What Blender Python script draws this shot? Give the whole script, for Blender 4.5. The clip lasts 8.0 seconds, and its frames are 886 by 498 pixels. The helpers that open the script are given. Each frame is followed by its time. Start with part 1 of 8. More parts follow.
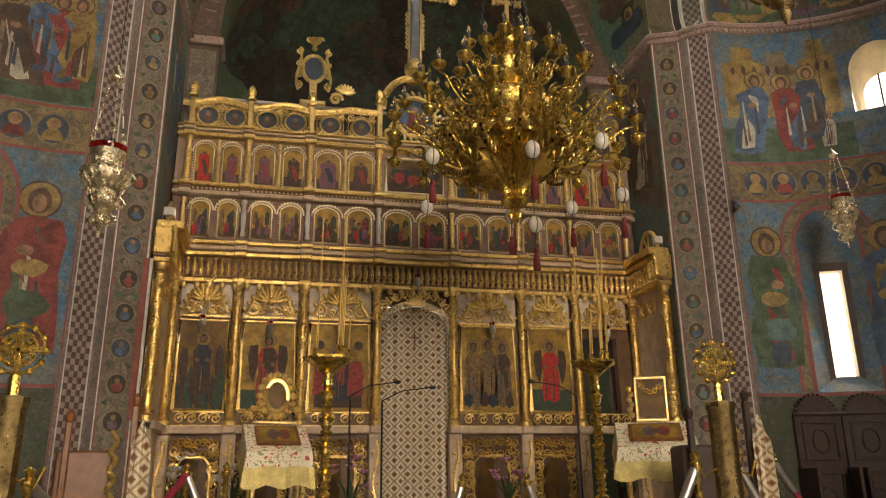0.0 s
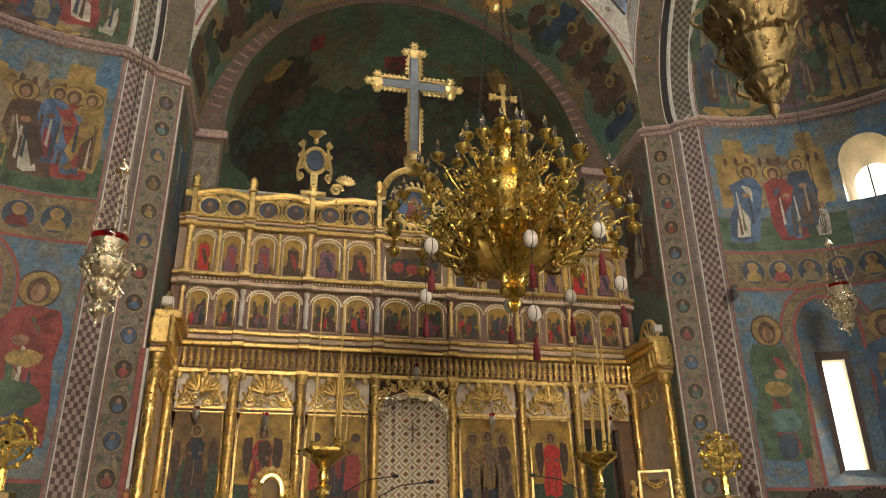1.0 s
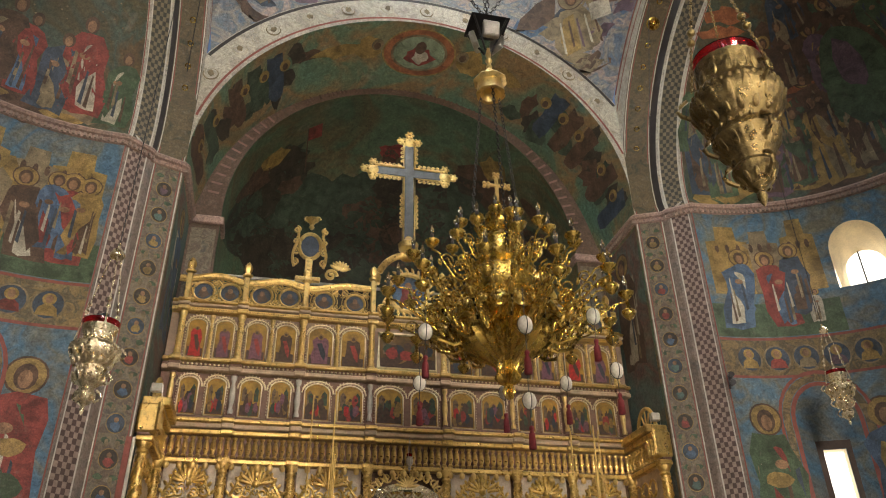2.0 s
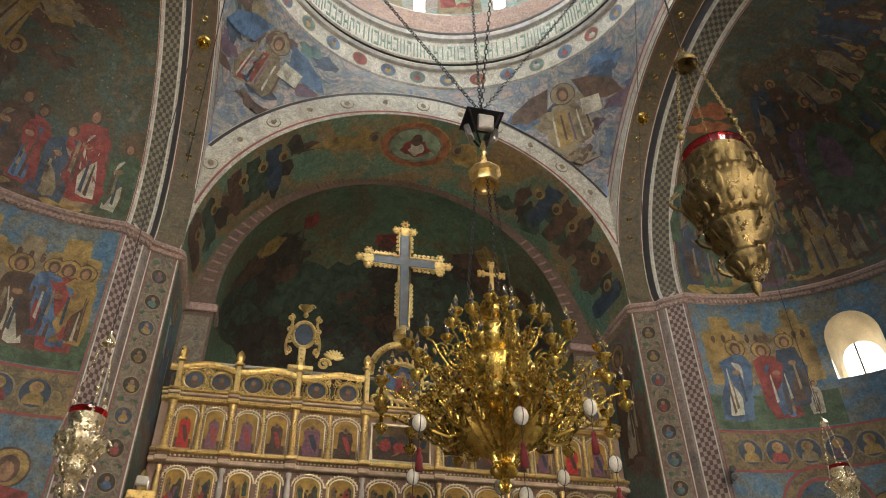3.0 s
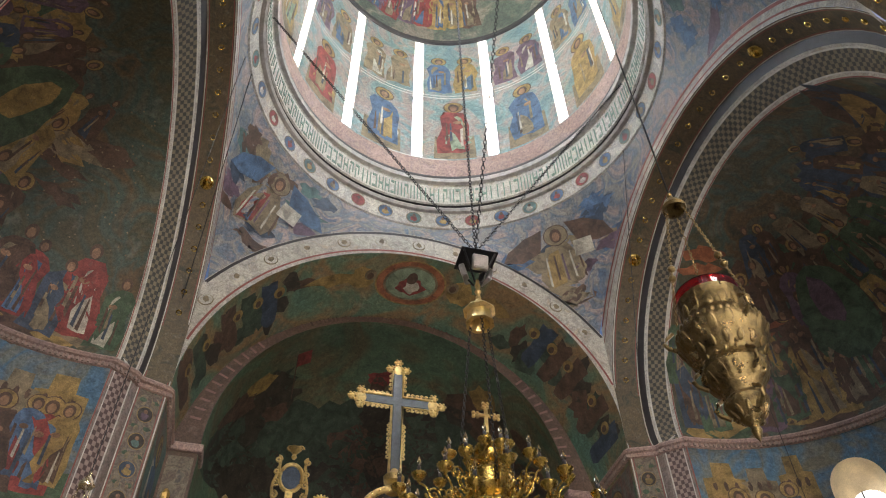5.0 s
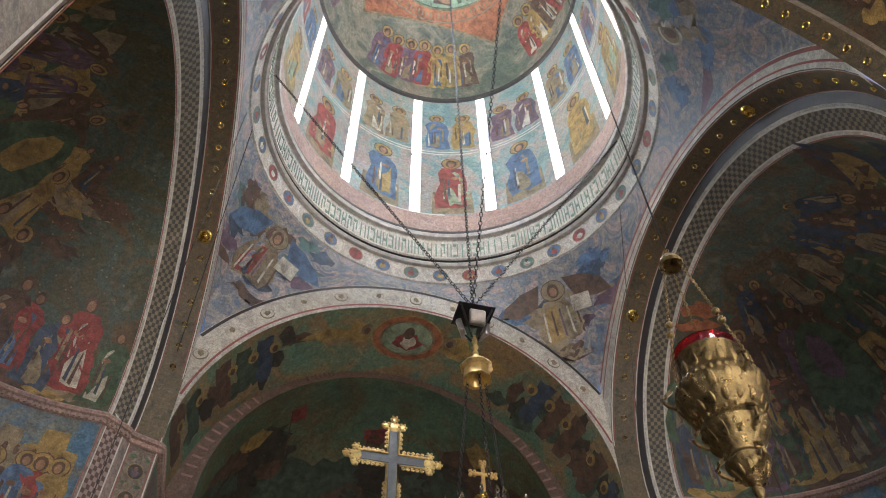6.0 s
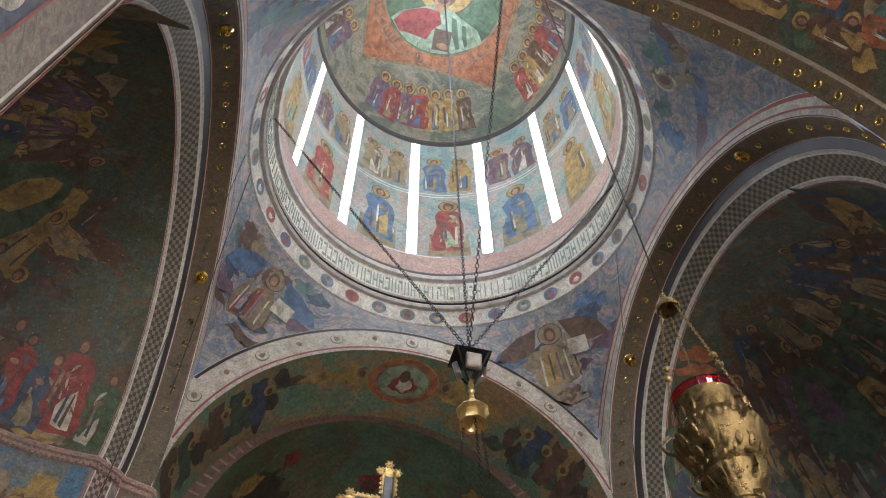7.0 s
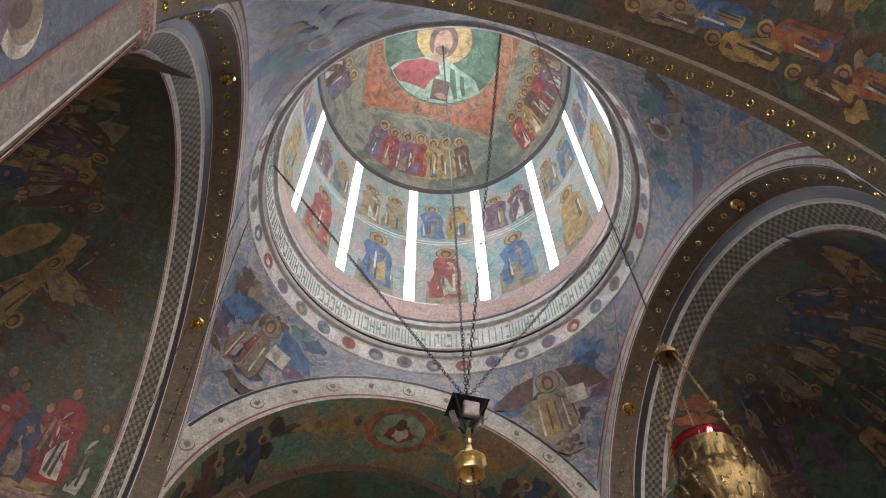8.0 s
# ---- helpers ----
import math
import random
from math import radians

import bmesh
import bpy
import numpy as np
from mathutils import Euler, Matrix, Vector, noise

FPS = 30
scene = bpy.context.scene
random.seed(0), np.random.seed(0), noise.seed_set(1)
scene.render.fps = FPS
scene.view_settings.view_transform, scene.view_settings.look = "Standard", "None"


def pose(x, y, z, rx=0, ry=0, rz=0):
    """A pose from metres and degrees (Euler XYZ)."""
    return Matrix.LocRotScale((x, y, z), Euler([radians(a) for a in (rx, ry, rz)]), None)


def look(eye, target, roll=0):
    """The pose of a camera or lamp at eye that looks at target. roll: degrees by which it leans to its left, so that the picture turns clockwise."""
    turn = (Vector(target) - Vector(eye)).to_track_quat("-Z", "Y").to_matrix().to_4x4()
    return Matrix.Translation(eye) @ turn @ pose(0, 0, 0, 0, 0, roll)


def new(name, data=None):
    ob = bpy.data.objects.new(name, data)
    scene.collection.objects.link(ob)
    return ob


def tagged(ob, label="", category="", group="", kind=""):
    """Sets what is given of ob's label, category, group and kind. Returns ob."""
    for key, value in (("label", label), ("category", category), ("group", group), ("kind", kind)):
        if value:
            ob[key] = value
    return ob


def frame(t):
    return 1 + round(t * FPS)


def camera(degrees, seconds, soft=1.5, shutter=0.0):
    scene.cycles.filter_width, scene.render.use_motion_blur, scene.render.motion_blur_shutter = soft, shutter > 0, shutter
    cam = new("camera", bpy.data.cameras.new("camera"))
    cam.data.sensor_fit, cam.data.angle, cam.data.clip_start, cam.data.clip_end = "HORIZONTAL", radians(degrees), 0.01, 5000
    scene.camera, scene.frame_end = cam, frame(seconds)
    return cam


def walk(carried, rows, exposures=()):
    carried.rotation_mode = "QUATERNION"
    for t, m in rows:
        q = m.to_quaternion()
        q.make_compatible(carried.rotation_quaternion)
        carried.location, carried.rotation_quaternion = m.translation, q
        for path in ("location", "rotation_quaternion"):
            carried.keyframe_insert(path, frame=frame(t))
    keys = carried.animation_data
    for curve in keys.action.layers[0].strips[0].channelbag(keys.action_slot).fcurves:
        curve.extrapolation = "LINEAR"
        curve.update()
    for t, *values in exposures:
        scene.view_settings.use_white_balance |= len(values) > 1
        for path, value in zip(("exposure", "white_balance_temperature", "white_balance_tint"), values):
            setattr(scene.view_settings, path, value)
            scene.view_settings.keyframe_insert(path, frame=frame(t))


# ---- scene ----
cam = camera(61.0, 8.0, soft=1.1)
EYE = (-1.71, 0.0, 1.2)
PATH = [
    (0.0, pose(*EYE, 106.84, 0.66, -12.30)), (0.5, pose(*EYE, 109.81, 0.71, -12.31)),
    (1.0, pose(*EYE, 113.61, 0.77, -12.36)), (2.5, pose(*EYE, 123.36, 0.88, -13.06)),
    (3.0, pose(*EYE, 126.86, 0.85, -13.27)), (3.5, pose(*EYE, 129.72, 0.84, -13.41)),
    (4.0, pose(*EYE, 132.41, 0.79, -13.51)), (4.5, pose(*EYE, 134.91, 0.72, -13.76)),
    (6.0, pose(*EYE, 141.53, 0.63, -14.35)), (6.5, pose(*EYE, 143.01, 0.63, -14.54)),
    (7.0, pose(*EYE, 144.76, 0.65, -14.75)), (7.5, pose(*EYE, 146.56, 0.66, -14.96)),
    (8.0, pose(*EYE, 148.33, 0.68, -15.04))]
walk(cam, PATH, exposures=((0.0, -0.28, 8000, 16), (0.5, 0.0, 7500, 14), (1.5, -0.0, 7200, 13), (3.0, -0.1, 6900, 12), (5.0, -0.18, 6500, 17), (8.0, -0.32, 6350, 20)))

# ---- world and sun ----
world = bpy.data.worlds.new("daylight")
scene.world = world
world.use_nodes = True
sky = world.node_tree.nodes.new("ShaderNodeTexSky")
sky.sky_type, sky.sun_disc = "NISHITA", False
sky.sun_elevation, sky.sun_rotation = radians(48), radians(110)
world.node_tree.links.new(sky.outputs[0], world.node_tree.nodes["Background"].inputs[0])
world.node_tree.nodes["Background"].inputs[1].default_value = 0.12
sun = new("sun", bpy.data.lights.new("sun", "SUN"))
sun.data.energy, sun.data.angle, sun.data.color = 4.0, radians(0.5), (1.0, 0.95, 0.86)
sun.matrix_world = look((12, 4, 16), (3, 6, 6))
# sky light in the openings of the two south windows
for nm, place, aim, wx, wz, watts in (("south_window_light", (5.55, 7.15, 6.05), (3.0, 4.6, 5.2), 0.6, 0.8, 55.0), ("south_slit_light", (4.9, 7.62, 2.93), (3.4, 5.2, 2.6), 0.28, 1.3, 22.0)):
    lamp = new(nm, bpy.data.lights.new(nm, "AREA"))
    lamp.data.shape, lamp.data.size, lamp.data.size_y, lamp.data.energy, lamp.data.color = "RECTANGLE", wx, wz, watts, (1.0, 0.96, 0.9)
    lamp.matrix_world = look(place, aim)
DRUM_GLOW, APSE_GLOW, SOUTH_GLOW, NAVE_FILL, NORTH_FILL, ALTAR_GLOW = 108.0, 5.0, 3.4, 38.0, 7.0, 5.0
# ---- helpers for materials and meshes ----
MATS = {}


def material(name):
    m = bpy.data.materials.new(name)
    m.use_nodes = True
    n, l = m.node_tree.nodes, m.node_tree.links
    MATS[name] = m
    return m, n, l, n["Principled BSDF"]


def ramp(n, l, source, stops, mode="LINEAR"):
    r = n.new("ShaderNodeValToRGB")
    r.color_ramp.interpolation = mode
    while len(r.color_ramp.elements) < len(stops):
        r.color_ramp.elements.new(0.5)
    for e, (p, c) in zip(r.color_ramp.elements, stops):
        e.position, e.color = p, (*c, 1)
    l.new(source, r.inputs[0])
    return r.outputs[0]


def noise_of(n, l, scale, detail=4, rough=0.6, distort=0.0, off=0.0):
    co, mp = n.new("ShaderNodeTexCoord"), n.new("ShaderNodeMapping")
    mp.inputs["Location"].default_value = (off, off * 0.7, off * 1.3)
    l.new(co.outputs["Object"], mp.inputs[0])
    t = n.new("ShaderNodeTexNoise")
    t.inputs["Scale"].default_value, t.inputs["Detail"].default_value = scale, detail
    t.inputs["Roughness"].default_value, t.inputs["Distortion"].default_value = rough, distort
    l.new(mp.outputs[0], t.inputs["Vector"])
    return t.outputs[0]


def mixed(n, l, mode, fac, a, b):
    m = n.new("ShaderNodeMix")
    m.data_type, m.blend_type = "RGBA", mode
    for sock, v in ((m.inputs[0], fac), (m.inputs[6], a), (m.inputs[7], b)):
        if isinstance(v, (int, float)):
            sock.default_value = v
        elif isinstance(v, tuple):
            sock.default_value = (*v, 1)
        else:
            l.new(v, sock)
    return m.outputs[2]


def bumped(n, l, b, height, strength, distance=0.01):
    u = n.new("ShaderNodeBump")
    u.inputs["Strength"].default_value, u.inputs["Distance"].default_value = strength, distance
    l.new(height, u.inputs["Height"])
    l.new(u.outputs[0], b.inputs["Normal"])


def plain(name, col, rough=0.6, metal=0.0, var=0.25, scale=9.0, bump=0.15, fine=60.0):
    """A surface of one colour, with stains at one scale and grain at another."""
    m, n, l, b = material(name)
    big, small = noise_of(n, l, scale, 5), noise_of(n, l, fine, 3, off=3.0)
    lo, hi = tuple(c * (1 - var) for c in col), tuple(min(1, c * (1 + var)) for c in col)
    c = ramp(n, l, big, ((0.3, lo), (0.7, hi)))
    c = mixed(n, l, "MULTIPLY", 0.5, c, ramp(n, l, small, ((0.3, (0.6, 0.6, 0.6)), (0.6, (1, 1, 1)))))
    l.new(c, b.inputs["Base Color"])
    b.inputs["Roughness"].default_value, b.inputs["Metallic"].default_value = rough, metal
    bumped(n, l, b, small, bump)
    return m


def fresco(name, stops, scale=1.6, off=0.0, rough=0.62, distort=1.2, fade=0.35):
    """Old wall painting: soft patches of pigment over plaster, brush grain, worn spots and soot."""
    m, n, l, b = material(name)
    patches = noise_of(n, l, scale, 3, 0.55, distort, off)
    c = ramp(n, l, patches, stops)
    brush = noise_of(n, l, scale * 7, 4, 0.65, 2.0, off + 5)
    c = mixed(n, l, "OVERLAY", 0.55, c, ramp(n, l, brush, ((0.3, (0.25, 0.24, 0.22)), (0.7, (0.75, 0.74, 0.7)))))
    fine = noise_of(n, l, max(26.0, scale * 9), 5, 0.7, 1.5, off + 17)
    c = mixed(n, l, "OVERLAY", 0.55, c, ramp(n, l, fine, ((0.36, (0.16, 0.15, 0.14)), (0.5, (0.5, 0.5, 0.48)), (0.64, (0.88, 0.85, 0.8)))))
    wear = noise_of(n, l, scale * 2.3, 8, 0.75, 0.3, off + 9)
    c = mixed(n, l, "MIX", ramp(n, l, wear, ((0.56, (0, 0, 0)), (0.75, (fade, fade, fade)))), c, (0.45, 0.4, 0.33))
    soot = noise_of(n, l, 0.7, 6, 0.6, 0.2, off + 13)
    c = mixed(n, l, "MULTIPLY", 0.6, c, ramp(n, l, soot, ((0.3, (0.55, 0.52, 0.48)), (0.6, (1, 1, 1)))))
    l.new(c, b.inputs["Base Color"])
    b.inputs["Roughness"].default_value = rough
    bumped(n, l, b, noise_of(n, l, 45, 4, off=off), 0.12)
    return m


def steps(*cols):
    """Patches of the given colours with soft borders."""
    out, k = [], len(cols)
    for i, c in enumerate(cols):
        p = 0.3 + 0.4 * i / max(1, k - 1)
        out.append((p, c))
    return tuple(out)


def gilt(name, col, rough=0.28, worn=(0.22, 0.12, 0.05), amount=0.5, fine=90, relief=0.25, depth=0.004):
    m, n, l, b = material(name)
    w = noise_of(n, l, 14, 6, 0.7)
    g = noise_of(n, l, fine, 3, off=2.0)
    c = mixed(n, l, "MIX", ramp(n, l, w, ((0.5, (0, 0, 0)), (0.72, (amount, amount, amount)))), col, worn)
    l.new(c, b.inputs["Base Color"])
    b.inputs["Metallic"].default_value = 0.92
    l.new(ramp(n, l, w, ((0.3, (rough,) * 3), (0.75, (min(1, rough + 0.3),) * 3))), b.inputs["Roughness"])
    bumped(n, l, b, g, relief, depth)
    return m


def glow(name, col, strength):
    m, n, l, b = material(name)
    n.remove(b)
    e = n.new("ShaderNodeEmission")
    e.inputs[0].default_value, e.inputs[1].default_value = (*col, 1), strength
    l.new(e.outputs[0], n["Material Output"].inputs[0])
    return m


def glassy(name, col, rough=0.05):
    m, n, l, b = material(name)
    b.inputs["Base Color"].default_value = (*col, 1)
    b.inputs["Transmission Weight"].default_value, b.inputs["Roughness"].default_value = 1.0, rough
    return m


GREEN, OCHRE, RED, BLUE = (0.075, 0.11, 0.085), (0.21, 0.155, 0.075), (0.24, 0.06, 0.045), (0.09, 0.14, 0.21)
DARK, GREY, TAN, PINK = (0.05, 0.045, 0.035), (0.27, 0.27, 0.265), (0.26, 0.2, 0.13), (0.33, 0.22, 0.2)
fresco("conch_paint", steps((0.05, 0.085, 0.07), (0.085, 0.075, 0.04), (0.06, 0.095, 0.08), (0.12, 0.08, 0.04), (0.045, 0.05, 0.04)), 1.1, 1.0)
fresco("nave_paint", steps((0.045, 0.065, 0.11), (0.09, 0.1, 0.14), (0.05, 0.07, 0.11)), 1.2, 21.0)
fresco("apse_paint", steps((0.055, 0.13, 0.235), (0.085, 0.17, 0.26), (0.14, 0.15, 0.14), (0.06, 0.145, 0.245), (0.15, 0.14, 0.1)), 1.1, 2.0)
fresco("pendentive_paint", steps((0.09, 0.135, 0.21), (0.26, 0.24, 0.22), (0.11, 0.145, 0.2), (0.32, 0.25, 0.23), (0.09, 0.12, 0.19)), 1.9, 3.0)
fresco("rust_paint", steps((0.085, 0.056, 0.042), (0.115, 0.072, 0.052), (0.07, 0.05, 0.04)), 2.0, 22.0)
fresco("soffit_paint", steps((0.09, 0.18, 0.14), (0.12, 0.19, 0.13), (0.25, 0.16, 0.08), (0.085, 0.165, 0.135)), 0.9, 4.0)
fresco("altar_paint", steps((0.075, 0.13, 0.085), (0.095, 0.16, 0.1), (0.13, 0.11, 0.06), (0.07, 0.12, 0.075)), 0.7, 5.0)
fresco("drum_paint", steps((0.13, 0.22, 0.24), (0.18, 0.27, 0.28), (0.31, 0.25, 0.23), (0.14, 0.23, 0.25)), 1.4, 6.0)
fresco("dome_paint", steps((0.075, 0.105, 0.085), (0.1, 0.125, 0.1), (0.22, 0.2, 0.16), (0.08, 0.1, 0.08)), 1.2, 7.0)
fresco("vault_paint", steps((0.06, 0.07, 0.045), (0.09, 0.05, 0.028), (0.055, 0.07, 0.05), (0.04, 0.055, 0.075)), 0.8, 8.0)
fresco("teal_paint", steps((0.07, 0.14, 0.14), (0.1, 0.17, 0.16), (0.15, 0.08, 0.07), (0.08, 0.13, 0.13)), 0.9, 9.0)
fresco("rinceau_paint", steps((0.09, 0.085, 0.075), (0.2, 0.17, 0.13), (0.12, 0.09, 0.07), (0.17, 0.15, 0.13)), 6.5, 10.0)
fresco("stone_band_paint", steps((0.42, 0.41, 0.38), (0.52, 0.5, 0.45), (0.38, 0.36, 0.34), (0.47, 0.41, 0.33)), 3.5, 11.0)
fresco("pier_band_paint", steps((0.17, 0.14, 0.13), (0.23, 0.18, 0.165), (0.15, 0.14, 0.14)), 3.0, 23.0)
fresco("pink_plaster", steps((0.3, 0.2, 0.19), (0.36, 0.25, 0.22), (0.28, 0.2, 0.2)), 2.0, 12.0)
fresco("frieze_paint", steps((0.13, 0.1, 0.065), (0.24, 0.17, 0.08), (0.1, 0.09, 0.06), (0.2, 0.15, 0.09)), 5.0, 13.0)
fresco("stud_band_paint", steps((0.07, 0.06, 0.04), (0.12, 0.09, 0.05), (0.05, 0.05, 0.035)), 5.0, 14.0)
fresco("dado_paint", steps((0.045, 0.06, 0.045), (0.06, 0.075, 0.05), (0.05, 0.045, 0.035)), 1.8, 15.0)
plain("red_line", (0.25, 0.075, 0.06), 0.7)
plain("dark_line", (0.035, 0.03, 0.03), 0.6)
plain("white_line", (0.55, 0.52, 0.46), 0.7)
plain("arch_dark", (0.05, 0.045, 0.035), 0.6)
plain("arch_light", (0.18, 0.145, 0.09), 0.6)
plain("checker_dark", (0.085, 0.05, 0.045), 0.6)
plain("checker_light", (0.29, 0.215, 0.18), 0.7)
plain("checker_red", (0.23, 0.13, 0.11), 0.7)
plain("dark_frame", (0.06, 0.035, 0.025), 0.6)
plain("marble_floor", (0.24, 0.2, 0.16), 0.25, scale=3)
plain("plaster_wall", (0.4, 0.36, 0.29), 0.8, scale=2)
plain("cream_reveal", (0.72, 0.62, 0.42), 0.75, scale=3)
plain("ring_moulding", (0.45, 0.42, 0.38), 0.6)
gilt("gold_leaf", (0.72, 0.5, 0.18), 0.22, (0.12, 0.06, 0.025), 0.8, 70, 0.5, 0.008)
gilt("pale_gold", (0.86, 0.64, 0.27), 0.24, (0.2, 0.12, 0.06), 0.7)
gilt("brass", (0.58, 0.4, 0.1), 0.12, (0.04, 0.022, 0.008), 0.95, 30, 0.25, 0.008)
gilt("silver_gilt", (0.76, 0.66, 0.46), 0.14, (0.1, 0.07, 0.035), 0.85, 110, 0.6, 0.006)
gilt("pearl_gilt", (0.86, 0.76, 0.54), 0.3, (0.4, 0.28, 0.13), 0.6)
glow("sky_drum", (0.74, 0.88, 1.0), DRUM_GLOW)
glow("sky_apse", (1.0, 0.97, 0.9), APSE_GLOW)
glow("sky_south", (1.0, 0.97, 0.92), SOUTH_GLOW)
glow("sky_altar", (1.0, 0.98, 0.92), ALTAR_GLOW)
# Glow of the added panes behind the camera, weaker on the north side.
glow("fill_nave", (1.0, 0.94, 0.84), NAVE_FILL)
glow("fill_north", (0.86, 0.93, 1.0), NORTH_FILL)


def M(name):
    return MATS[name]


def part(name, bm, mat, parent=None, label="", smooth=True):
    me = bpy.data.meshes.new(name)
    bm.to_mesh(me)
    bm.free()
    if smooth:
        me.polygons.foreach_set("use_smooth", [True] * len(me.polygons))
        me.set_sharp_from_angle(angle=radians(38))
    me.materials.append(M(mat) if isinstance(mat, str) else mat)
    ob = new(name, me)
    if parent:
        ob.parent = parent
    if label:
        ob["label"] = label
    return ob


def thing(name, label, category, at=(0, 0, 0), group="", kind=""):
    ob = new(name)
    ob.location = at
    return tagged(ob, label, category, group, kind)


def quads(bm, rows, close=False):
    """Joins rows of points into a sheet."""
    vs = [[bm.verts.new(p) for p in r] for r in rows]
    for a, b in zip(vs, vs[1:]):
        k = len(a)
        for i in range(k if close else k - 1):
            j = (i + 1) % k
            bm.faces.new((a[i], a[j], b[j], b[i]))
    return vs


def box(bm, x0, x1, y0, y1, z0, z1, bevel=0.0):
    m = Matrix.LocRotScale(((x0 + x1) / 2, (y0 + y1) / 2, (z0 + z1) / 2), None, (abs(x1 - x0), abs(y1 - y0), abs(z1 - z0)))
    vs = bmesh.ops.create_cube(bm, size=1, matrix=m)["verts"]
    if bevel:
        es = list({e for v in vs for e in v.link_edges})
        bmesh.ops.bevel(bm, geom=es, offset=bevel, segments=1, affect="EDGES", clamp_overlap=True)


def lathe(bm, profile, at=(0, 0, 0), seg=20, flute=0.0, folds=8):
    """Turns a profile of (radius, height) round the upright axis; flute gives lobes."""
    rows = []
    for r, z in profile:
        row = []
        for i in range(seg):
            a = 2 * math.pi * i / seg
            k = r * (1 + flute * math.cos(folds * a))
            row.append((at[0] + k * math.cos(a), at[1] + k * math.sin(a), at[2] + z))
        rows.append(row)
    return quads(bm, rows, True)


def tube(bm, pts, r, seg=6, taper=1.0):
    """A round bar along points."""
    pts = [Vector(p) for p in pts]
    up = Vector((0, 0, 1))
    rows = []
    for i, p in enumerate(pts):
        d = (pts[min(i + 1, len(pts) - 1)] - pts[max(i - 1, 0)]).normalized()
        side = d.cross(up) if abs(d.z) < 0.95 else d.cross(Vector((1, 0, 0)))
        side.normalize()
        nor = side.cross(d)
        k = r * (1 + (taper - 1) * i / max(1, len(pts) - 1))
        rows.append([p + k * (math.cos(a) * side + math.sin(a) * nor) for a in (2 * math.pi * j / seg for j in range(seg))])
    vs = quads(bm, rows, True)
    for end in (vs[0], list(reversed(vs[-1]))):
        bm.faces.new(end)


def ball(bm, c, r, u=10, v=7, sx=1, sy=1, sz=1):
    bmesh.ops.create_uvsphere(bm, u_segments=u, v_segments=v, radius=1, matrix=Matrix.LocRotScale(c, None, (r * sx, r * sy, r * sz)))


# ---- the church: plan in metres, x across, y towards the altar ----
XH, CAP, YE, YB, YC, YW, YD = 3.13, 7.0, 8.35, 9.57, 5.23, 2.1, 5.5
SPLAY = ((3.13, 3.12), (3.48, 2.97), (3.52, 2.89), (3.78, 2.67))   # side arches: distance from the axis, radius
APX, APR = 3.78, 2.67
DR, RING_Z, DRUM_Z, DOME_Z = 2.88, 11.3, 12.5, 17.8
NA = 40


def sheet(name, rows, mat, parent=None, label="", close=False, thick=0.0, smooth=True):
    bm = bmesh.new()
    quads(bm, rows, close)
    bmesh.ops.recalc_face_normals(bm, faces=bm.faces)
    ob = part(name, bm, mat, parent, label, smooth)
    return ob


def swell(x):
    """How far a side arch rises beyond its jamb's half width at its crown."""
    return float(np.interp(x, (3.13, 3.48, 3.52, 3.78), (0.36, 0.33, 0.27, 0.13)))


def west_edge(z):
    """Half width of the west arch's edge at a height: it leans in above the springing."""
    return XH + 0.31 * (1 - min(1.0, max(0.0, (z - CAP) / 1.1)))


def order_point(x, r, ang, side, zs=CAP, cy=YC):
    """A point of a side arch at an angle from its altar end."""
    sn = max(0.0, math.sin(ang))
    rr = r + swell(x) * sn ** 0.6
    y, z = cy + 0.1 * sn + rr * math.cos(ang), zs + rr * sn
    if ang > math.pi / 2:
        x = max(x, west_edge(z))
    return (side * x, max(YW, min(YE, y)), z)


def jamb_arch(x, r, side, zs=CAP, cy=YC, k=NA, base=0.0):
    """The outline of a side arch in the plane x: from the floor up, round and down."""
    pts = [(side * x, cy + r, z) for z in (base, 2.2, 4.6)]
    pts += [order_point(x, r, math.pi * i / k, side, zs, cy) for i in range(k + 1)]
    nx, ny = max(x, 3.44), YW + max(0.0, cy - r - YW) * 0.55
    pts[-1] = (side * nx, ny, zs)
    return pts + [(side * nx, ny, z) for z in (4.6, 2.2, base)]


def west_arch(y, out=0.0, k=NA):
    """The west arch's outline, whose jambs stand wider than its crown."""
    pts = [(-3.44 - out, y, z) for z in (0.0, 2.2, 4.6)]
    for i in range(k + 1):
        a = math.pi * i / k
        sn = math.sin(a)
        r = XH + out + 0.31 * (1 - max(0.0, sn) ** 0.7)
        pts.append((-r * math.cos(a), y, CAP + r * sn))
    return pts + [(3.44 + out, y, z) for z in (4.6, 2.2, 0.0)]


def east_point(a, v, h=0.0):
    """The soffit of the east arch: a round the arch, v from its crossing edge (0) to its altar edge (1)."""
    sn = max(0.0, math.sin(a))
    r = XH + (0.08 - 0.35 * v) * sn ** 0.6 - h
    return (-r * math.cos(a) + sn * (0.1 - 0.15 * v), YE + (YB - YE) * v, CAP + 0.08 + r * sn)


def altar_arch(y, k=NA):
    """The inner edge of the altar arch."""
    pts = [(-2.71, y, z) for z in (0.0, 2.2, 4.6)]
    for i in range(k + 1):
        a = math.pi * i / k
        r = 2.71 + 0.05 * math.sin(a)
        pts.append((-r * math.cos(a) - 0.08 * math.sin(a), y, CAP + 0.06 + r * math.sin(a)))
    return pts + [(2.71, y, z) for z in (4.6, 2.2, 0.0)]


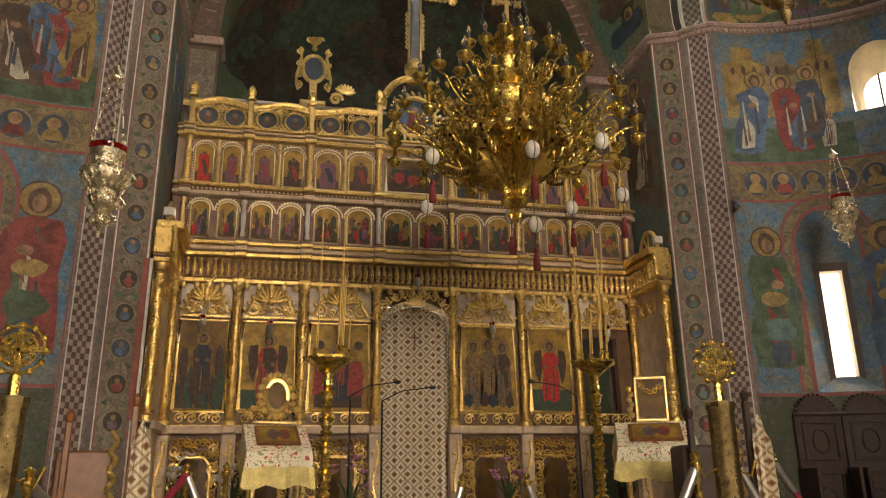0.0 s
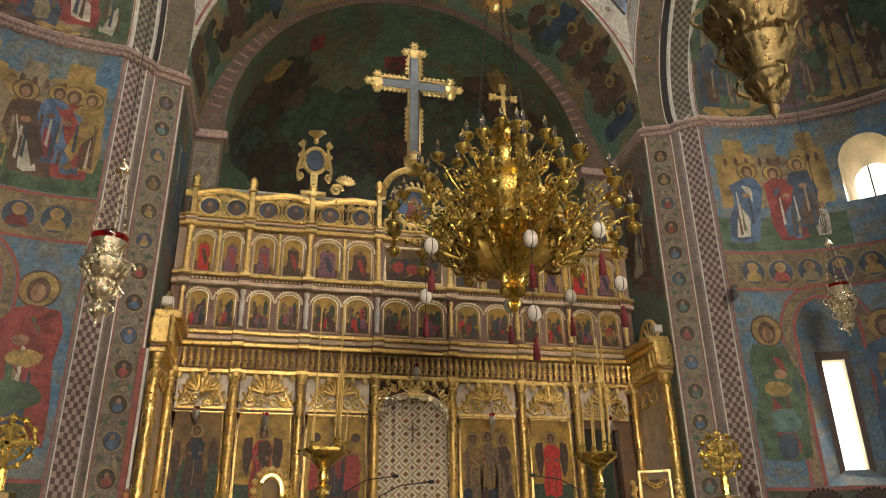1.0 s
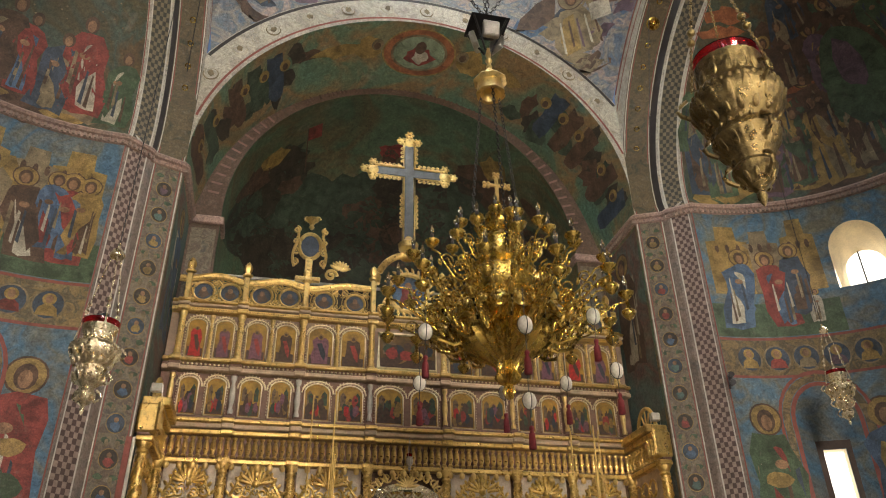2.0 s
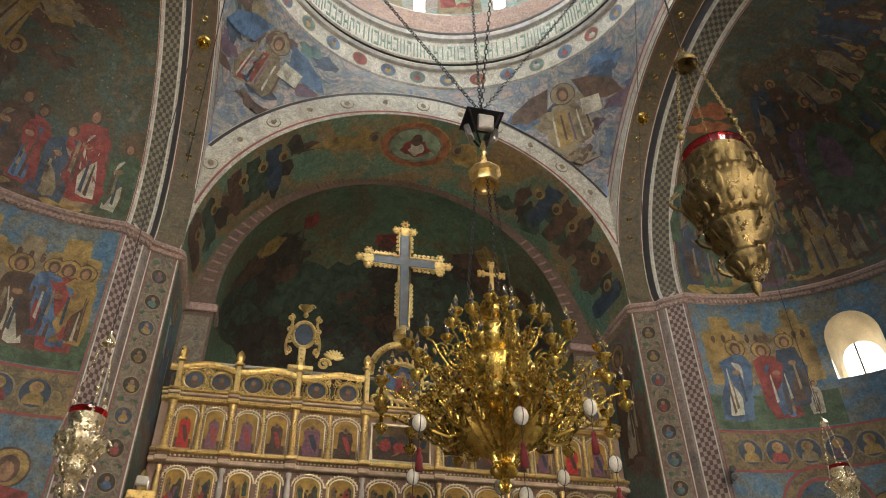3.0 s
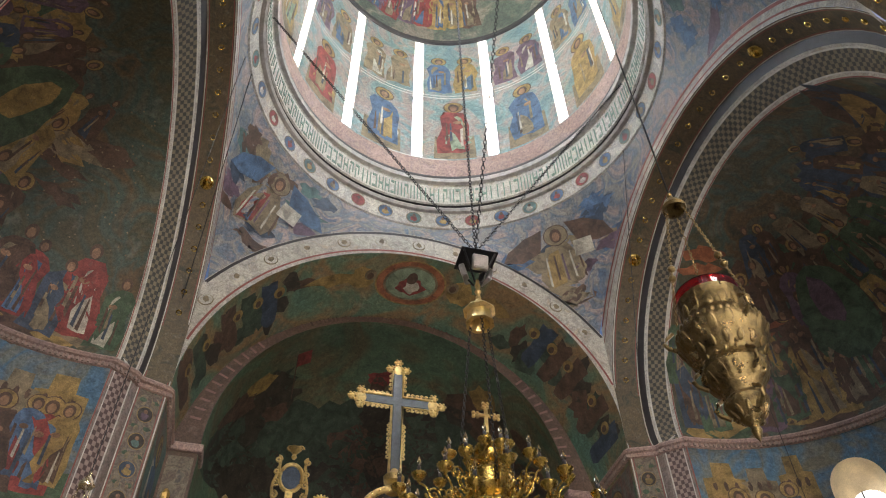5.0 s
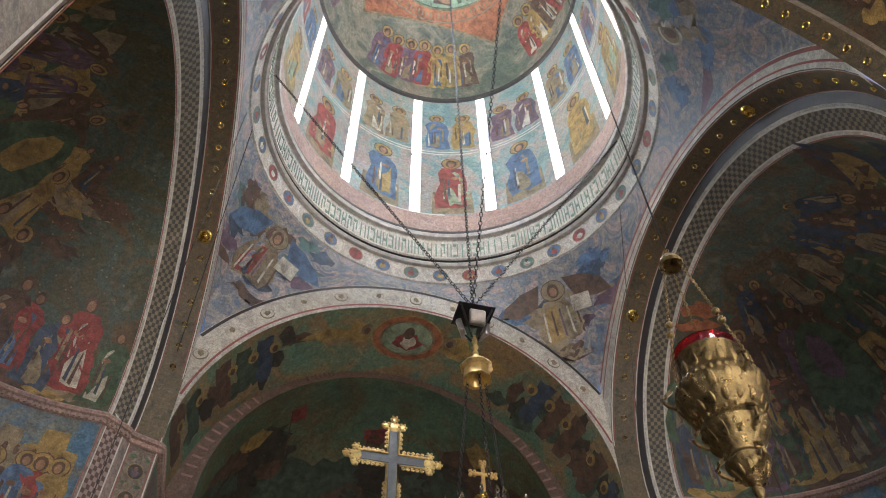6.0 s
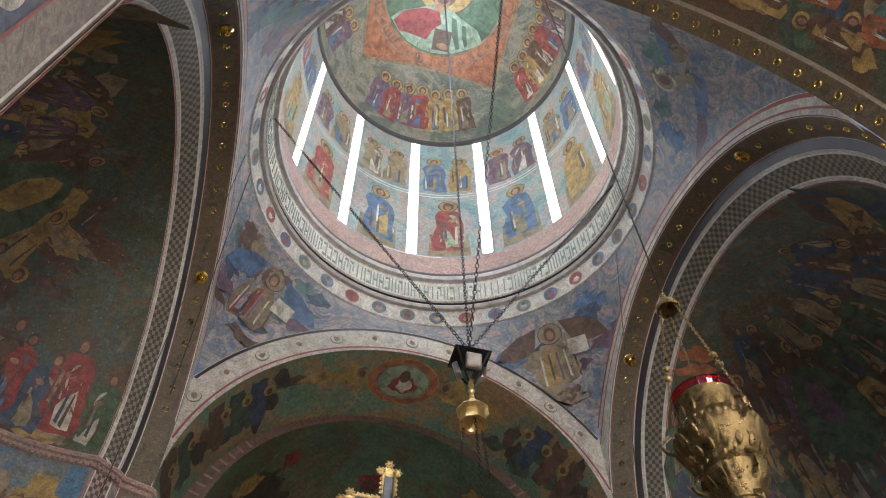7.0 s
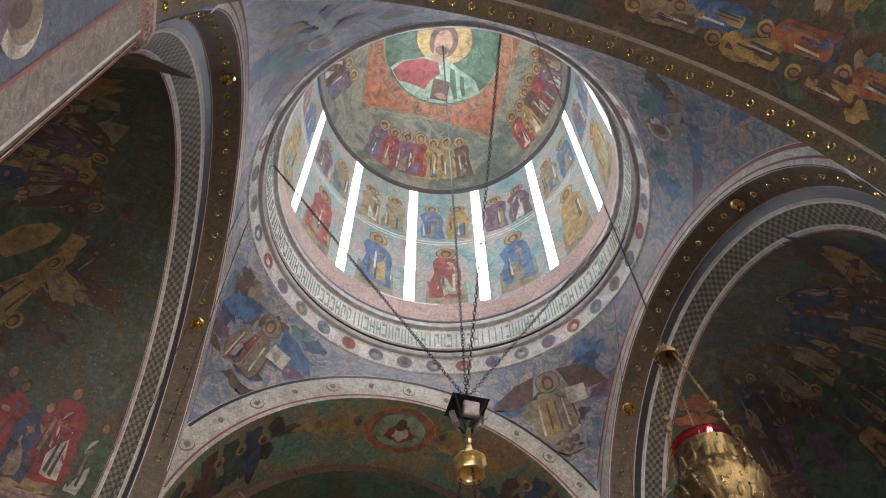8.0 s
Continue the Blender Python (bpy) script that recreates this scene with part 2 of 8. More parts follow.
def east_arch(v, k=NA):
    y = YE + (YB - YE) * v
    return [(-XH, y, z) for z in (0.0, 2.2, 4.6)] + [east_point(math.pi * i / k, v) for i in range(k + 1)] + [(XH, y, z) for z in (4.6, 2.2, 0.0)]


def setting(name, label, category):
    return thing(name, label, category, kind="structure")


floor = setting("floor", "polished beige marble church floor with a raised step before the screen", "floor")
bm = bmesh.new()
box(bm, -6.6, 6.6, -9, 14.5, -0.3, 0)
part("paving", bm, "marble_floor", floor)
bm = bmesh.new()
box(bm, -3.12, 3.12, 6.6, 14.4, 0.002, 0.18, 0.01)
box(bm, -3.12, 3.12, 6.95, 14.4, 0.18, 0.35, 0.01)
part("soleas_step", bm, "marble_floor", floor)

# east arch: jambs, intrados, inner order, altar vault
east = setting("wall_east", "painted east arch with a wide soffit before the altar vault", "wall")
sheet("soffit", [east_arch(v) for v in (0.0, 0.33, 0.66, 1.0)], "soffit_paint", east)
sheet("inner_face", [east_arch(1.0), altar_arch(YB)], "rust_paint", east)
YA, AR = YB + 0.5, 2.71
sheet("inner_soffit", [altar_arch(y) for y in (YB, YB + 0.25, YA)], "altar_paint", east)


def altar_point(b, a, r=AR):
    """The altar's half dome: b along its edge, a from the springing up to the arch."""
    sb = math.sin(b)
    return (-(r + 0.05 * sb * math.sin(a)) * math.cos(b) - 0.08 * sb * math.sin(a), YA + r * sb * math.cos(a), CAP + 0.06 * math.sin(a) + (r + 0.05 * sb) * sb * math.sin(a))


sheet("altar_conch", [[altar_point(math.pi * j / 64, math.pi / 2 * i / 24) for j in range(65)] for i in range(25)], "altar_paint", east)
bm = bmesh.new()
for j in range(32):
    for z0, z1 in ((0.0, 3.2), (3.2, 5.4), (5.4, CAP)):
        if z0 == 3.2 and j in (7, 8, 15, 16, 23, 24):
            continue
        b0, b1 = math.pi * j / 32, math.pi * (j + 1) / 32
        bm.faces.new([bm.verts.new((-AR * math.cos(q), YA + AR * math.sin(q), z)) for q, z in ((b0, z0), (b1, z0), (b1, z1), (b0, z1))])
bmesh.ops.remove_doubles(bm, verts=bm.verts, dist=1e-4)
part("altar_wall", bm, "altar_paint", east)
# Openings assumed behind the screen, out of view, added to light the vault.
for j in (8, 16, 24):
    bm = bmesh.new()
    quads(bm, [[(-(AR + 0.3) * math.cos(math.pi * q / 32), YA + (AR + 0.3) * math.sin(math.pi * q / 32), z) for q in (j - 1.1, j, j + 1.1)] for z in (3.1, 5.5)])
    part("altar_pane", bm, "sky_altar", east)

def conch_point(side, b, a, h=0.0):
    """A side half dome: b along its front edge from the altar end, a from the springing to the arch; it swells up to meet the arch."""
    sb, up = max(0.0, math.sin(b)), math.sin(a) ** 2
    r = APR - h + 0.13 * sb ** 0.6 * up
    return (side * (APX + r * sb * math.cos(a)), YC + 0.1 * sb * up + r * math.cos(b), CAP + r * sb * math.sin(a))


# side arches with their splayed orders
for side, nm in ((-1, "wall_north"), (1, "wall_south")):
    w = setting(nm, "painted side apse with splayed arch, cornice and half dome", "wall")
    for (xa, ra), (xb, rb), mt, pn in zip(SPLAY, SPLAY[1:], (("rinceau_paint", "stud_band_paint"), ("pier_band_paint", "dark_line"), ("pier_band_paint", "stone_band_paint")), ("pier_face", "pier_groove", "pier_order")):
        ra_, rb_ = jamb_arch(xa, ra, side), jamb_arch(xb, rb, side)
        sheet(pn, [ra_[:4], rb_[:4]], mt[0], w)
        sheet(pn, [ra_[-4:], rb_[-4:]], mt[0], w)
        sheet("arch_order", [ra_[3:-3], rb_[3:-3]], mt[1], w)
    # pier corner towards the altar and the nave
    sheet("pier_corner", [[(side * XH, YE, z) for z in (0, 3, CAP)], [(side * XH, YC + 3.12, z) for z in (0, 3, CAP)]], "rinceau_paint", w)
    # conch
    sheet("conch", [[conch_point(side, math.pi * j / 72, math.pi / 2 * i / 32) for j in range(73)] for i in range(33)], "conch_paint", w)


def apse_point(side, deg, z, r=APR):
    """deg is counted from the altar end of the apse (0) to its nave end (180)."""
    a = radians(deg)
    return (side * (APX + r * math.sin(a)), YC + r * math.cos(a), z)


# apse walls with two windows each: (from, to, sill, spring) in degrees and metres, arched on top or flat
APSE_WIN = ((36.4, 51.0, 5.62, 6.15, True), (16.0, 31.5, 2.1, 3.9, True))


def apse_wall(side, parent):
    angs = sorted({*[i * 4.5 for i in range(41)], 16.0, 31.5, 36.4, 51.0})
    zs = [0.0, 1.0, 2.1, 3.0, 3.9, 4.35, 5.0, 5.62, 6.15, 6.55, CAP]
    bm = bmesh.new()
    for a0, a1 in zip(angs, angs[1:]):
        for z0, z1 in zip(zs, zs[1:]):
            am, zm = (a0 + a1) / 2, (z0 + z1) / 2
            if any(w0 < am < w1 and s < zm < t + 0.45 for w0, w1, s, t, _ in APSE_WIN):
                continue
            bm.faces.new([bm.verts.new(apse_point(side, a, z)) for a, z in ((a0, z0), (a1, z0), (a1, z1), (a0, z1))])
    bmesh.ops.remove_doubles(bm, verts=bm.verts, dist=1e-4)
    bmesh.ops.recalc_face_normals(bm, faces=bm.faces)
    return part("apse_wall", bm, "apse_paint", parent)


def arched(a0, a1, s, t, top, k=14, shrink=0.0):
    """An arched outline in degrees and height, from the sill's first end round to its last."""
    m, h = (a0 + a1) / 2, (a1 - a0) / 2 * (1 - shrink)
    return [(m - h, s)] + [(m - h * math.cos(math.pi * i / k), t + (top - t) * (1 - shrink) * math.sin(math.pi * i / k)) for i in range(k + 1)] + [(m + h, s)]


def apse_window(side, spec, n, slit, parent):
    a0, a1, s, t, _ = spec
    top = t + 0.4 if not slit else t + 0.45
    outer = arched(a0, a1, s, t, top)
    win = setting("window_%d" % n, "deep arched window with cream splayed reveal and bright daylight" if not slit else "tall narrow slit window in a painted arched niche", "window")
    # spandrels between the arch and its square gap
    bm = bmesh.new()
    hi = t + 0.45 if slit else 6.55
    pts = outer[1:-1]
    for (p0, q0), (p1, q1) in zip(pts, pts[1:]):
        bm.faces.new([bm.verts.new(apse_point(side, a, z)) for a, z in ((p0, q0), (p1, q1), (p1, max(hi, q1) + 0.001), (p0, max(hi, q0) + 0.001))])
    part("spandrel", bm, "apse_paint", win)
    inner = arched(a0 + 3.6, a1 - 1.8, s + 0.01, t - 0.12, top - 0.24) if not slit else [(a0 + (a1 - a0) * u, z) for u, z in ((0.345, 2.28),) + ((0.345, 3.58),) * 8 + ((0.70, 3.58),) * 7 + ((0.70, 2.28),)]
    back = 0.5 if not slit else 0.1
    rows = [[apse_point(side, a, z) for a, z in outer], [apse_point(side, a, z, APR + back) for a, z in inner]]
    ob = sheet("reveal", rows, "cream_reveal" if not slit else "apse_paint", win)
    sill = [[apse_point(side, a, s) for a in (a0, (a0 + a1) / 2, a1)], [apse_point(side, a, inner[0][1], APR + back) for a in (inner[0][0], (inner[0][0] + inner[-1][0]) / 2, inner[-1][0])]]
    sheet("sill", sill, "apse_paint" if slit else "cream_reveal", win)
    bm = bmesh.new()
    bm.faces.new([bm.verts.new(apse_point(side, a, z, APR + back + 0.16)) for a, z in [(inner[0][0] - 3, inner[0][1] - 0.1), (inner[-1][0] + 3, inner[0][1] - 0.1), (inner[-1][0] + 3, 3.7 if slit else top + 0.1), (inner[0][0] - 3, 3.7 if slit else top + 0.1)]])
    pane = part("pane", bm, "sky_apse" if side < 0 else "sky_south", win)
    pane.visible_shadow = False
    if slit:
        for g0, g1, mt in ((0.0, 0.05, "red_line"), (0.06, 0.15, "frieze_paint"), (0.16, 0.2, "red_line")):
            rims = [arched(a0 - math.degrees(g / APR), a1 + math.degrees(g / APR), s, t, top + g) for g in (g0, g1)]
            sheet("niche_border", [[apse_point(side, a, z, APR - 0.008) for a, z in rim_] for rim_ in rims], mt, win)
        wide = [(inner[0][0] - 2.2, inner[0][1] - 0.08)] + [(inner[0][0] - 2.2, 3.68)] * 8 + [(inner[-1][0] + 2.2, 3.68)] * 7 + [(inner[-1][0] + 2.2, inner[0][1] - 0.08)]
        sheet("slit_frame", [[apse_point(side, a, z, APR + back - 0.03) for a, z in wide], [apse_point(side, a, z, APR + back - 0.03) for a, z in inner]], "dark_frame", win)
        rows = [[apse_point(side, a, z, APR + back) for a, z in inner], [apse_point(side, a, z, APR + back + 0.16) for a, z in inner]]
        sheet("slit_reveal", rows, "cream_reveal", win)
    else:
        m = (a0 + a1) / 2
        bm = bmesh.new()
        tube(bm, [apse_point(side, m, s, APR + back), apse_point(side, m, top - 0.14, APR + back)], 0.012)
        part("mullion", bm, "dark_line", win)
    return win


# The north pair is out of view: the south windows mirrored, added for light.
k = 1
for side in (-1, 1):
    w = bpy.data.objects["wall_north" if side < 0 else "wall_south"]
    apse_wall(side, w)
    for spec, slit in zip(APSE_WIN, (False, True)):
        apse_window(side, spec, k, slit, w)
        k += 1

FACE_R = 3.71    # outer radius of the pale bands on the four arch faces
# pendentives between the four arches and the ring
def rim(phi):
    """The lower edge of the pendentives in the direction phi: where the arches end."""
    c, s = math.cos(phi), math.sin(phi)
    ks = []
    if abs(c) > 1e-6:
        ks.append(XH / abs(c))
    ks.append(((YE - YD) if s > 0 else (YD - YW)) / max(1e-6, abs(s)))
    kk = min(ks)
    x, y = kk * c, kk * s
    if kk == ks[0] and abs(c) > 1e-6:
        z = CAP + 0.05 + math.sqrt(max(0, FACE_R ** 2 - (YD + y - 5.4) ** 2))
    else:
        z = CAP + 0.08 + math.sqrt(max(0, FACE_R ** 2 - (x - (0.05 if s > 0 else 0.0)) ** 2))
    return x, YD + y, z


pend = setting("pendentives", "painted pendentives with faded figures below the dome ring", "vault")
NP = 160
base = [rim(2 * math.pi * i / NP + 0.0001) for i in range(NP)]
rows = []
for j in range(11):
    t = j / 10
    row = []
    for i, (x, y, z) in enumerate(base):
        a = 2 * math.pi * i / NP + 0.0001
        rx, ry = 3.1 * math.cos(a), YD + 3.1 * math.sin(a)
        u = t ** 0.8
        row.append((x + (rx - x) * t, y + (ry - y) * t, z + (RING_Z - z) * u))
    rows.append(row)
sheet("pendentive_shell", rows, "pendentive_paint", pend, close=True)



def height_at(pts, q, axis):
    """The height of an arch's outline over a place across it."""
    pts = sorted((p[axis], p[2]) for p in pts)
    return float(np.interp(q, [p[0] for p in pts], [p[1] for p in pts]))


def rim_x(x, east_side):
    return CAP + 0.08 + math.sqrt(FACE_R ** 2 - (x - (0.05 if east_side else 0.0)) ** 2)


def rim_y(y):
    return CAP + 0.05 + math.sqrt(FACE_R ** 2 - (y - 5.4) ** 2)


def end_heavy(lo, hi, k=72):
    """Steps that crowd towards both ends."""
    return [(lo + hi) / 2 - (hi - lo) / 2 * math.cos(math.pi * i / k) for i in range(k + 1)]


arc_e, arc_w = [east_point(math.pi * i / 200, 0.0) for i in range(201)], west_arch(YW, k=200)[3:-3]
for arc_, y0, es in ((arc_e, YE, True), (arc_w, YW, False)):
    xs = end_heavy(-XH, XH)
    sheet("arch_face", [[(x, y0, min(height_at(arc_, x, 0), rim_x(x, es) - 0.02)) for x in xs], [(x, y0, rim_x(x, es)) for x in xs]], "stone_band_paint", pend)
for sgn in (-1, 1):
    arc_s = [(0, YC + 0.1 * math.sin(q) + (3.12 + swell(3.13) * math.sin(q) ** 0.6) * math.cos(q), CAP + (3.12 + swell(3.13) * math.sin(q) ** 0.6) * math.sin(q)) for q in (math.pi * i / 200 for i in range(201))]
    ys = end_heavy(YW, YE)
    sheet("arch_face", [[(sgn * XH, y, min(height_at(arc_s, y, 1), rim_y(y) - 0.02)) for y in ys], [(sgn * XH, y, rim_y(y)) for y in ys]], "stone_band_paint", pend)


def face_line(r0, r1, plane, mat, parent, lift=0.01):
    """A painted line on an arch face between two radii, clipped at the piers."""
    rows = [[], []]
    for i in range(129):
        q = math.pi * i / 128
        for row, r in zip(rows, (r0, r1)):
            if plane == "east":
                x, z = 0.05 - r * math.cos(q), CAP + 0.08 + r * math.sin(q)
                row.append((x, YE - lift, z) if abs(x) < XH else None)
            else:
                y, z = 5.4 - r * math.cos(q), CAP + 0.05 + r * math.sin(q)
                row.append((plane * (XH - lift), y, z) if YW < y < YE else None)
    keep = [i for i in range(129) if rows[0][i] and rows[1][i]]
    sheet("arch_band", [[row[i] for i in keep] for row in rows], mat, parent)


# ring, drum and dome
drum = setting("drum", "tall painted drum with twelve narrow bright windows under a dome", "dome")


def ring(name, prof, mat, seg=96):
    rows = [[(r * math.cos(2 * math.pi * i / seg), YD + r * math.sin(2 * math.pi * i / seg), z) for i in range(seg)] for r, z in prof]
    return sheet(name, rows, mat, drum, close=True)


ring("medallion_band", ((3.1, 11.3), (3.07, 11.32), (2.99, 11.62)), "stone_band_paint")
ring("lower_moulding", ((2.99, 11.62), (2.93, 11.63), (2.9, 11.67), (2.93, 11.72), (2.97, 11.74)), "ring_moulding")
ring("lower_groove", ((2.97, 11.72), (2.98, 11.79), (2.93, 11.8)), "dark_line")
ring("letter_band", ((2.93, 11.78), (2.9, 11.8), (2.9, 12.3), (2.88, 12.32)), "stone_band_paint")
ring("upper_moulding", ((2.88, 12.32), (2.82, 12.34), (2.8, 12.4), (2.82, 12.44)), "ring_moulding")
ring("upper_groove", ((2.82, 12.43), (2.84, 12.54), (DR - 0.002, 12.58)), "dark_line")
WIN_Z0, WIN_Z1, WIN_H = 13.15, 17.75, 2.05    # drum windows: sill, head, half width in degrees


def drum_pt(deg, z, r=DR):
    return (r * math.sin(radians(deg)), YD + r * math.cos(radians(deg)), z)


bm = bmesh.new()
for k in range(12):
    c = k * 30
    for a0, a1 in [(c + WIN_H + (30 - 2 * WIN_H) * i / 6, c + WIN_H + (30 - 2 * WIN_H) * (i + 1) / 6) for i in range(6)]:
        for z0, z1 in ((12.5, WIN_Z0), (WIN_Z0, WIN_Z1), (WIN_Z1, DOME_Z)):
            bm.faces.new([bm.verts.new(drum_pt(a, z)) for a, z in ((a0, z0), (a1, z0), (a1, z1), (a0, z1))])
    for z0, z1 in ((12.5, WIN_Z0), (WIN_Z1, DOME_Z)):
        bm.faces.new([bm.verts.new(drum_pt(a, z)) for a, z in ((c - WIN_H, z0), (c + WIN_H, z0), (c + WIN_H, z1), (c - WIN_H, z1))])
bmesh.ops.remove_doubles(bm, verts=bm.verts, dist=1e-4)
bmesh.ops.recalc_face_normals(bm, faces=bm.faces)
part("drum_wall", bm, "drum_paint", drum)
for k in range(12):
    c = k * 30
    w = setting("window_%d" % (k + 5), "tall narrow drum window blazing with daylight", "window")
    loop = [(c - WIN_H, WIN_Z0), (c - WIN_H, WIN_Z1), (c + WIN_H, WIN_Z1), (c + WIN_H, WIN_Z0), (c - WIN_H, WIN_Z0)]
    sheet("reveal", [[drum_pt(a, z) for a, z in loop], [drum_pt(c + (a - c) * 0.8, z, DR + 0.4) for a, z in loop]], "cream_reveal", w, smooth=False)
    bm = bmesh.new()
    bm.faces.new([bm.verts.new(drum_pt(a, z, DR + 0.39)) for a, z in loop[:4]])
    part("pane", bm, "sky_drum", w).visible_shadow = False
    bm = bmesh.new()
    tube(bm, [drum_pt(c - WIN_H, (WIN_Z0 + WIN_Z1) / 2 + 0.1, DR + 0.2), drum_pt(c + WIN_H, (WIN_Z0 + WIN_Z1) / 2 + 0.1, DR + 0.2)], 0.035)
    part("window_bar", bm, "checker_light", w)
rows = []
for i in range(33):
    a = math.pi / 2 * i / 32
    r = DR * math.cos(a)
    rows.append([(r * math.cos(2 * math.pi * j / 128), YD + r * math.sin(2 * math.pi * j / 128), DOME_Z + DR * math.sin(a)) for j in range(128)])
rows[-1] = [(0.01 * math.cos(2 * math.pi * j / 128), YD + 0.01 * math.sin(2 * math.pi * j / 128), DOME_Z + DR) for j in range(128)]
sheet("dome_shell", rows, "dome_paint", drum, close=True)
ring("dome_cornice", ((DR, DOME_Z - 0.03), (DR - 0.05, DOME_Z), (DR - 0.06, DOME_Z + 0.1), (DR - 0.02, DOME_Z + 0.16)), "dark_line")

# west arch and the nave behind the camera, with unseen glowing panes added as fill light
west = setting("wall_west", "studded west arch and the plain painted nave vault with added unseen fill panes", "wall")
ws, we = west_arch(YW), west_arch(YW - 0.24)
sheet("arch_soffit", [ws[3:-3], we[3:-3]], "stud_band_paint", west)
sheet("jamb_soffit", [ws[:4], we[:4]], "rinceau_paint", west)
sheet("jamb_soffit", [ws[-4:], we[-4:]], "rinceau_paint", west)
ws, we = we, west_arch(YW - 0.26, 0.34)
sheet("arch_step", [ws[3:-3], we[3:-3]], "rinceau_paint", west)
NV = 3.44
sheet("nave_vault", [[(-NV * math.cos(math.pi * i / NA), y, CAP + (NV - 0.12) * math.sin(math.pi * i / NA)) for i in range(NA + 1)] for y in (YW - 0.24, -1, -4, -8.5)], "vault_paint", west)
for side in (-1, 1):
    bm = bmesh.new()
    for y0, y1, z0, z1 in ((YW - 0.24, -2.6, 0, CAP), (-2.6, -4.0, 0, 1.5), (-2.6, -4.0, 4.8, CAP), (-4.0, -5.6, 0, CAP), (-5.6, -7.0, 0, 1.5), (-5.6, -7.0, 4.8, CAP), (-7.0, -8.5, 0, CAP)):
        box(bm, side * NV, side * (NV + 0.5), y1, y0, z0, z1)
    part("nave_wall", bm, "nave_paint", west)
    # Unseen side panes, added to throw fill light into the crossing.
    for y0, y1 in ((-2.6, -4.0), (-5.6, -7.0)):
        bm = bmesh.new()
        box(bm, side * (NV + 0.4), side * (NV + 0.45), y1, y0, 1.5, 4.8)
        part("nave_pane", bm, "fill_nave" if side > 0 else "fill_north", west)
bm = bmesh.new()
for x0, x1, z0, z1 in ((-4, -1.6, 0, 11), (1.6, 4, 0, 11), (-1.6, 1.6, 0, 2.6), (-1.6, 1.6, 6.6, 11)):
    box(bm, x0, x1, -9.0, -8.5, z0, z1)
part("end_wall", bm, "plaster_wall", west)
# Unseen large pane, added to light the screen's front and its gold.
bm = bmesh.new()
box(bm, -1.6, 1.6, -8.95, -8.9, 2.6, 6.6)
part("end_pane", bm, "fill_nave", west)
# ---- bands, cornices and wall painting ----
for nm, col in (("red", (0.27, 0.05, 0.045)), ("blue", (0.075, 0.14, 0.26)), ("ochre", (0.34, 0.23, 0.08)), ("white", (0.5, 0.47, 0.4)),
                ("brown", (0.11, 0.065, 0.045)), ("green", (0.07, 0.12, 0.07)), ("teal", (0.09, 0.17, 0.17)), ("violet", (0.14, 0.09, 0.13)),
                ("flesh", (0.3, 0.17, 0.1)), ("orange", (0.36, 0.13, 0.06)), ("night", (0.05, 0.075, 0.12)), ("pale_green", (0.24, 0.33, 0.24)), ("sand", (0.24, 0.19, 0.12)), ("umber", (0.05, 0.04, 0.03)), ("soot_green", (0.055, 0.085, 0.06))):
    col = tuple(c * 0.8 for c in col)
    lo, hi = tuple(c * 0.5 for c in col), tuple(min(0.8, c * 1.4) for c in col)
    fresco("pigment_" + nm, ((0.3, lo), (0.5, col), (0.7, hi)), 5.5, len(nm) * 1.7, distort=0.6, fade=0.2)

rng = random.Random(7)
LIFT = [0.0]
LAYER = {"painted_hill": 0.004, "painted_cloud": 0.004, "painted_glory": 0.006, "painted_wing": 0.007, "painted_seat": 0.005, "painted_medallion": 0.006, "painted_robe": 0.009, "painted_nimbus": 0.012, "painted_oval": 0.015}


def surf_apse(side):
    def s(u, v, h=0.0):
        return apse_point(side, math.degrees(u / APR), v, APR - h)
    return s


def surf_drum(u, v, h=0.0):
    return drum_pt(math.degrees(u / DR), v, DR - h)


def surf_conch(side, near=None):
    """u along the cornice from the altar end, v up the curve, both in metres."""
    def s(u, v, h=0.0):
        b, a = u / APR, v / APR
        if near:
            b = near[0] / APR + (u - near[0]) / (APR * max(0.3, math.cos(near[1] / APR)))
        nx, ny, nz = math.sin(b) * math.cos(a), math.cos(b) * math.cos(a), math.sin(a)
        return conch_point(side, math.acos(max(-1.0, min(1.0, ny))), math.atan2(nz, nx), h)
    return s


def surf_face_y(y):
    def s(u, v, h=0.0):
        return (u, y - h, v)
    return s


def surf_face_x(x, side):
    def s(u, v, h=0.0):
        return (side * (x - h), u, v)
    return s


def surf_pend(a0):
    """u across a pendentive in metres at the ring, v down from the ring."""
    def s(u, v, h=0.0):
        a = a0 + u / 3.1
        x, y, z = rim(a)
        t = max(0.0, 1 - v / max(0.3, RING_Z - z))
        rx, ry = 3.1 * math.cos(a), YD + 3.1 * math.sin(a)
        px, py, pz = x + (rx - x) * t, y + (ry - y) * t, z + (RING_Z - z) * t ** 0.8
        k = h * 1.6 / 3.1
        return (px * (1 - k), YD + (py - YD) * (1 - k), pz - h)
    return s


def surf_dome(u, v, h=0.0):
    """u, v across the dome's cap as seen from below, in metres along the curve."""
    d = math.hypot(u, v)
    a, b = d / DR, math.atan2(v, u)
    return ((DR - h) * math.sin(a) * math.cos(b), YD + (DR - h) * math.sin(a) * math.sin(b), DOME_Z + (DR - h) * math.cos(a))


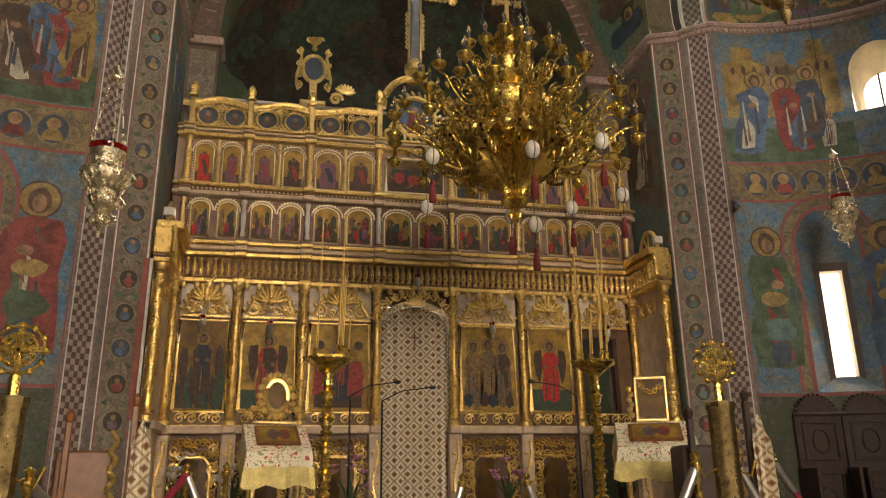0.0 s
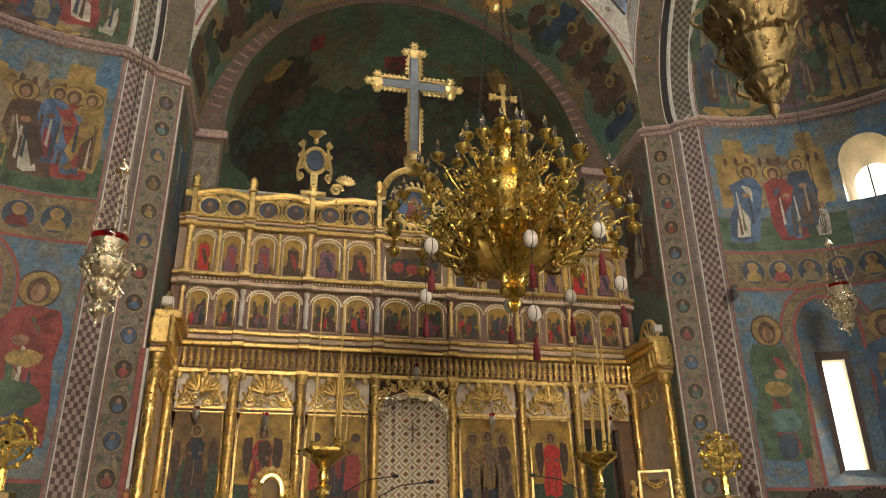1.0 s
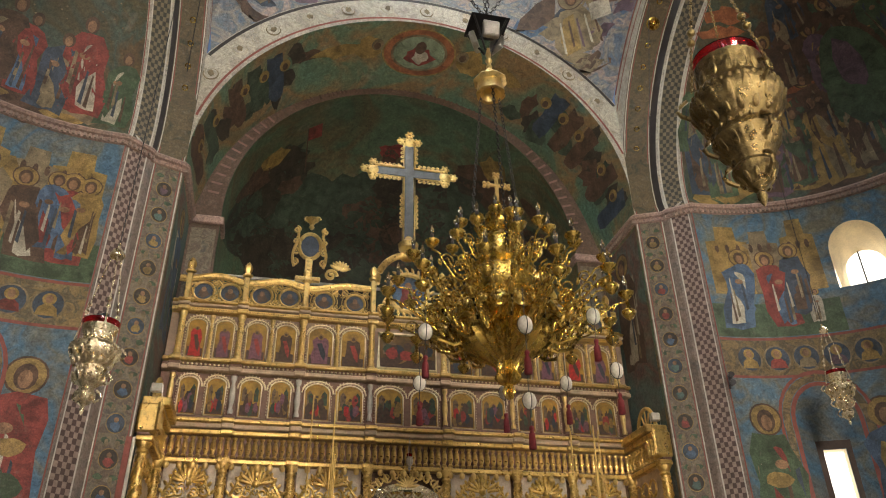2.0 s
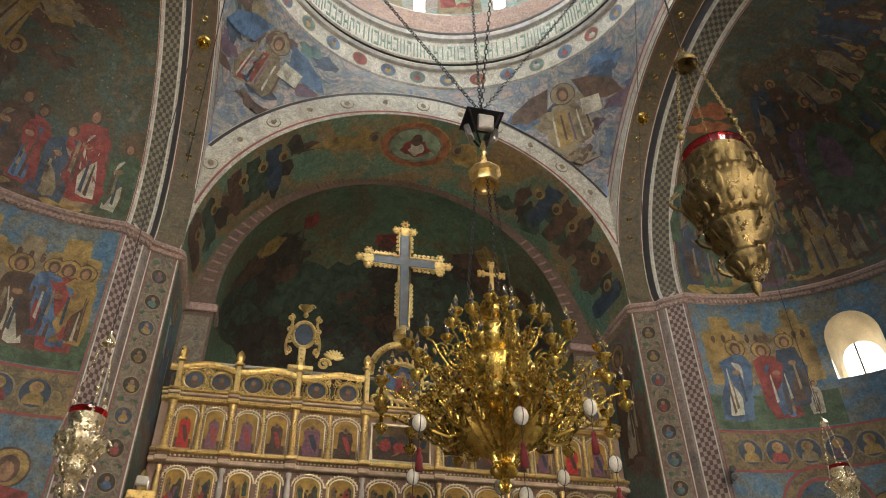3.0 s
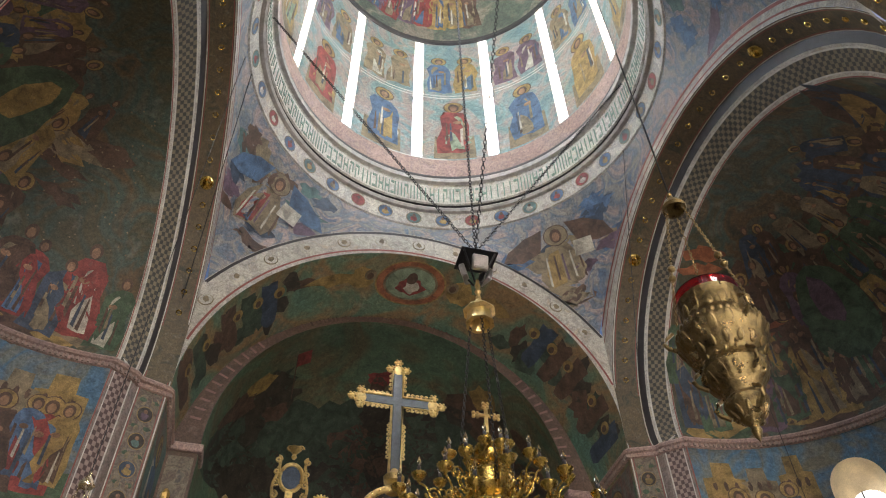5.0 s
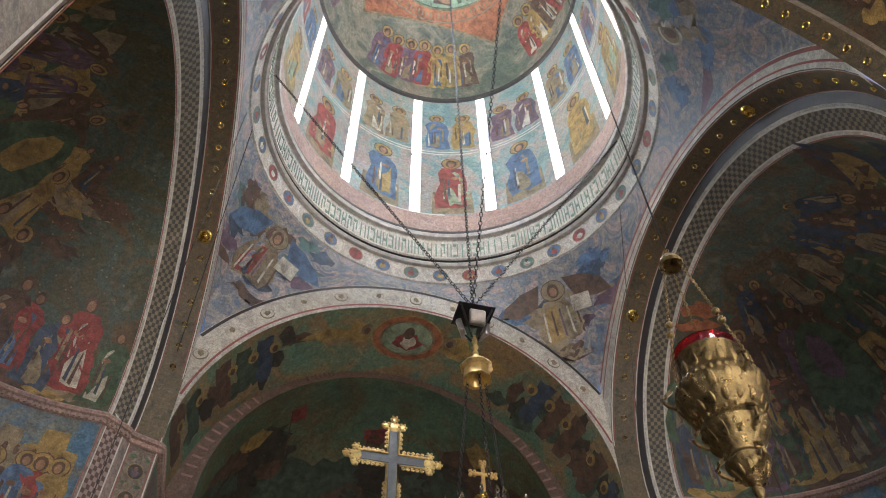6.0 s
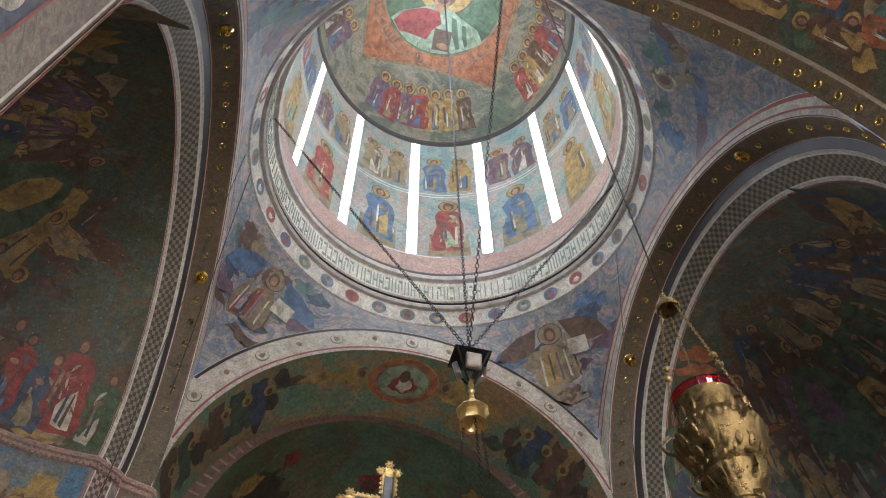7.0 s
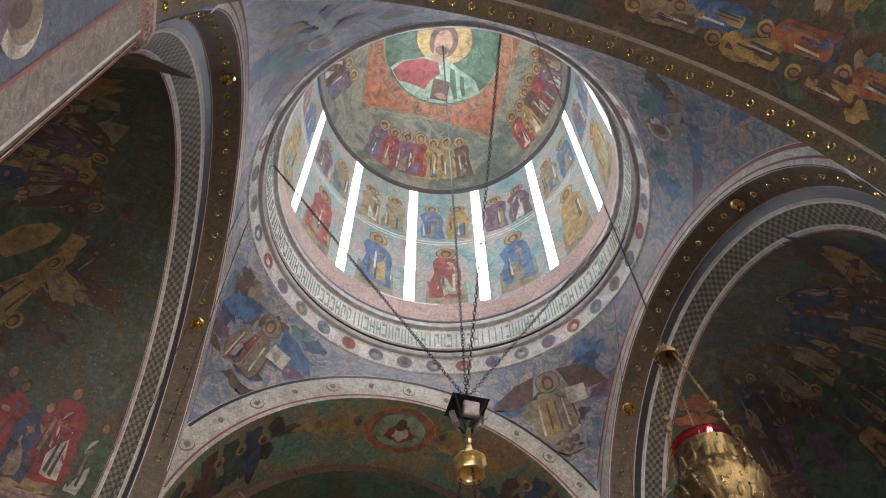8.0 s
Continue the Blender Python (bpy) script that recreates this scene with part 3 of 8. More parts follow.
def patch(surf, c, outline, mat, parent, name="painted_shape", rings=3, lift=None):
    """A flat painted shape that follows the wall: outline in metres round its centre."""
    LIFT[0] = (LIFT[0] + 0.0002) % 0.002
    h = LAYER.get(name, 0.010) + LIFT[0] if lift is None else lift
    pts = []
    for (x0, y0), (x1, y1) in zip(outline, outline[1:] + outline[:1]):
        n = max(1, min(12, int(math.hypot(x1 - x0, y1 - y0) / 0.16)))
        pts += [(x0 + (x1 - x0) * q / n, y0 + (y1 - y0) * q / n) for q in range(n)]
    outline = pts
    rings = max(rings, min(16, int(max(math.hypot(*p) for p in pts) / 0.2)))
    bm = bmesh.new()
    k = len(outline)
    mid = bm.verts.new(surf(c[0], c[1], h))
    prev = None
    for j in range(1, rings + 1):
        t = j / rings
        row = [bm.verts.new(surf(c[0] + x * t, c[1] + y * t, h)) for x, y in outline]
        for i in range(k):
            n = (i + 1) % k
            bm.faces.new((mid, row[i], row[n]) if prev is None else (prev[i], row[i], row[n], prev[n]))
        prev = row
    return part(name, bm, mat, parent)


def oval(w, h, k=16):
    return [(w * math.cos(2 * math.pi * i / k), h * math.sin(2 * math.pi * i / k)) for i in range(k)]


def robe(w, h, lean=0.0, j=0.12):
    pts = [(-0.3, 0.5), (-0.42, 0.36), (-0.36, 0.1), (-0.46, -0.2), (-0.42, -0.5), (-0.1, -0.47), (0.12, -0.5), (0.44, -0.48), (0.4, -0.1), (0.46, 0.15), (0.4, 0.38), (0.26, 0.5), (0, 0.53)]
    return [((x + rng.uniform(-j, j) * 0.5) * w + lean * y * h, (y + rng.uniform(-j, j) * 0.3) * h) for x, y in pts]


def blob(w, h, k=14, j=0.25):
    return [(w * math.cos(2 * math.pi * i / k) * (1 + rng.uniform(-j, j)), h * math.sin(2 * math.pi * i / k) * (1 + rng.uniform(-j, j))) for i in range(k)]


ROBES = ("red", "blue", "ochre", "white", "brown", "green", "teal", "violet", "sand")


def figure(surf, u, v, h, parent, cols=None, up=1, halo=True, lean=0.0, folds=("brown", "night", "white", "sand")):
    """A plain robed shape with a round nimbus: u, v its middle, h its height."""
    a, b = cols or rng.sample(ROBES, 2)
    w, h0 = h * 0.42, rng.uniform(0.0065, 0.009)
    top = (u + lean * h * 0.5, v + up * h * 0.45)
    if halo:
        patch(surf, top, oval(h * 0.125, h * 0.125), "pigment_brown", parent, "painted_nimbus", lift=h0)
        patch(surf, top, oval(h * 0.112, h * 0.112), "pigment_ochre", parent, "painted_nimbus", lift=h0 + 0.002)
    patch(surf, (u, v - up * h * 0.08), [(x, y * up) for x, y in robe(w, h * 0.82, lean)], "pigment_" + a, parent, "painted_robe", lift=h0 + 0.003)
    patch(surf, (u + w * rng.uniform(-0.12, 0.12), v - up * h * 0.1), [(x, y * up) for x, y in robe(w * 0.42, h * 0.68, lean)], "pigment_" + b, parent, "painted_robe", lift=h0 + 0.005)
    fl = rng.choice((-1, 1))
    patch(surf, (u, v - up * h * 0.02), [(fl * x * w, up * y * h) for x, y in ((-0.36, 0.26), (-0.08, 0.33), (0.2, 0.12), (0.42, -0.22), (0.22, -0.36), (0.02, -0.1), (-0.2, 0.02))], "pigment_" + a, parent, "painted_mantle", lift=h0 + 0.0062)
    for q in range(4):
        x0 = rng.uniform(-0.34, 0.34) * w
        patch(surf, (u + x0, v - up * h * rng.uniform(0.0, 0.25)), [(-0.02 * w, -0.2 * h), (0.06 * w, -0.18 * h), (0.04 * w + 0.1 * x0, 0.18 * h), (-0.01 * w, 0.16 * h)], "pigment_" + folds[q], parent, "painted_fold", 1, h0 + 0.007)
    patch(surf, (u + w * 0.1, v + up * h * 0.12), oval(w * 0.12, h * 0.035, 10), "pigment_flesh", parent, "painted_oval", 1, h0 + 0.008)
    patch(surf, (top[0], v + up * h * 0.44), oval(h * 0.068, h * 0.085, 12), "pigment_brown", parent, "painted_oval", 2, h0 + 0.008)
    patch(surf, (top[0], v + up * h * 0.425), oval(h * 0.042, h * 0.06, 10), "pigment_flesh", parent, "painted_oval", 2, h0 + 0.010)


def strip(surf_a, surf_b, mat, parent, name="painted_line"):
    sheet(name, [surf_a, surf_b], mat, parent)


def checker(name, rows_a, rows_b, across, parent, dark="checker_dark", light="checker_light", cell=0.085):
    """A band of small painted squares between two outlines."""
    pa, pb, dist = [Vector(p) for p in rows_a], [Vector(p) for p in rows_b], [0.0]
    for p, q in zip(pa, pa[1:]):
        dist.append(dist[-1] + (q - p).length)
    k = max(2, int(dist[-1] / cell))

    def at(pts, d):
        i = next((j for j in range(1, len(dist)) if dist[j] >= d - 1e-9), len(dist) - 1)
        t = (d - dist[i - 1]) / max(1e-9, dist[i] - dist[i - 1])
        return pts[i - 1].lerp(pts[i], t)
    verts, faces, mi = [], [], []
    for i in range(k + 1):
        a, b = at(pa, dist[-1] * i / k), at(pb, dist[-1] * i / k)
        verts += [a.lerp(b, j / across) for j in range(across + 1)]
    n = across + 1
    for i in range(k):
        for j in range(across):
            faces.append((i * n + j, i * n + j + 1, (i + 1) * n + j + 1, (i + 1) * n + j))
            mi.append((i + j) % 2)
    me = bpy.data.meshes.new(name)
    me.from_pydata([tuple(v) for v in verts], [], faces)
    me.materials.append(M(dark))
    me.materials.append(M(light))
    me.polygons.foreach_set("material_index", mi)
    ob = new(name, me)
    ob.parent = parent
    return tagged(ob, kind="stuff")


def between(side, t, lift=0.004):
    """A line on the outer order of a side arch, t of its way from groove to apse."""
    (xa, ra), (xb, rb) = SPLAY[2], SPLAY[3]
    return jamb_arch(xa + (xb - xa) * t - lift * 0.6, ra + (rb - ra) * t - lift * 0.8, side)


def on_first(side, t, lift=0.004):
    (xa, ra), (xb, rb) = SPLAY[0], SPLAY[1]
    return jamb_arch(xa + (xb - xa) * t - lift * 0.4, ra + (rb - ra) * t - lift * 0.9, side)


for side in (-1, 1):
    w = bpy.data.objects["wall_north" if side < 0 else "wall_south"]
    a, b = between(side, 0.15), between(side, 0.8)
    checker("checker_jamb", a[:4], b[:4], 5, w, cell=0.06)
    checker("checker_arch", a[3:-3], b[3:-3], 5, w, "arch_dark", "arch_light", 0.06)
    checker("checker_jamb", a[-4:], b[-4:], 5, w, cell=0.06)
    for t0, t1, mt in ((0.09, 0.14, "white_line"), (0.81, 0.85, "white_line"), (0.95, 0.99, "red_line")):
        strip(between(side, t0, 0.005), between(side, t1, 0.005), mt, w)
    for t0, t1, mt in ((0.03, 0.07, "white_line"), (0.1, 0.13, "red_line"), (0.9, 0.93, "red_line"), (0.95, 0.98, "white_line")):
        strip(on_first(side, t0, 0.005), on_first(side, t1, 0.005), mt, w)
    # studs with their rings on the arch, medallions on the jamb
    for i in range(2, 31):
        ang = math.pi * i / 32.0
        (xa, ra), (xb, rb) = SPLAY[0], SPLAY[1]
        x, r = (xa + xb) / 2, (ra + rb) / 2
        c = Vector(order_point(x, r, ang, side))
        nrm = Vector((-side * 0.4, -0.9 * math.cos(ang), -0.9 * math.sin(ang))).normalized()
        q = nrm.to_track_quat("Z", "Y").to_matrix().to_4x4()
        big = i in (10, 22)
        bm = bmesh.new()
        lathe(bm, ((0.04, 0.0), (0.043, 0.01), (0.036, 0.018), (0.03, 0.013), (0.025, 0.0)) if not big else ((0.09, 0), (0.1, 0.03), (0.07, 0.06), (0.05, 0.03), (0.03, 0.09), (0, 0.1)), seg=14)
        ob = part("gilt_stud", bm, "brass", w)
        ob.matrix_basis = Matrix.Translation(c + nrm * 0.004) @ q
    # vine medallions up the pier
    for sy in (1,):
        for i in range(15):
            z = 1.4 + 0.37 * i
            (xa, ra), (xb, rb) = SPLAY[0], SPLAY[1]

            def face(u, v, h=0.0, sy=sy):
                t = 0.5 + u / 0.38 * sy
                return (side * (xa + (xb - xa) * t - 0.4 * h), YC + sy * (ra + (rb - ra) * t - 0.9 * h), v)
            for sx in (-1, 1):
                for cz, turn in ((0.13, 0.0), (0.23, math.pi)):
                    arcs = [[face(sx * (0.085 + (r - 0.004 * q) * math.cos(turn + q * 0.4)), z + cz + (r - 0.004 * q) * math.sin(turn + q * 0.4), 0.007) for q in range(13)] for r in (0.05, 0.064)]
                    sheet("painted_scroll", arcs, "pigment_sand", w)
            patch(face, (0, z), oval(0.1, 0.11), "pigment_ochre", w, "painted_medallion", 1, 0.006)
            patch(face, (0, z), oval(0.092, 0.1), "pigment_umber" if i % 3 else "pigment_night", w, "painted_medallion", 1, 0.008)
            patch(face, (0, z - 0.03), blob(0.05, 0.05), "pigment_" + rng.choice(("red", "blue", "ochre", "violet", "teal", "white")), w, "painted_shape", 1, 0.010)
            patch(face, (0, z + 0.035), oval(0.026, 0.03, 8), "pigment_flesh", w, "painted_oval", 1, 0.012)
            for sx in (-1, 1):
                patch(face, (sx * 0.075, z + 0.185), blob(0.045, 0.03, 8), "pigment_green", w, "painted_leaf", 1)
                patch(face, (sx * 0.055, z + 0.16), blob(0.025, 0.045, 8), "pigment_sand", w, "painted_leaf", 1)

    # cornice round apse and pier at the springing, with its tooth row
    prof = ((0.0, -0.09), (0.03, -0.08), (0.035, -0.03), (0.07, -0.015), (0.08, 0.02), (0.06, 0.05), (0.0, 0.06))
    path = [Vector(apse_point(side, d, CAP)) for d in range(1, 180, 4)]
    outline = [Vector((side * XH, YB, CAP)), Vector((side * XH, YE, CAP))] + [Vector((side * x, YC + r, CAP)) for x, r in SPLAY] + path[1:-1] + [Vector(jamb_arch(x, r, side)[-1][:2] + (CAP,)) for x, r in reversed(SPLAY)] + [Vector((side * 3.44, YW - 0.5, CAP))]
    rows = []
    for i, p in enumerate(outline):
        d = (outline[min(i + 1, len(outline) - 1)] - outline[max(i - 1, 0)]).normalized()
        nrm = Vector((d.y, -d.x, 0)) * side
        rows.append([p - nrm * o + Vector((0, 0, z)) for o, z in prof])
    mid = len(outline) // 2
    inward = (Vector((side * APX, YC, CAP)) - outline[mid])
    test = rows[mid][3] - outline[mid]
    if test.dot(inward) < 0:
        rows = [[Vector((2 * p.x - r.x, 2 * p.y - r.y, r.z)) for r in row] for p, row in zip(outline, rows)]
    sheet("cornice", rows, "pink_plaster", w)
    bm = bmesh.new()
    for p, q in zip(outline, outline[1:]):
        seg, length = q - p, (q - p).length
        k = max(1, int(length / 0.06))
        off = (rows[outline.index(p)][2] - p)
        for i in range(k):
            c = p + seg * ((i + 0.5) / k)
            box_c = c + Vector((off.x, off.y, 0)) * 1.2
            bmesh.ops.create_cube(bm, size=1, matrix=Matrix.LocRotScale((box_c.x, box_c.y, CAP - 0.055), Matrix.Rotation(math.atan2(seg.y, seg.x), 3, "Z").to_quaternion(), (0.028, 0.03, 0.045)))
    tagged(part("cornice_teeth", bm, "checker_light", w, smooth=False), kind="stuff")

    # apse: blue ground bands and their borders
    s = surf_apse(side)

    def band(z0, z1, mat, lift=0.004, d0=0, d1=180, name="painted_band"):
        ds = sorted({*[d for d in range(int(d0), int(d1) + 1, 5)], d0, d1})
        sheet(name, [[apse_point(side, d, z, APR - lift) for d in ds] for z in (z0, z1)], mat, w)
    band(4.5, 4.98, "frieze_paint", d0=0, d1=180)
    for z in (4.47, 4.98):
        band(z, z + 0.035, "red_line", 0.006)
    band(0.0, 2.05, "dado_paint")
    band(2.05, 2.09, "red_line", 0.006)
    band(5.03, 5.5, "pigment_green", 0.004, 0, 35.5, "painted_ground")
    band(5.03, 5.45, "pigment_green", 0.004, 52, 180, "painted_ground")
    for i in range(22):
        u = 0.35 + i * 0.36
        if u > APR * math.pi - 0.3:
            break
        patch(s, (u, 4.73), oval(0.17, 0.18), "pigment_sand", w, "painted_medallion", lift=0.007)
        patch(s, (u, 4.73), oval(0.15, 0.16), "pigment_night", w, "painted_medallion", lift=0.009)
        patch(s, (u, 4.67), [(-0.11, -0.07), (0.11, -0.07), (0.09, 0.02), (0.03, 0.07), (-0.03, 0.07), (-0.09, 0.02)], "pigment_" + ("ochre", "red", "sand", "violet")[i % 4], w, lift=0.011)
        patch(s, (u, 4.79), oval(0.07, 0.07), "pigment_ochre", w, "painted_nimbus", lift=0.013)
        patch(s, (u, 4.79), oval(0.038, 0.048), "pigment_flesh", w, "painted_oval", lift=0.015)
    # standing saints of the lower zone as plain robed shapes
    for u, cols in ((0.37, ("red", "green")), (1.75, ("blue", "ochre")), (2.6, ("red", "white")), (3.4, ("green", "ochre")), (4.3, ("violet", "blue"))):
        if u == 0.37 and side > 0:
            cols = ("green", "red")
        figure(s, u, 3.2, 1.65, w, cols)
        patch(s, (u + 0.02, 2.85), blob(0.2, 0.16), "pigment_green" if cols[0] == "red" else "pigment_teal", w, lift=0.0175)
        patch(s, (u - 0.2, 2.95), blob(0.06, 0.42, 12, 0.15), "pigment_" + cols[0], w, lift=0.0172)
        patch(s, (u + 0.22, 2.85), blob(0.05, 0.36, 12, 0.15), "pigment_" + cols[0], w, lift=0.0172)
        patch(s, (u, 2.55), blob(0.13, 0.16, 12, 0.1), "pigment_night", w, lift=0.0183)
        patch(s, (u, 3.22), blob(0.17, 0.09, 14, 0.1), "pigment_ochre", w, lift=0.019)
    # scene of the upper zone: houses behind, robed shapes in front
    def clear(u):
        return not 35.0 < math.degrees(u / APR) < 52.5
    for u, w0, h0, c in ((0.4, 0.3, 0.5, "ochre"), (0.85, 0.25, 0.42, "sand"), (1.35, 0.22, 0.55, "ochre"), (3.0, 0.4, 0.5, "ochre"), (3.9, 0.35, 0.55, "sand"), (5.0, 0.4, 0.5, "ochre")):
        patch(s, (u, 6.2), [(-w0, -0.55), (w0, -0.55), (w0 * 0.95, h0 * 0.5), (w0 * 0.5, h0 * 0.55), (w0 * 0.45, h0), (-w0 * 0.45, h0), (-w0 * 0.5, h0 * 0.55), (-w0, h0 * 0.5)], "pigment_" + c, w, "painted_house", lift=0.0042)
        for q in (-0.5, 0.0, 0.5):
            patch(s, (u + q * w0, 6.35), oval(0.03, 0.07, 8), "pigment_brown", w, "painted_window", 1, 0.0052)
    group = ((0.4, 5.7, 1.12, ("blue", "white"), 0.22), (0.93, 5.68, 1.08, ("red", "blue"), -0.12), (1.17, 5.82, 1.0, ("night", "brown"), 0.05), (1.36, 5.42, 0.45, ("white", "sand"), 0.1)) if side > 0 else \
        ((0.24, 5.8, 1.0, ("ochre", "brown"), 0.0), (0.4, 5.76, 1.12, ("red", "blue"), 0.05), (0.58, 5.84, 0.95, ("blue", "red"), 0.0), (0.8, 5.72, 1.1, ("brown", "white"), 0.2), (1.42, 5.82, 1.12, ("blue", "red"), -0.15), (1.75, 5.8, 1.05, ("white", "red"), 0.1))
    if side < 0:
        patch(s, (1.12, 5.95), [(-0.16, -0.7), (0.16, -0.75), (0.2, 0.2), (0.1, 0.45), (-0.05, 0.48), (-0.17, 0.25)], "pigment_ochre", w, "painted_house", lift=0.0055)
        patch(s, (1.12, 5.85), [(-0.1, -0.6), (0.1, -0.65), (0.13, 0.2), (0.04, 0.4), (-0.1, 0.25)], "pigment_sand", w, "painted_house", lift=0.0062)
    for u, v, h, cols, lean in group:
        figure(s, u, v, h, w, cols, lean=lean)
    for u in (2.75, 3.1, 3.5, 4.2, 4.6, 5.2, 5.6):
        figure(s, u, 5.75 + rng.uniform(-0.05, 0.05), rng.uniform(1.0, 1.2), w)
    # half dome: ground, gathered robed shapes, glory and stars
    def conch_patch(c, *rest, **more):
        patch(surf_conch(side, c), c, *rest, **more)
    half = APR * math.pi
    for i in range(26):
        u = rng.uniform(0.4, half - 2.6)
        conch_patch((u, rng.uniform(0.12, 0.5)), blob(rng.uniform(0.25, 0.5), 0.22, 16, 0.3), "pigment_" + rng.choice(("sand", "ochre", "green", "brown", "ochre")), w, "painted_hill", 4, 0.0045 + 0.00008 * i)
    for i in range(34):
        u = rng.uniform(1.9 if side < 0 else 1.2, half - 0.5)
        conch_patch((u, rng.uniform(0.9, 2.9)), blob(rng.uniform(0.3, 0.65), rng.uniform(0.2, 0.4), 18, 0.4), "pigment_" + rng.choice(("brown", "sand", "ochre", "sand", "ochre", "green") if side < 0 else ("brown", "brown", "green", "night", "ochre", "green")), w, "painted_cloud", 6, 0.0035 + 0.00006 * i)
    for row, (v0, hh, k) in enumerate(((0.8, 1.3, 22), (1.4, 1.0, 18), (2.1, 0.95, 15), (2.85, 0.8, 11))):
        for i in range(k):
            u = half * (i + 0.5 + rng.uniform(-0.25, 0.25)) / k
            if u > half - 1.6:
                continue
            if row and u < 1.9 and side < 0:
                continue
            if row > 1 and u < 1.2 and side > 0:
                continue
            vv = v0 + rng.uniform(-0.12, 0.15)
            figure(surf_conch(side, (u, vv)), u, vv, hh * rng.uniform(0.8, 1.1), w, cols=(("green", "red", "night", "red", "brown")[i % 5], ("white", "white", "sand", "blue", "sand")[i % 5]) if row == 0 and side < 0 else (rng.choice(("brown", "brown", "sand", "green", "violet", "ochre", "night", "brown")), rng.choice(("sand", "night", "brown", "ochre", "sand"))), lean=rng.uniform(-0.15, 0.15), halo=row > 0 and rng.random() < 0.6, folds=("brown", "night", "sand", "brown"))
    gu, gv = (2.9, 1.55) if side > 0 else (3.3, 2.3)
    conch_patch((gu, gv), blob(0.52, 0.85, 24, 0.04), "pigment_brown", w, "painted_glory", 6)
    conch_patch((gu, gv), blob(0.44, 0.75, 24, 0.04), "pigment_green", w, "painted_glory", 6, 0.02)
    conch_patch((gu - 0.05, gv + 0.2), blob(0.17, 0.38, 14, 0.12), "pigment_violet" if side > 0 else "pigment_ochre", w, "painted_robe", 4, 0.023)
    for i in range(12 if side > 0 else 4):
        conch_patch((rng.uniform(0.35, 2.0), rng.uniform(1.5, 3.2)), blob(0.26, 0.1, 14, 0.5), "pigment_" + ("orange" if side > 0 else "brown"), w, "painted_wing", 4)
    if side > 0:
        conch_patch((0.7, 2.3), blob(0.3, 0.25, 16, 0.25), "pigment_orange", w, "painted_glory", 4)
    for i in range(60 if side < 0 else 0):
        conch_patch((rng.uniform(0.3, 1.9), rng.uniform(1.3, 3.4)), oval(0.012, 0.012, 6), "pigment_sand", w, "painted_star", 1)

# east arch: stone-grey face band with medallions, lines, soffit scenes
e = bpy.data.objects["wall_east"]
for plane in ("east", -1, 1):
    face_line(FACE_R - 0.075, FACE_R - 0.02, plane, "dark_line" if plane == "east" else "red_line", e)
face_line(3.235, 3.27, "east", "red_line", e)
for sgn in (-1, 1):
    face_line(3.5, 3.53, sgn, "red_line", e)
band_s = surf_face_y(YE - 0.014)
for i in range(17):
    a = math.pi * (i + 0.5) / 17
    c = (0.06 + 3.44 * math.cos(a), CAP + 0.08 + 3.44 * math.sin(a))
    if abs(c[0]) > XH - 0.1:
        continue
    patch(band_s, c, oval(0.11, 0.11), "pigment_white" if i % 2 else "pigment_sand", e, "painted_medallion", 1)
    patch(band_s, c, oval(0.095, 0.095), "stone_band_paint", e, "painted_medallion", 1, 0.02)
    patch(band_s, c, blob(0.045, 0.055), "pigment_sand", e, "painted_shape", 1, 0.023)
def so(u, v, h=0.0):
    return east_point(math.pi / 2 + u / XH, v / (YB - YE), h)


patch(so, (0.0, 0.5), oval(0.62, 0.42, 28), "pigment_ochre", e, "painted_medallion", lift=0.007)
patch(so, (0.0, 0.5), oval(0.59, 0.4, 28), "pigment_orange", e, "painted_medallion", lift=0.009)
patch(so, (0.0, 0.5), oval(0.47, 0.32, 28), "pigment_sand", e, "painted_medallion", lift=0.012)
patch(so, (0.0, 0.5), oval(0.43, 0.29, 28), "pigment_pale_green", e, "painted_medallion", lift=0.015)
patch(so, (0.0, 0.55), blob(0.25, 0.15), "pigment_red", e, lift=0.018)
patch(so, (0.03, 0.55), blob(0.12, 0.13), "pigment_white", e, lift=0.021)
patch(so, (0.0, 0.4), oval(0.09, 0.11), "pigment_brown", e, "painted_oval", lift=0.024)
for sx in (-1, 1):
    patch(so, (sx * 0.85, 0.45), blob(0.22, 0.22), "pigment_ochre", e, "painted_wing")
    patch(so, (sx * 0.72, 0.4), oval(0.1, 0.1), "pigment_sand", e, "painted_nimbus")
    patch(so, (sx * 0.72, 0.42), oval(0.055, 0.06), "pigment_brown", e, "painted_oval")
    patch(so, (sx * 1.35, 0.45), blob(0.4, 0.13, 14, 0.4), "pigment_ochre", e, "painted_wing")
    for q in range(14):
        uu = 1.9 + 0.2 * q
        patch(so, (sx * uu, rng.uniform(0.25, 0.95)), blob(rng.uniform(0.1, 0.2), rng.uniform(0.1, 0.26), 12, 0.35), "pigment_" + rng.choice(("brown", "umber", "soot_green")), e, "painted_cloud", 3, 0.005 + 0.0002 * q)
    for q, (uu, h) in enumerate(((2.5, 0.95), (2.9, 1.0), (3.3, 1.0), (4.0, 1.2), (4.5, 1.2))):
        patch(so, (sx * uu, 0.55), robe(0.34, 0.8), "pigment_" + rng.choice(("brown", "brown", "red", "soot_green", "night")), e, "painted_robe")
        patch(so, (sx * (uu - 0.18), 0.4), oval(0.1, 0.1), "pigment_ochre", e, "painted_nimbus")
        patch(so, (sx * (uu - 0.18), 0.42), oval(0.05, 0.06), "pigment_brown", e, "painted_oval")
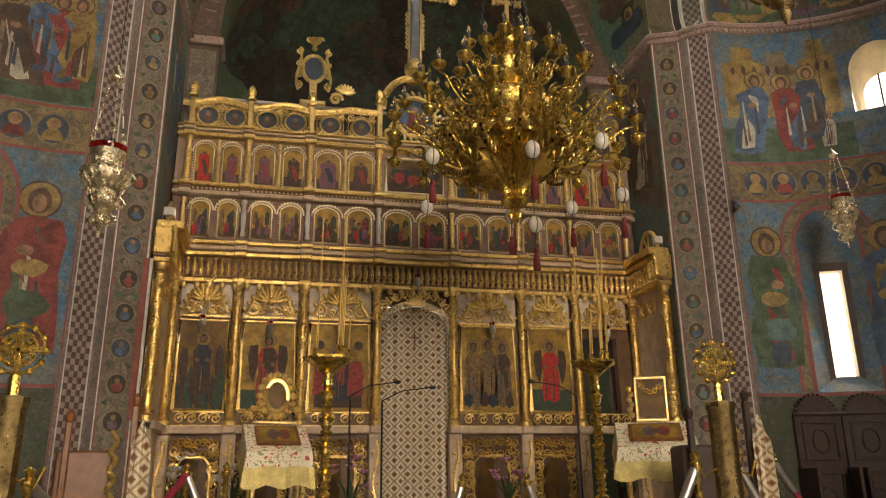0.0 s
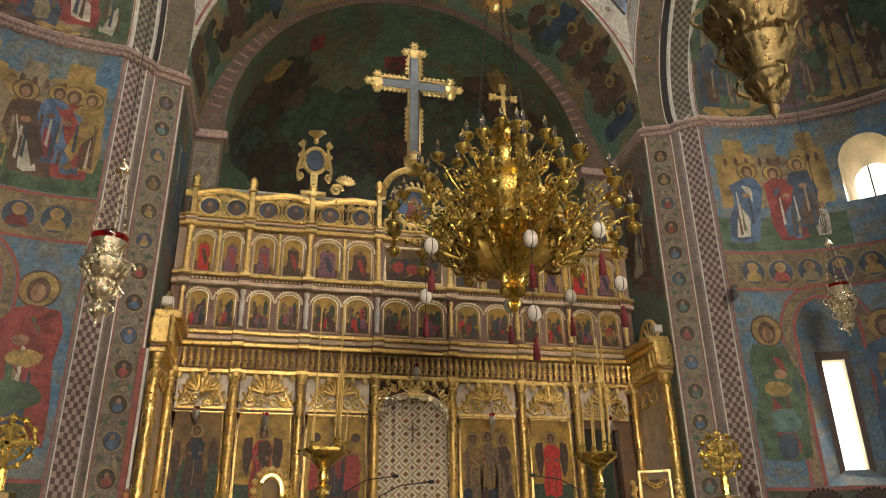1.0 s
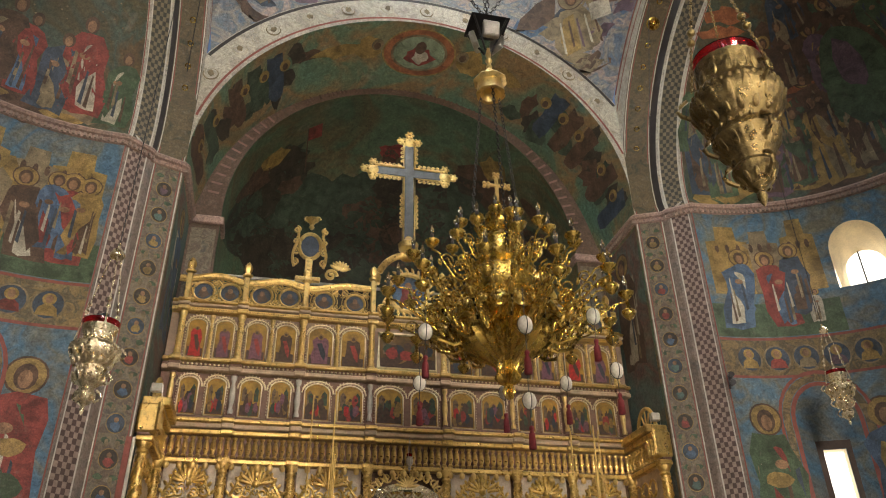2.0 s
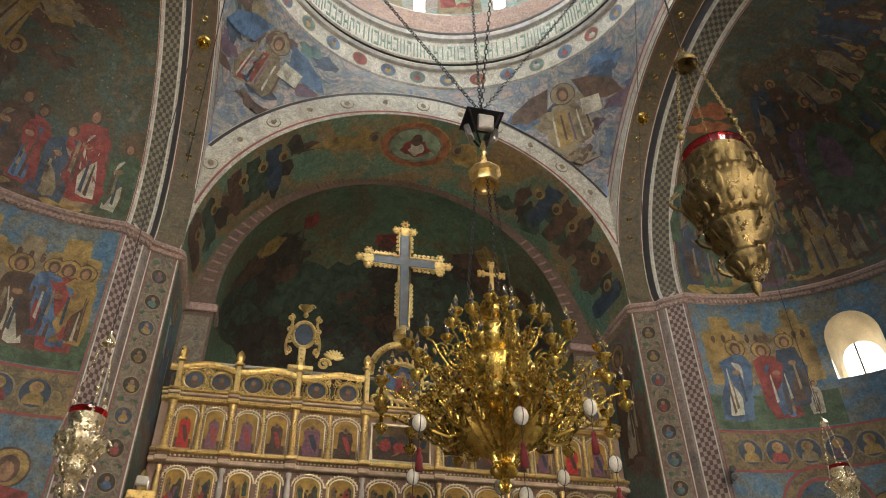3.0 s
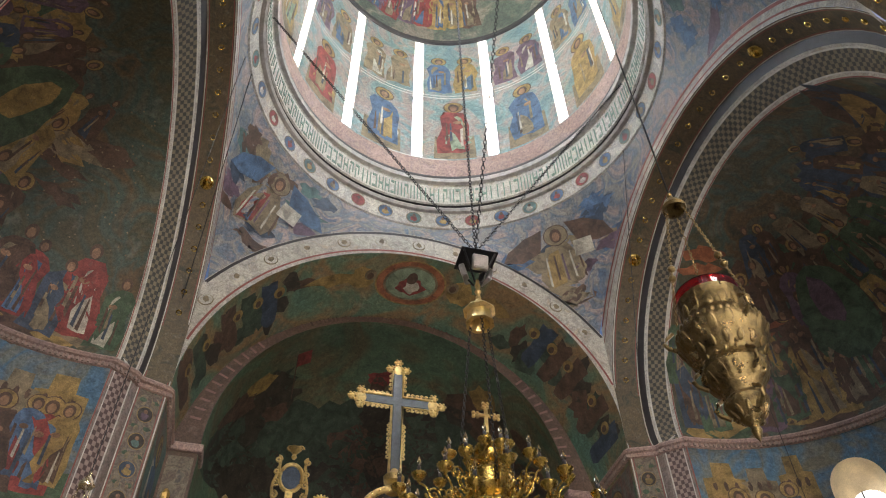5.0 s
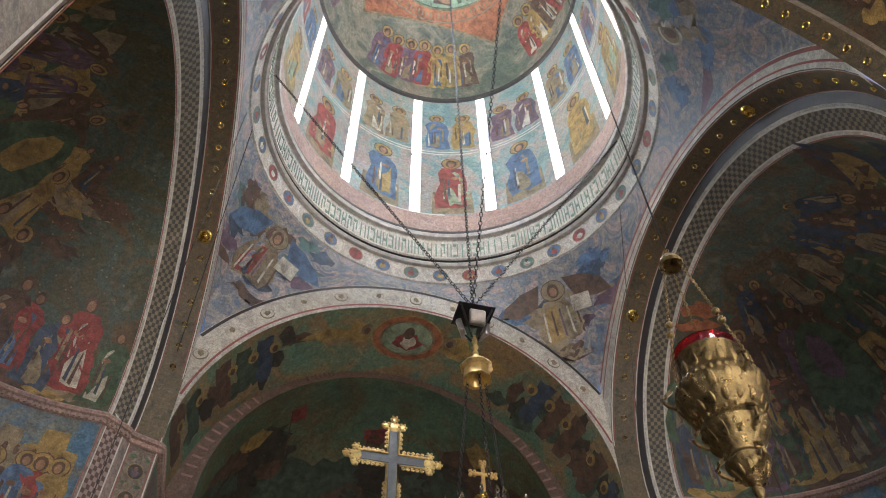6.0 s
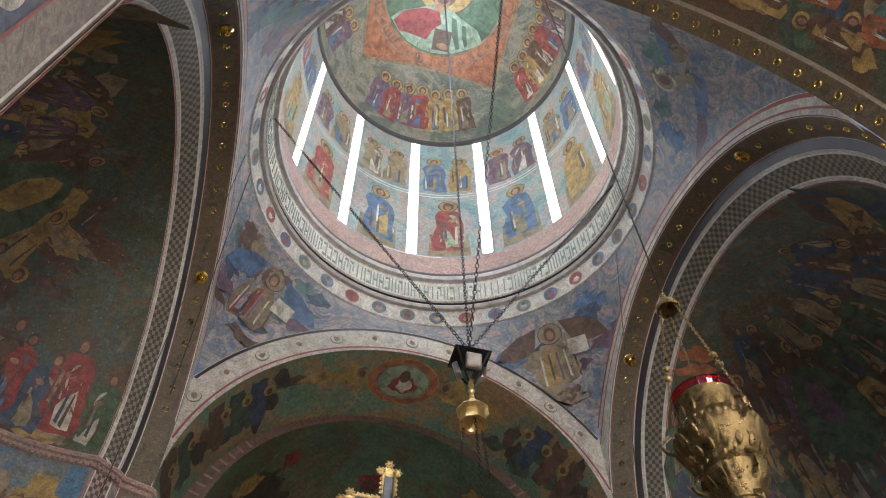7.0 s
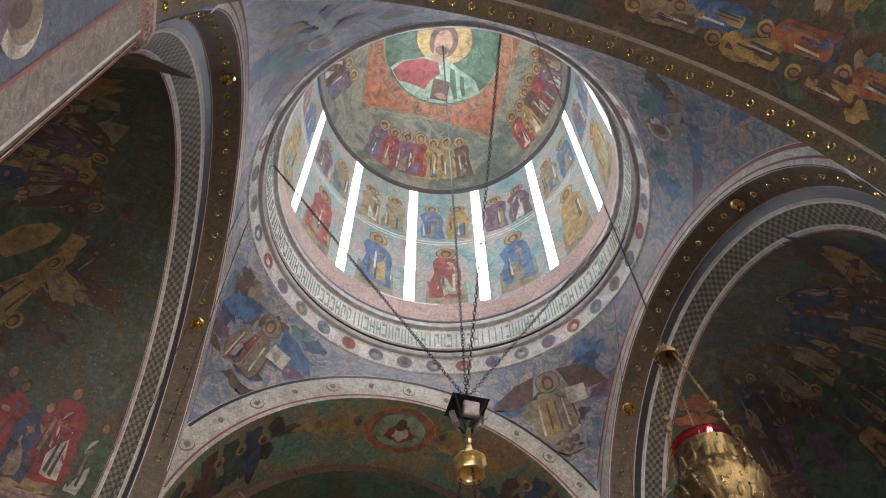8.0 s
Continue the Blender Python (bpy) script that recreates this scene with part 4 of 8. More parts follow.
# inscription bars on the soffit's inner edge and on the inner face
for i in range(46):
    a = -0.6 + i * 0.027 + rng.uniform(-0.006, 0.006)
    if rng.random() < 0.25:
        continue
    patch(surf_face_y(YB - 0.004), (2.84 * math.sin(a) - 0.06, CAP + 0.07 + 2.84 * math.cos(a)), [(x * math.cos(a) + y * math.sin(a), -x * math.sin(a) + y * math.cos(a)) for x, y in ((-0.014, -0.05), (0.014, -0.05), (0.014, 0.05), (-0.014, 0.05))], "pigment_brown", e, "inscription_bar", 1)
for sgn in (-1, 1):
    for i in range(11):
        a = sgn * (0.85 + i * 0.058)
        patch(surf_face_y(YB - 0.004), (2.84 * math.sin(a) - 0.06, CAP + 0.07 + 2.84 * math.cos(a)), [(x * math.cos(a) + y * math.sin(a), -x * math.sin(a) + y * math.cos(a)) for x, y in ((-0.018, -0.08), (0.018, -0.08), (0.018, 0.08), (-0.018, 0.08))], "checker_red", e, "inscription_bar", 1)
    # reveal of the pier: pale figures on teal, red border lines
    fx = surf_face_x(XH, sgn)
    patch(fx, (8.95, 3.9 + 1.2), [(-0.55, -4.5), (0.6, -4.5), (0.6, 1.75), (-0.55, 1.75)], "teal_paint", e, "painted_ground", 6, 0.004)
    figure(fx, 8.95, 5.75, 1.7, e, ("brown", "white") if sgn > 0 else ("blue", "teal"))
    patch(fx, (8.75, 6.0), [(-0.1, -0.25), (0.1, -0.25), (0.1, 0.25), (-0.1, 0.25)], "pigment_white", e)
# inner impost: pale vine panel and moulding
for sgn in (-1, 1):
    bm = bmesh.new()
    box(bm, sgn * 2.66, sgn * 3.14, YB - 0.05, YB + 0.4, CAP - 0.08, CAP + 0.05, 0.015)
    part("impost_moulding", bm, "pink_plaster", e)
    fy = surf_face_y(YB)
    patch(fy, (sgn * 2.92, 5.0), [(-0.17, -3.5), (0.17, -3.5), (0.17, 1.85), (-0.17, 1.85)], "rinceau_paint", e, "painted_panel", 4, 0.005)
# altar conch: glowing green sky, red flag, dark gathered shapes
def surf_altar(u, v, h=0.0):
    return altar_point(math.pi / 2 + u / AR, v / AR, AR - h)


for i in range(69):
    u = -3.7 + 7.4 * (i % 23) / 22
    v = (0.4, 1.25, 2.0)[i // 23] + rng.uniform(-0.25, 0.3) + 0.2 * abs(u)
    patch(surf_altar, (u, v), blob(rng.uniform(0.4, 0.7), rng.uniform(0.4, 0.6), 16, 0.3), "pigment_" + (rng.choice(("umber", "umber", "soot_green")) if i < 30 else rng.choice(("soot_green", "soot_green", "brown", "umber"))), e, "painted_hill", 5, 0.004 + 0.00012 * i)
for i in range(16):
    u = rng.choice((-1, 1)) * rng.uniform(1.5, 3.0)
    patch(surf_altar, (u, rng.uniform(2.4, 3.6)), blob(rng.uniform(0.2, 0.4), rng.uniform(0.2, 0.4), 16, 0.4), "pigment_" + rng.choice(("umber", "brown", "soot_green", "umber")), e, "painted_cloud", 5, 0.013 + 0.0002 * i)
for u, v, w0, h0, c in ((-2.35, 3.75, 0.35, 0.3, "ochre"), (-2.7, 3.3, 0.3, 0.4, "brown"), (1.9, 3.8, 0.25, 0.35, "ochre"), (2.1, 3.2, 0.35, 0.4, "brown"), (0.05, 3.4, 0.28, 0.16, "red"), (0.0, 3.2, 0.14, 0.24, "brown"), (-1.9, 2.75, 0.3, 0.2, "brown"), (0.2, 2.6, 0.5, 0.25, "umber")):
    patch(surf_altar, (u, v), blob(w0, h0, 14, 0.3), "pigment_" + c, e, "painted_shape", 4, 0.018)
patch(surf_altar, (-1.46, 4.0), [(-0.13, -0.2), (0.13, -0.17), (0.12, 0.2), (-0.14, 0.17)], "pigment_red", e, "painted_flag", 3, 0.02)
patch(surf_altar, (-1.6, 3.6), [(-0.012, -0.6), (0.012, -0.6), (0.012, 0.55), (-0.012, 0.55)], "pigment_brown", e, "painted_pole", 3, 0.019)

# pendentives: one seated shape with nimbus in each, scrolls and clouds
pd = bpy.data.objects["pendentives"]
for k, a0 in enumerate((0.25, 0.75, 1.25, 1.75)):
    sp = surf_pend(a0 * math.pi)
    for i in range(24 if k < 2 else 14):
        patch(sp, (rng.uniform(-1.0, 1.0), rng.uniform(0.2, 1.6 if k < 2 else 1.1)), blob(rng.uniform(0.12, 0.3), rng.uniform(0.07, 0.16), 16, 0.45), "pigment_" + rng.choice(("sand", "violet", "night", "blue", "brown", "teal")), pd, "painted_cloud", 4, 0.004 + 0.0001 * i)
    c1, c2, c3 = (("sand", "ochre", "brown"), ("sand", "red", "blue"), ("violet", "white", "night"), ("brown", "red", "violet"))[k]
    if k > 1:
        patch(sp, (0.0, 0.42), oval(0.19, 0.18, 24), "pigment_white", pd, "painted_nimbus", 3, 0.006)
        patch(sp, (0.0, 0.42), oval(0.15, 0.14, 24), "pigment_sand", pd, "painted_nimbus", 3, 0.008)
        patch(sp, (0.0, 0.43), oval(0.08, 0.1), "pigment_brown", pd, "painted_oval", 2, 0.010)
        continue
    for sx in (-1, 1):
        patch(sp, (sx * 0.5, 0.62), [(-0.3 * sx, -0.3), (0.02 * sx, -0.2), (0.3 * sx, 0.05), (0.38 * sx, 0.3), (0.1 * sx, 0.25), (-0.2 * sx, 0.1)], "pigment_" + c3, pd, "painted_wing", 5, 0.008)
    patch(sp, (0.05, 1.0), [(-0.17, -0.34), (0.15, -0.34), (0.29, -0.1), (0.33, 0.16), (0.22, 0.34), (-0.2, 0.36), (-0.33, 0.14), (-0.27, -0.12)], "pigment_" + c1, pd, "painted_robe", 6, 0.010)
    patch(sp, (0.12, 1.03), [(-0.09, -0.28), (0.07, -0.24), (0.17, 0.08), (0.13, 0.28), (-0.07, 0.27)], "pigment_" + c2, pd, "painted_robe", 5, 0.012)
    for q in range(5):
        patch(sp, (-0.24 + 0.12 * q, 1.05), [(-0.012, -0.22), (0.014, -0.2), (0.03, 0.22), (0.0, 0.25)], "pigment_" + ("brown", "white", "violet")[q % 3], pd, "painted_fold", 2, 0.0135)
    patch(sp, (0.0, 0.5), oval(0.2, 0.19, 20), "pigment_brown", pd, "painted_nimbus", 3, 0.014)
    patch(sp, (0.0, 0.5), oval(0.185, 0.175, 20), "pigment_" + ("sand", "sand", "white", "sand")[k], pd, "painted_nimbus", 3, 0.016)
    patch(sp, (0.0, 0.51), oval(0.095, 0.125), "pigment_brown", pd, "painted_oval", 2, 0.018)
    patch(sp, (0.0, 0.53), oval(0.06, 0.085), "pigment_flesh", pd, "painted_oval", 2, 0.020)
    patch(sp, (-0.36, 0.85), [(-0.16, -0.1), (0.14, -0.16), (0.18, 0.1), (-0.12, 0.14)], "pigment_white", pd, "painted_book", 2, 0.016)

# ring: medallions and raised bars for the inscription, which cannot be read
dm = bpy.data.objects["drum"]
for i in range(36):
    a = 2 * math.pi * i / 36

    def on_band(u, v, h=0.0, a=a):
        t = 0.5 + v / 0.3
        r, z = 3.07 - 0.08 * t - h * 0.9, 11.32 + 0.3 * t - h * 0.4
        b = a + u / 3.0
        return (r * math.cos(b), YD + r * math.sin(b), z)
    patch(on_band, (0, 0), oval(0.14, 0.12, 16), "pigment_sand", dm, "painted_medallion", 1, 0.004)
    patch(on_band, (0, 0), oval(0.125, 0.105, 16), ("pigment_blue", "pigment_teal", "pigment_blue", "pigment_red")[i % 4], dm, "painted_medallion", 1, 0.007)
    patch(on_band, (0, -0.02), blob(0.06, 0.05), "pigment_" + rng.choice(("sand", "white", "red", "ochre")), dm, "painted_shape", 1, 0.01)
    patch(on_band, (0, 0.045), oval(0.03, 0.035, 8), "pigment_brown", dm, "painted_oval", 1, 0.013)
plain("letter_green", (0.13, 0.2, 0.15), 0.6)
bm = bmesh.new()
for i in range(150):
    a0 = 2 * math.pi * i / 150
    kind = rng.randrange(5)
    for dx, dz0, dz1, wd in (((-0.032, 0.05, 0.42, 0.02), (0.032, 0.05, 0.42, 0.02)), ((-0.03, 0.05, 0.42, 0.022), (0.02, 0.36, 0.42, 0.06), (0.02, 0.05, 0.11, 0.06)), ((0, 0.05, 0.42, 0.024),),
                             ((-0.035, 0.05, 0.42, 0.018), (0.035, 0.05, 0.42, 0.018), (0, 0.2, 0.26, 0.07)), ((-0.03, 0.15, 0.42, 0.02), (0.03, 0.05, 0.3, 0.02), (0, 0.36, 0.42, 0.07)))[kind]:
        a = a0 + dx / 2.9
        c = Vector((2.897 * math.cos(a), YD + 2.897 * math.sin(a), 11.8 + (dz0 + dz1) / 2))
        bmesh.ops.create_cube(bm, size=1, matrix=Matrix.LocRotScale(c, Matrix.Rotation(a, 3, "Z").to_quaternion(), (0.012, wd, dz1 - dz0)))
tagged(part("inscription_bars", bm, "letter_green", dm, smooth=False), kind="stuff")
# drum: seated shapes below, standing pairs above, pink plinth, bands
sheet("drum_plinth", [[drum_pt(d, z, DR - 0.004) for d in range(0, 361, 5)] for z in (12.5, 13.1)], "pink_plaster", dm)
for z in (13.1, 15.35, 15.45):
    sheet("painted_line", [[drum_pt(d, z + q, DR - 0.006) for d in range(-12, 13, 3)] for q in (0, 0.03)], "white_line", dm)
for k in range(12):
    off = DR * radians(30 * k + 15)
    for z in (15.35, 15.45):
        sheet("painted_line", [[drum_pt(30 * k + 15 + d, z + q, DR - 0.006) for d in range(-12, 13, 3)] for q in (0, 0.025)], "white_line", dm)
    c1, c2 = rng.sample(("red", "blue", "ochre", "green", "violet", "brown"), 2)
    patch(surf_drum, (off, 13.55), [(-0.42, -0.4), (0.42, -0.4), (0.4, 0.35), (-0.4, 0.35)], "pigment_sand", dm, "painted_seat")
    figure(surf_drum, off, 14.2, 1.75, dm, (c1, ("pale_green", "sand", "ochre")[k % 3]))
    patch(surf_drum, (off + 0.05, 13.75), blob(0.3, 0.25), "pigment_" + ("pale_green", "sand", "ochre", "white")[k % 4], dm, "painted_robe")
    for q in (-0.3, 0.3):
        figure(surf_drum, off + q, 16.3, 1.45, dm, (rng.choice(("red", "violet", "ochre", "sand", "blue")), rng.choice(("white", "blue", "sand"))))
# dome: red square with lobes, round field, gathered shapes in the four corners
patch(surf_dome, (0, 0), [(-2.02, -2.02), (2.02, -2.02), (2.02, 2.02), (-2.02, 2.02)], "pigment_sand", dm, "painted_square", 24, 0.008)
patch(surf_dome, (0, 0), [(-1.95, -1.95), (1.95, -1.95), (1.95, 1.95), (-1.95, 1.95)], "pigment_orange", dm, "painted_square", 24, 0.016)
for r, c in ((1.93, "sand"), (1.89, "orange"), (1.62, "sand"), (1.57, "green")):
    patch(surf_dome, (0, 0), oval(r, r, 64), "pigment_" + c, dm, "painted_circle", 20, 0.024 + (1.93 - r) * 0.06)
for i in range(96):
    a = 2 * math.pi * i / 96
    if i % 8 == 7:
        continue
    patch(surf_dome, (1.76 * math.cos(a), 1.76 * math.sin(a)), [(x * math.cos(a) - y * math.sin(a), x * math.sin(a) + y * math.cos(a)) for x, y in ((-0.07, -0.02), (0.07, -0.02), (0.07, 0.02), (-0.07, 0.02))], "pigment_sand", dm, "inscription_bar", 1, 0.036)
patch(surf_dome, (0, -0.2), oval(0.78, 0.74, 36), "pigment_brown", dm, "painted_nimbus", 8, 0.052)
patch(surf_dome, (0, -0.2), oval(0.74, 0.7, 36), "pigment_ochre", dm, "painted_nimbus", 8, 0.058)
patch(surf_dome, (0.0, 0.95), [(-1.28, -0.1), (-1.05, -0.32), (-0.6, -0.45), (-0.22, -0.62), (0.22, -0.62), (0.6, -0.45), (1.1, -0.3), (1.34, -0.02), (1.0, 0.25), (0.7, 0.44), (0.35, 0.56), (0, 0.6), (-0.35, 0.56), (-0.7, 0.44), (-1.0, 0.22)], "pigment_pale_green", dm, "painted_robe", 12, 0.064)
patch(surf_dome, (-0.5, 0.95), [(-0.7, -0.05), (-0.45, -0.32), (0.1, -0.5), (0.5, -0.48), (0.62, -0.2), (0.4, 0.05), (0.3, 0.3), (-0.2, 0.22), (-0.5, 0.2)], "pigment_red", dm, "painted_robe", 8, 0.070)
patch(surf_dome, (0.45, 0.95), [(-0.1, -0.42), (0.04, -0.4), (0.3, 0.3), (0.22, 0.36)], "pigment_green", dm, "painted_fold", 3, 0.070)
patch(surf_dome, (0.75, 0.95), [(-0.08, -0.3), (0.02, -0.3), (0.2, 0.18), (0.12, 0.22)], "pigment_green", dm, "painted_fold", 3, 0.070)
patch(surf_dome, (0.22, 1.16), [(-0.24, -0.26), (0.24, -0.26), (0.26, 0.26), (-0.22, 0.3)], "pigment_brown", dm, "painted_book", 5, 0.076)
patch(surf_dome, (0.3, 1.32), oval(0.2, 0.08, 14), "pigment_flesh", dm, "painted_oval", 3, 0.082)
patch(surf_dome, (0, -0.12), oval(0.38, 0.47, 24), "pigment_brown", dm, "painted_oval", 6, 0.070)
patch(surf_dome, (0, 0.2), oval(0.2, 0.28, 20), "pigment_flesh", dm, "painted_oval", 5, 0.073)
patch(surf_dome, (0, -0.1), oval(0.24, 0.34, 20), "pigment_flesh", dm, "painted_oval", 5, 0.076)
patch(surf_dome, (0, 0.14), oval(0.17, 0.12, 14), "pigment_brown", dm, "painted_oval", 3, 0.080)
for k in range(4):
    a0 = math.pi / 2 * k
    for i in range(7):
        a = a0 + math.pi / 2 - 0.45 + i * 0.15

        def sd(u, v, h=0.0, a=a):
            d = 4.3 - v
            b = a + u / max(0.6, DR * math.sin(d / DR))
            return surf_dome(d * math.cos(b), d * math.sin(b), h)
        if i != 3:
            figure(sd, 0, 1.02 + rng.uniform(-0.06, 0.1), 1.3, dm, (rng.choice(("violet", "ochre", "red", "brown")), rng.choice(("white", "blue", "sand"))))
        else:
            figure(sd, 0, 1.1, 1.35, dm, ("red", "blue"))
# west arch: gilt studs, face band, painted vault shapes
wv = bpy.data.objects["wall_west"]
for i in range(1, 40):
    a = math.pi * i / 40
    r = XH + 0.31 * (1 - math.sin(a) ** 0.7)
    c = Vector((-r * math.cos(a), YW - 0.12, CAP + r * math.sin(a)))
    nrm = Vector((math.cos(a), 0, -math.sin(a)))
    bm = bmesh.new()
    lathe(bm, ((0.04, 0.0), (0.043, 0.01), (0.036, 0.018), (0.03, 0.013), (0.025, 0.0)), seg=14)
    ob = part("gilt_stud", bm, "brass", wv)
    ob.matrix_basis = Matrix.Translation(c + nrm * 0.004) @ nrm.to_track_quat("Z", "Y").to_matrix().to_4x4()
def sv(u, v, h=0.0):
    a = math.pi / 2 - u / NV
    return ((NV - h) * math.cos(a), v, CAP + (NV - 0.12 - h) * math.sin(a))


for i in range(70):
    u, v = rng.uniform(1.6, 4.8) * (1 if i % 3 else -1), rng.uniform(-1.0, 1.7)
    patch(sv, (u, v), blob(rng.uniform(0.1, 0.28), rng.uniform(0.1, 0.28), 16, 0.3), "pigment_" + rng.choice(("sand", "ochre", "night", "green", "green", "brown", "brown", "teal")), wv, "painted_shape", 4, 0.004 + 0.00008 * i)
def surf_vault(u, v, h=0.0):
    return sv(v, u, h)


for i, (u, v, c1, c2) in enumerate(((1.45, 1.5, "sand", "brown"), (1.3, 2.0, "blue", "ochre"), (1.5, 2.5, "ochre", "brown"), (1.2, 3.0, "orange", "blue"), (1.5, 3.5, "brown", "ochre"), (1.3, 4.0, "orange", "teal"), (0.5, 2.2, "brown", "blue"), (0.4, 3.2, "sand", "night"), (1.3, -1.6, "violet", "ochre"), (1.4, -2.4, "brown", "blue"))):
    figure(surf_vault, u, v, 0.85, wv, (c1, c2), up=-1 if v > 0 else 1, lean=0.1)

# nave wall by the west pier: blue ground, vine strip, one faded nimbus
for sgn in (-1, 1):
    nx = surf_face_x(NV, sgn)
    patch(nx, (1.93, 5.2), [(-0.15, -5.0), (0.15, -5.0), (0.15, 1.8), (-0.15, 1.8)], "rinceau_paint", wv, "painted_strip", 5, 0.006)
    patch(nx, (1.49, 5.02), oval(0.2, 0.24, 24), "pigment_white", wv, "painted_nimbus", 2, 0.005)
    patch(nx, (1.47, 5.06), oval(0.16, 0.2, 24), "pigment_sand", wv, "painted_nimbus", 2, 0.008)
    patch(nx, (1.45, 5.0), oval(0.08, 0.12, 16), "pigment_brown", wv, "painted_oval", 2, 0.011)
    patch(nx, (1.3, 4.35), robe(0.6, 1.1), "pigment_violet", wv, "painted_robe", 3, 0.007)
    for yy, mt in ((YW - 0.01, "white_line"), (YW - 0.33, "red_line")):
        patch(nx, (yy, 3.5), [(-0.012, -3.4), (0.012, -3.4), (0.012, 3.4), (-0.012, 3.4)], mt, wv, "painted_line", 3, 0.009)
# ---- the iconostasis ----
plain("cream_board", (0.56, 0.42, 0.29), 0.55, var=0.3, scale=7)
plain("dusk_board", (0.3, 0.2, 0.14), 0.55, var=0.3, scale=8)
# Warm dark board, deepened further so its colour carries shadows between the carvings.
plain("umber_shade_board", (0.13, 0.065, 0.025), 0.5, var=0.35, scale=8)
plain("ivory_board", (0.55, 0.46, 0.37), 0.55, var=0.25, scale=8)
plain("rose_board", (0.22, 0.12, 0.085), 0.55, var=0.3, scale=7)
YI = 9.30
SOL = 0.35
COLS = (-2.95, -2.22, -1.43, -0.52, 0.46, 1.38, 2.13, 2.95)
screen = thing("iconostasis", "tall carved and gilded wooden icon screen in four tiers", "icon screen", (0, 0, 0))


def spiral(c, r, turns, a0, flip=1, k=26, y=0.0):
    """A scroll in the plane of the screen."""
    out = []
    for i in range(k + 1):
        t = i / k
        a = radians(a0) + flip * turns * 2 * math.pi * t
        out.append((c[0] + r * (1 - 0.86 * t) * math.cos(a), y, c[1] + r * (1 - 0.86 * t) * math.sin(a)))
    return out


def leaf(bm, p, ang, length, width, y, fat=0.5):
    """A carved leaf: a bulged pointed oval."""
    q = Matrix.Rotation(-ang, 3, "Y").to_quaternion()
    bmesh.ops.create_uvsphere(bm, u_segments=7, v_segments=5, radius=1, matrix=Matrix.LocRotScale((p[0] + length / 2 * math.cos(ang), y, p[1] + length / 2 * math.sin(ang)), q, (length / 2, width * fat, width / 2)))


def crest(bm, x0, x1, z0, z1, y):
    """Openwork palmette that crowns an icon bay."""
    m, w, h = (x0 + x1) / 2, (x1 - x0) / 2, z1 - z0
    for s in (-1, 1):
        tube(bm, spiral((m + s * w * 0.7, z0 + h * 0.22), h * 0.2, 1.5, 90, s, y=y), 0.017, 5)
        tube(bm, spiral((m + s * w * 0.3, z0 + h * 0.2), h * 0.17, 1.4, 90, -s, y=y), 0.015, 5)
        tube(bm, [(m + s * w * 0.95 * (1 - t), y - 0.01, z0 + h * (0.1 + 0.75 * math.sin(t * 1.55))) for t in (i / 12 for i in range(13))], 0.018, 5)
        tube(bm, spiral((m + s * w * 0.52, z0 + h * 0.52), h * 0.15, 1.3, -90, s, y=y - 0.02), 0.014, 5)
        for a, ln in ((1.0, 0.3), (0.55, 0.34), (0.15, 0.3), (1.35, 0.36)):
            ang = math.pi / 2 - s * (1.5 - a)
            leaf(bm, (m + s * 0.03, z0 + h * 0.42), ang, h * ln * 1.35, 0.045, y - 0.03)
        for t in (0.25, 0.5, 0.75):
            leaf(bm, (m + s * w * (1 - t), z0 + h * (0.12 + 0.7 * math.sin(t * 1.5))), math.pi / 2 + s * 0.5, h * 0.2, 0.035, y - 0.02)
    leaf(bm, (m, z0 + h * 0.4), math.pi / 2, h * 0.62, 0.07, y - 0.04)
    ball(bm, (m, y - 0.04, z0 + h * 0.42), 0.045)
    r = random.Random(int(x0 * 100))
    for q in range(12):
        u, v = r.uniform(-0.9, 0.9), r.uniform(0.08, 0.8)
        if v < 0.95 - 0.7 * abs(u):
            tube(bm, spiral((m + u * w, z0 + v * h), 0.05, 1.3, r.uniform(0, 360), r.choice((-1, 1)), 14, y - 0.015), 0.011, 5)
    for q in range(14):
        u = -0.95 + 1.9 * q / 13
        leaf(bm, (m + u * w, z0 + h * (0.06 + 0.72 * (1 - u * u))), math.pi / 2 - u * 0.8, h * 0.16, 0.04, y - 0.03)
    box(bm, x0, x1, y - 0.02, y + 0.01, z0 - 0.02, z0 + 0.012, 0.004)


def carved_column(bm, x, y, z0, z1, r, seed=0):
    """Round gilt column wound with raised vine leaves."""
    h = z1 - z0
    lathe(bm, ((r * 1.5, 0), (r * 1.5, 0.05), (r * 1.15, 0.07), (r * 1.3, 0.1), (r, 0.12), (r * 0.95, h * 0.5), (r * 0.88, h - 0.14), (r * 1.15, h - 0.12), (r * 0.95, h - 0.09), (r * 1.5, h - 0.03), (r * 1.5, h)), (x, y, z0), 12)
    k = int(h / 0.034)
    for i in range(k):
        for q in range(3):
            a = -1.57 + (q - 1) * 1.0 + 0.45 * math.sin(i * 0.8 + seed + q)
            leaf_c = (x + r * math.cos(a), y + r * math.sin(a), z0 + 0.12 + (h - 0.26) * (i + q * 0.33) / k)
            bmesh.ops.create_cone(bm, cap_ends=True, segments=4, radius1=0.4, radius2=0.0, depth=1.0, matrix=Matrix.LocRotScale(leaf_c, Euler((0.9 * (-1) ** (i + q), 0.6, a)), (0.05 * r / 0.05, 0.034, 0.036)))


def bar(bm, x0, x1, z0, z1, proud, y=YI, bev=0.012):
    box(bm, x0, x1, y - proud, y + 0.1, z0, z1, bev)


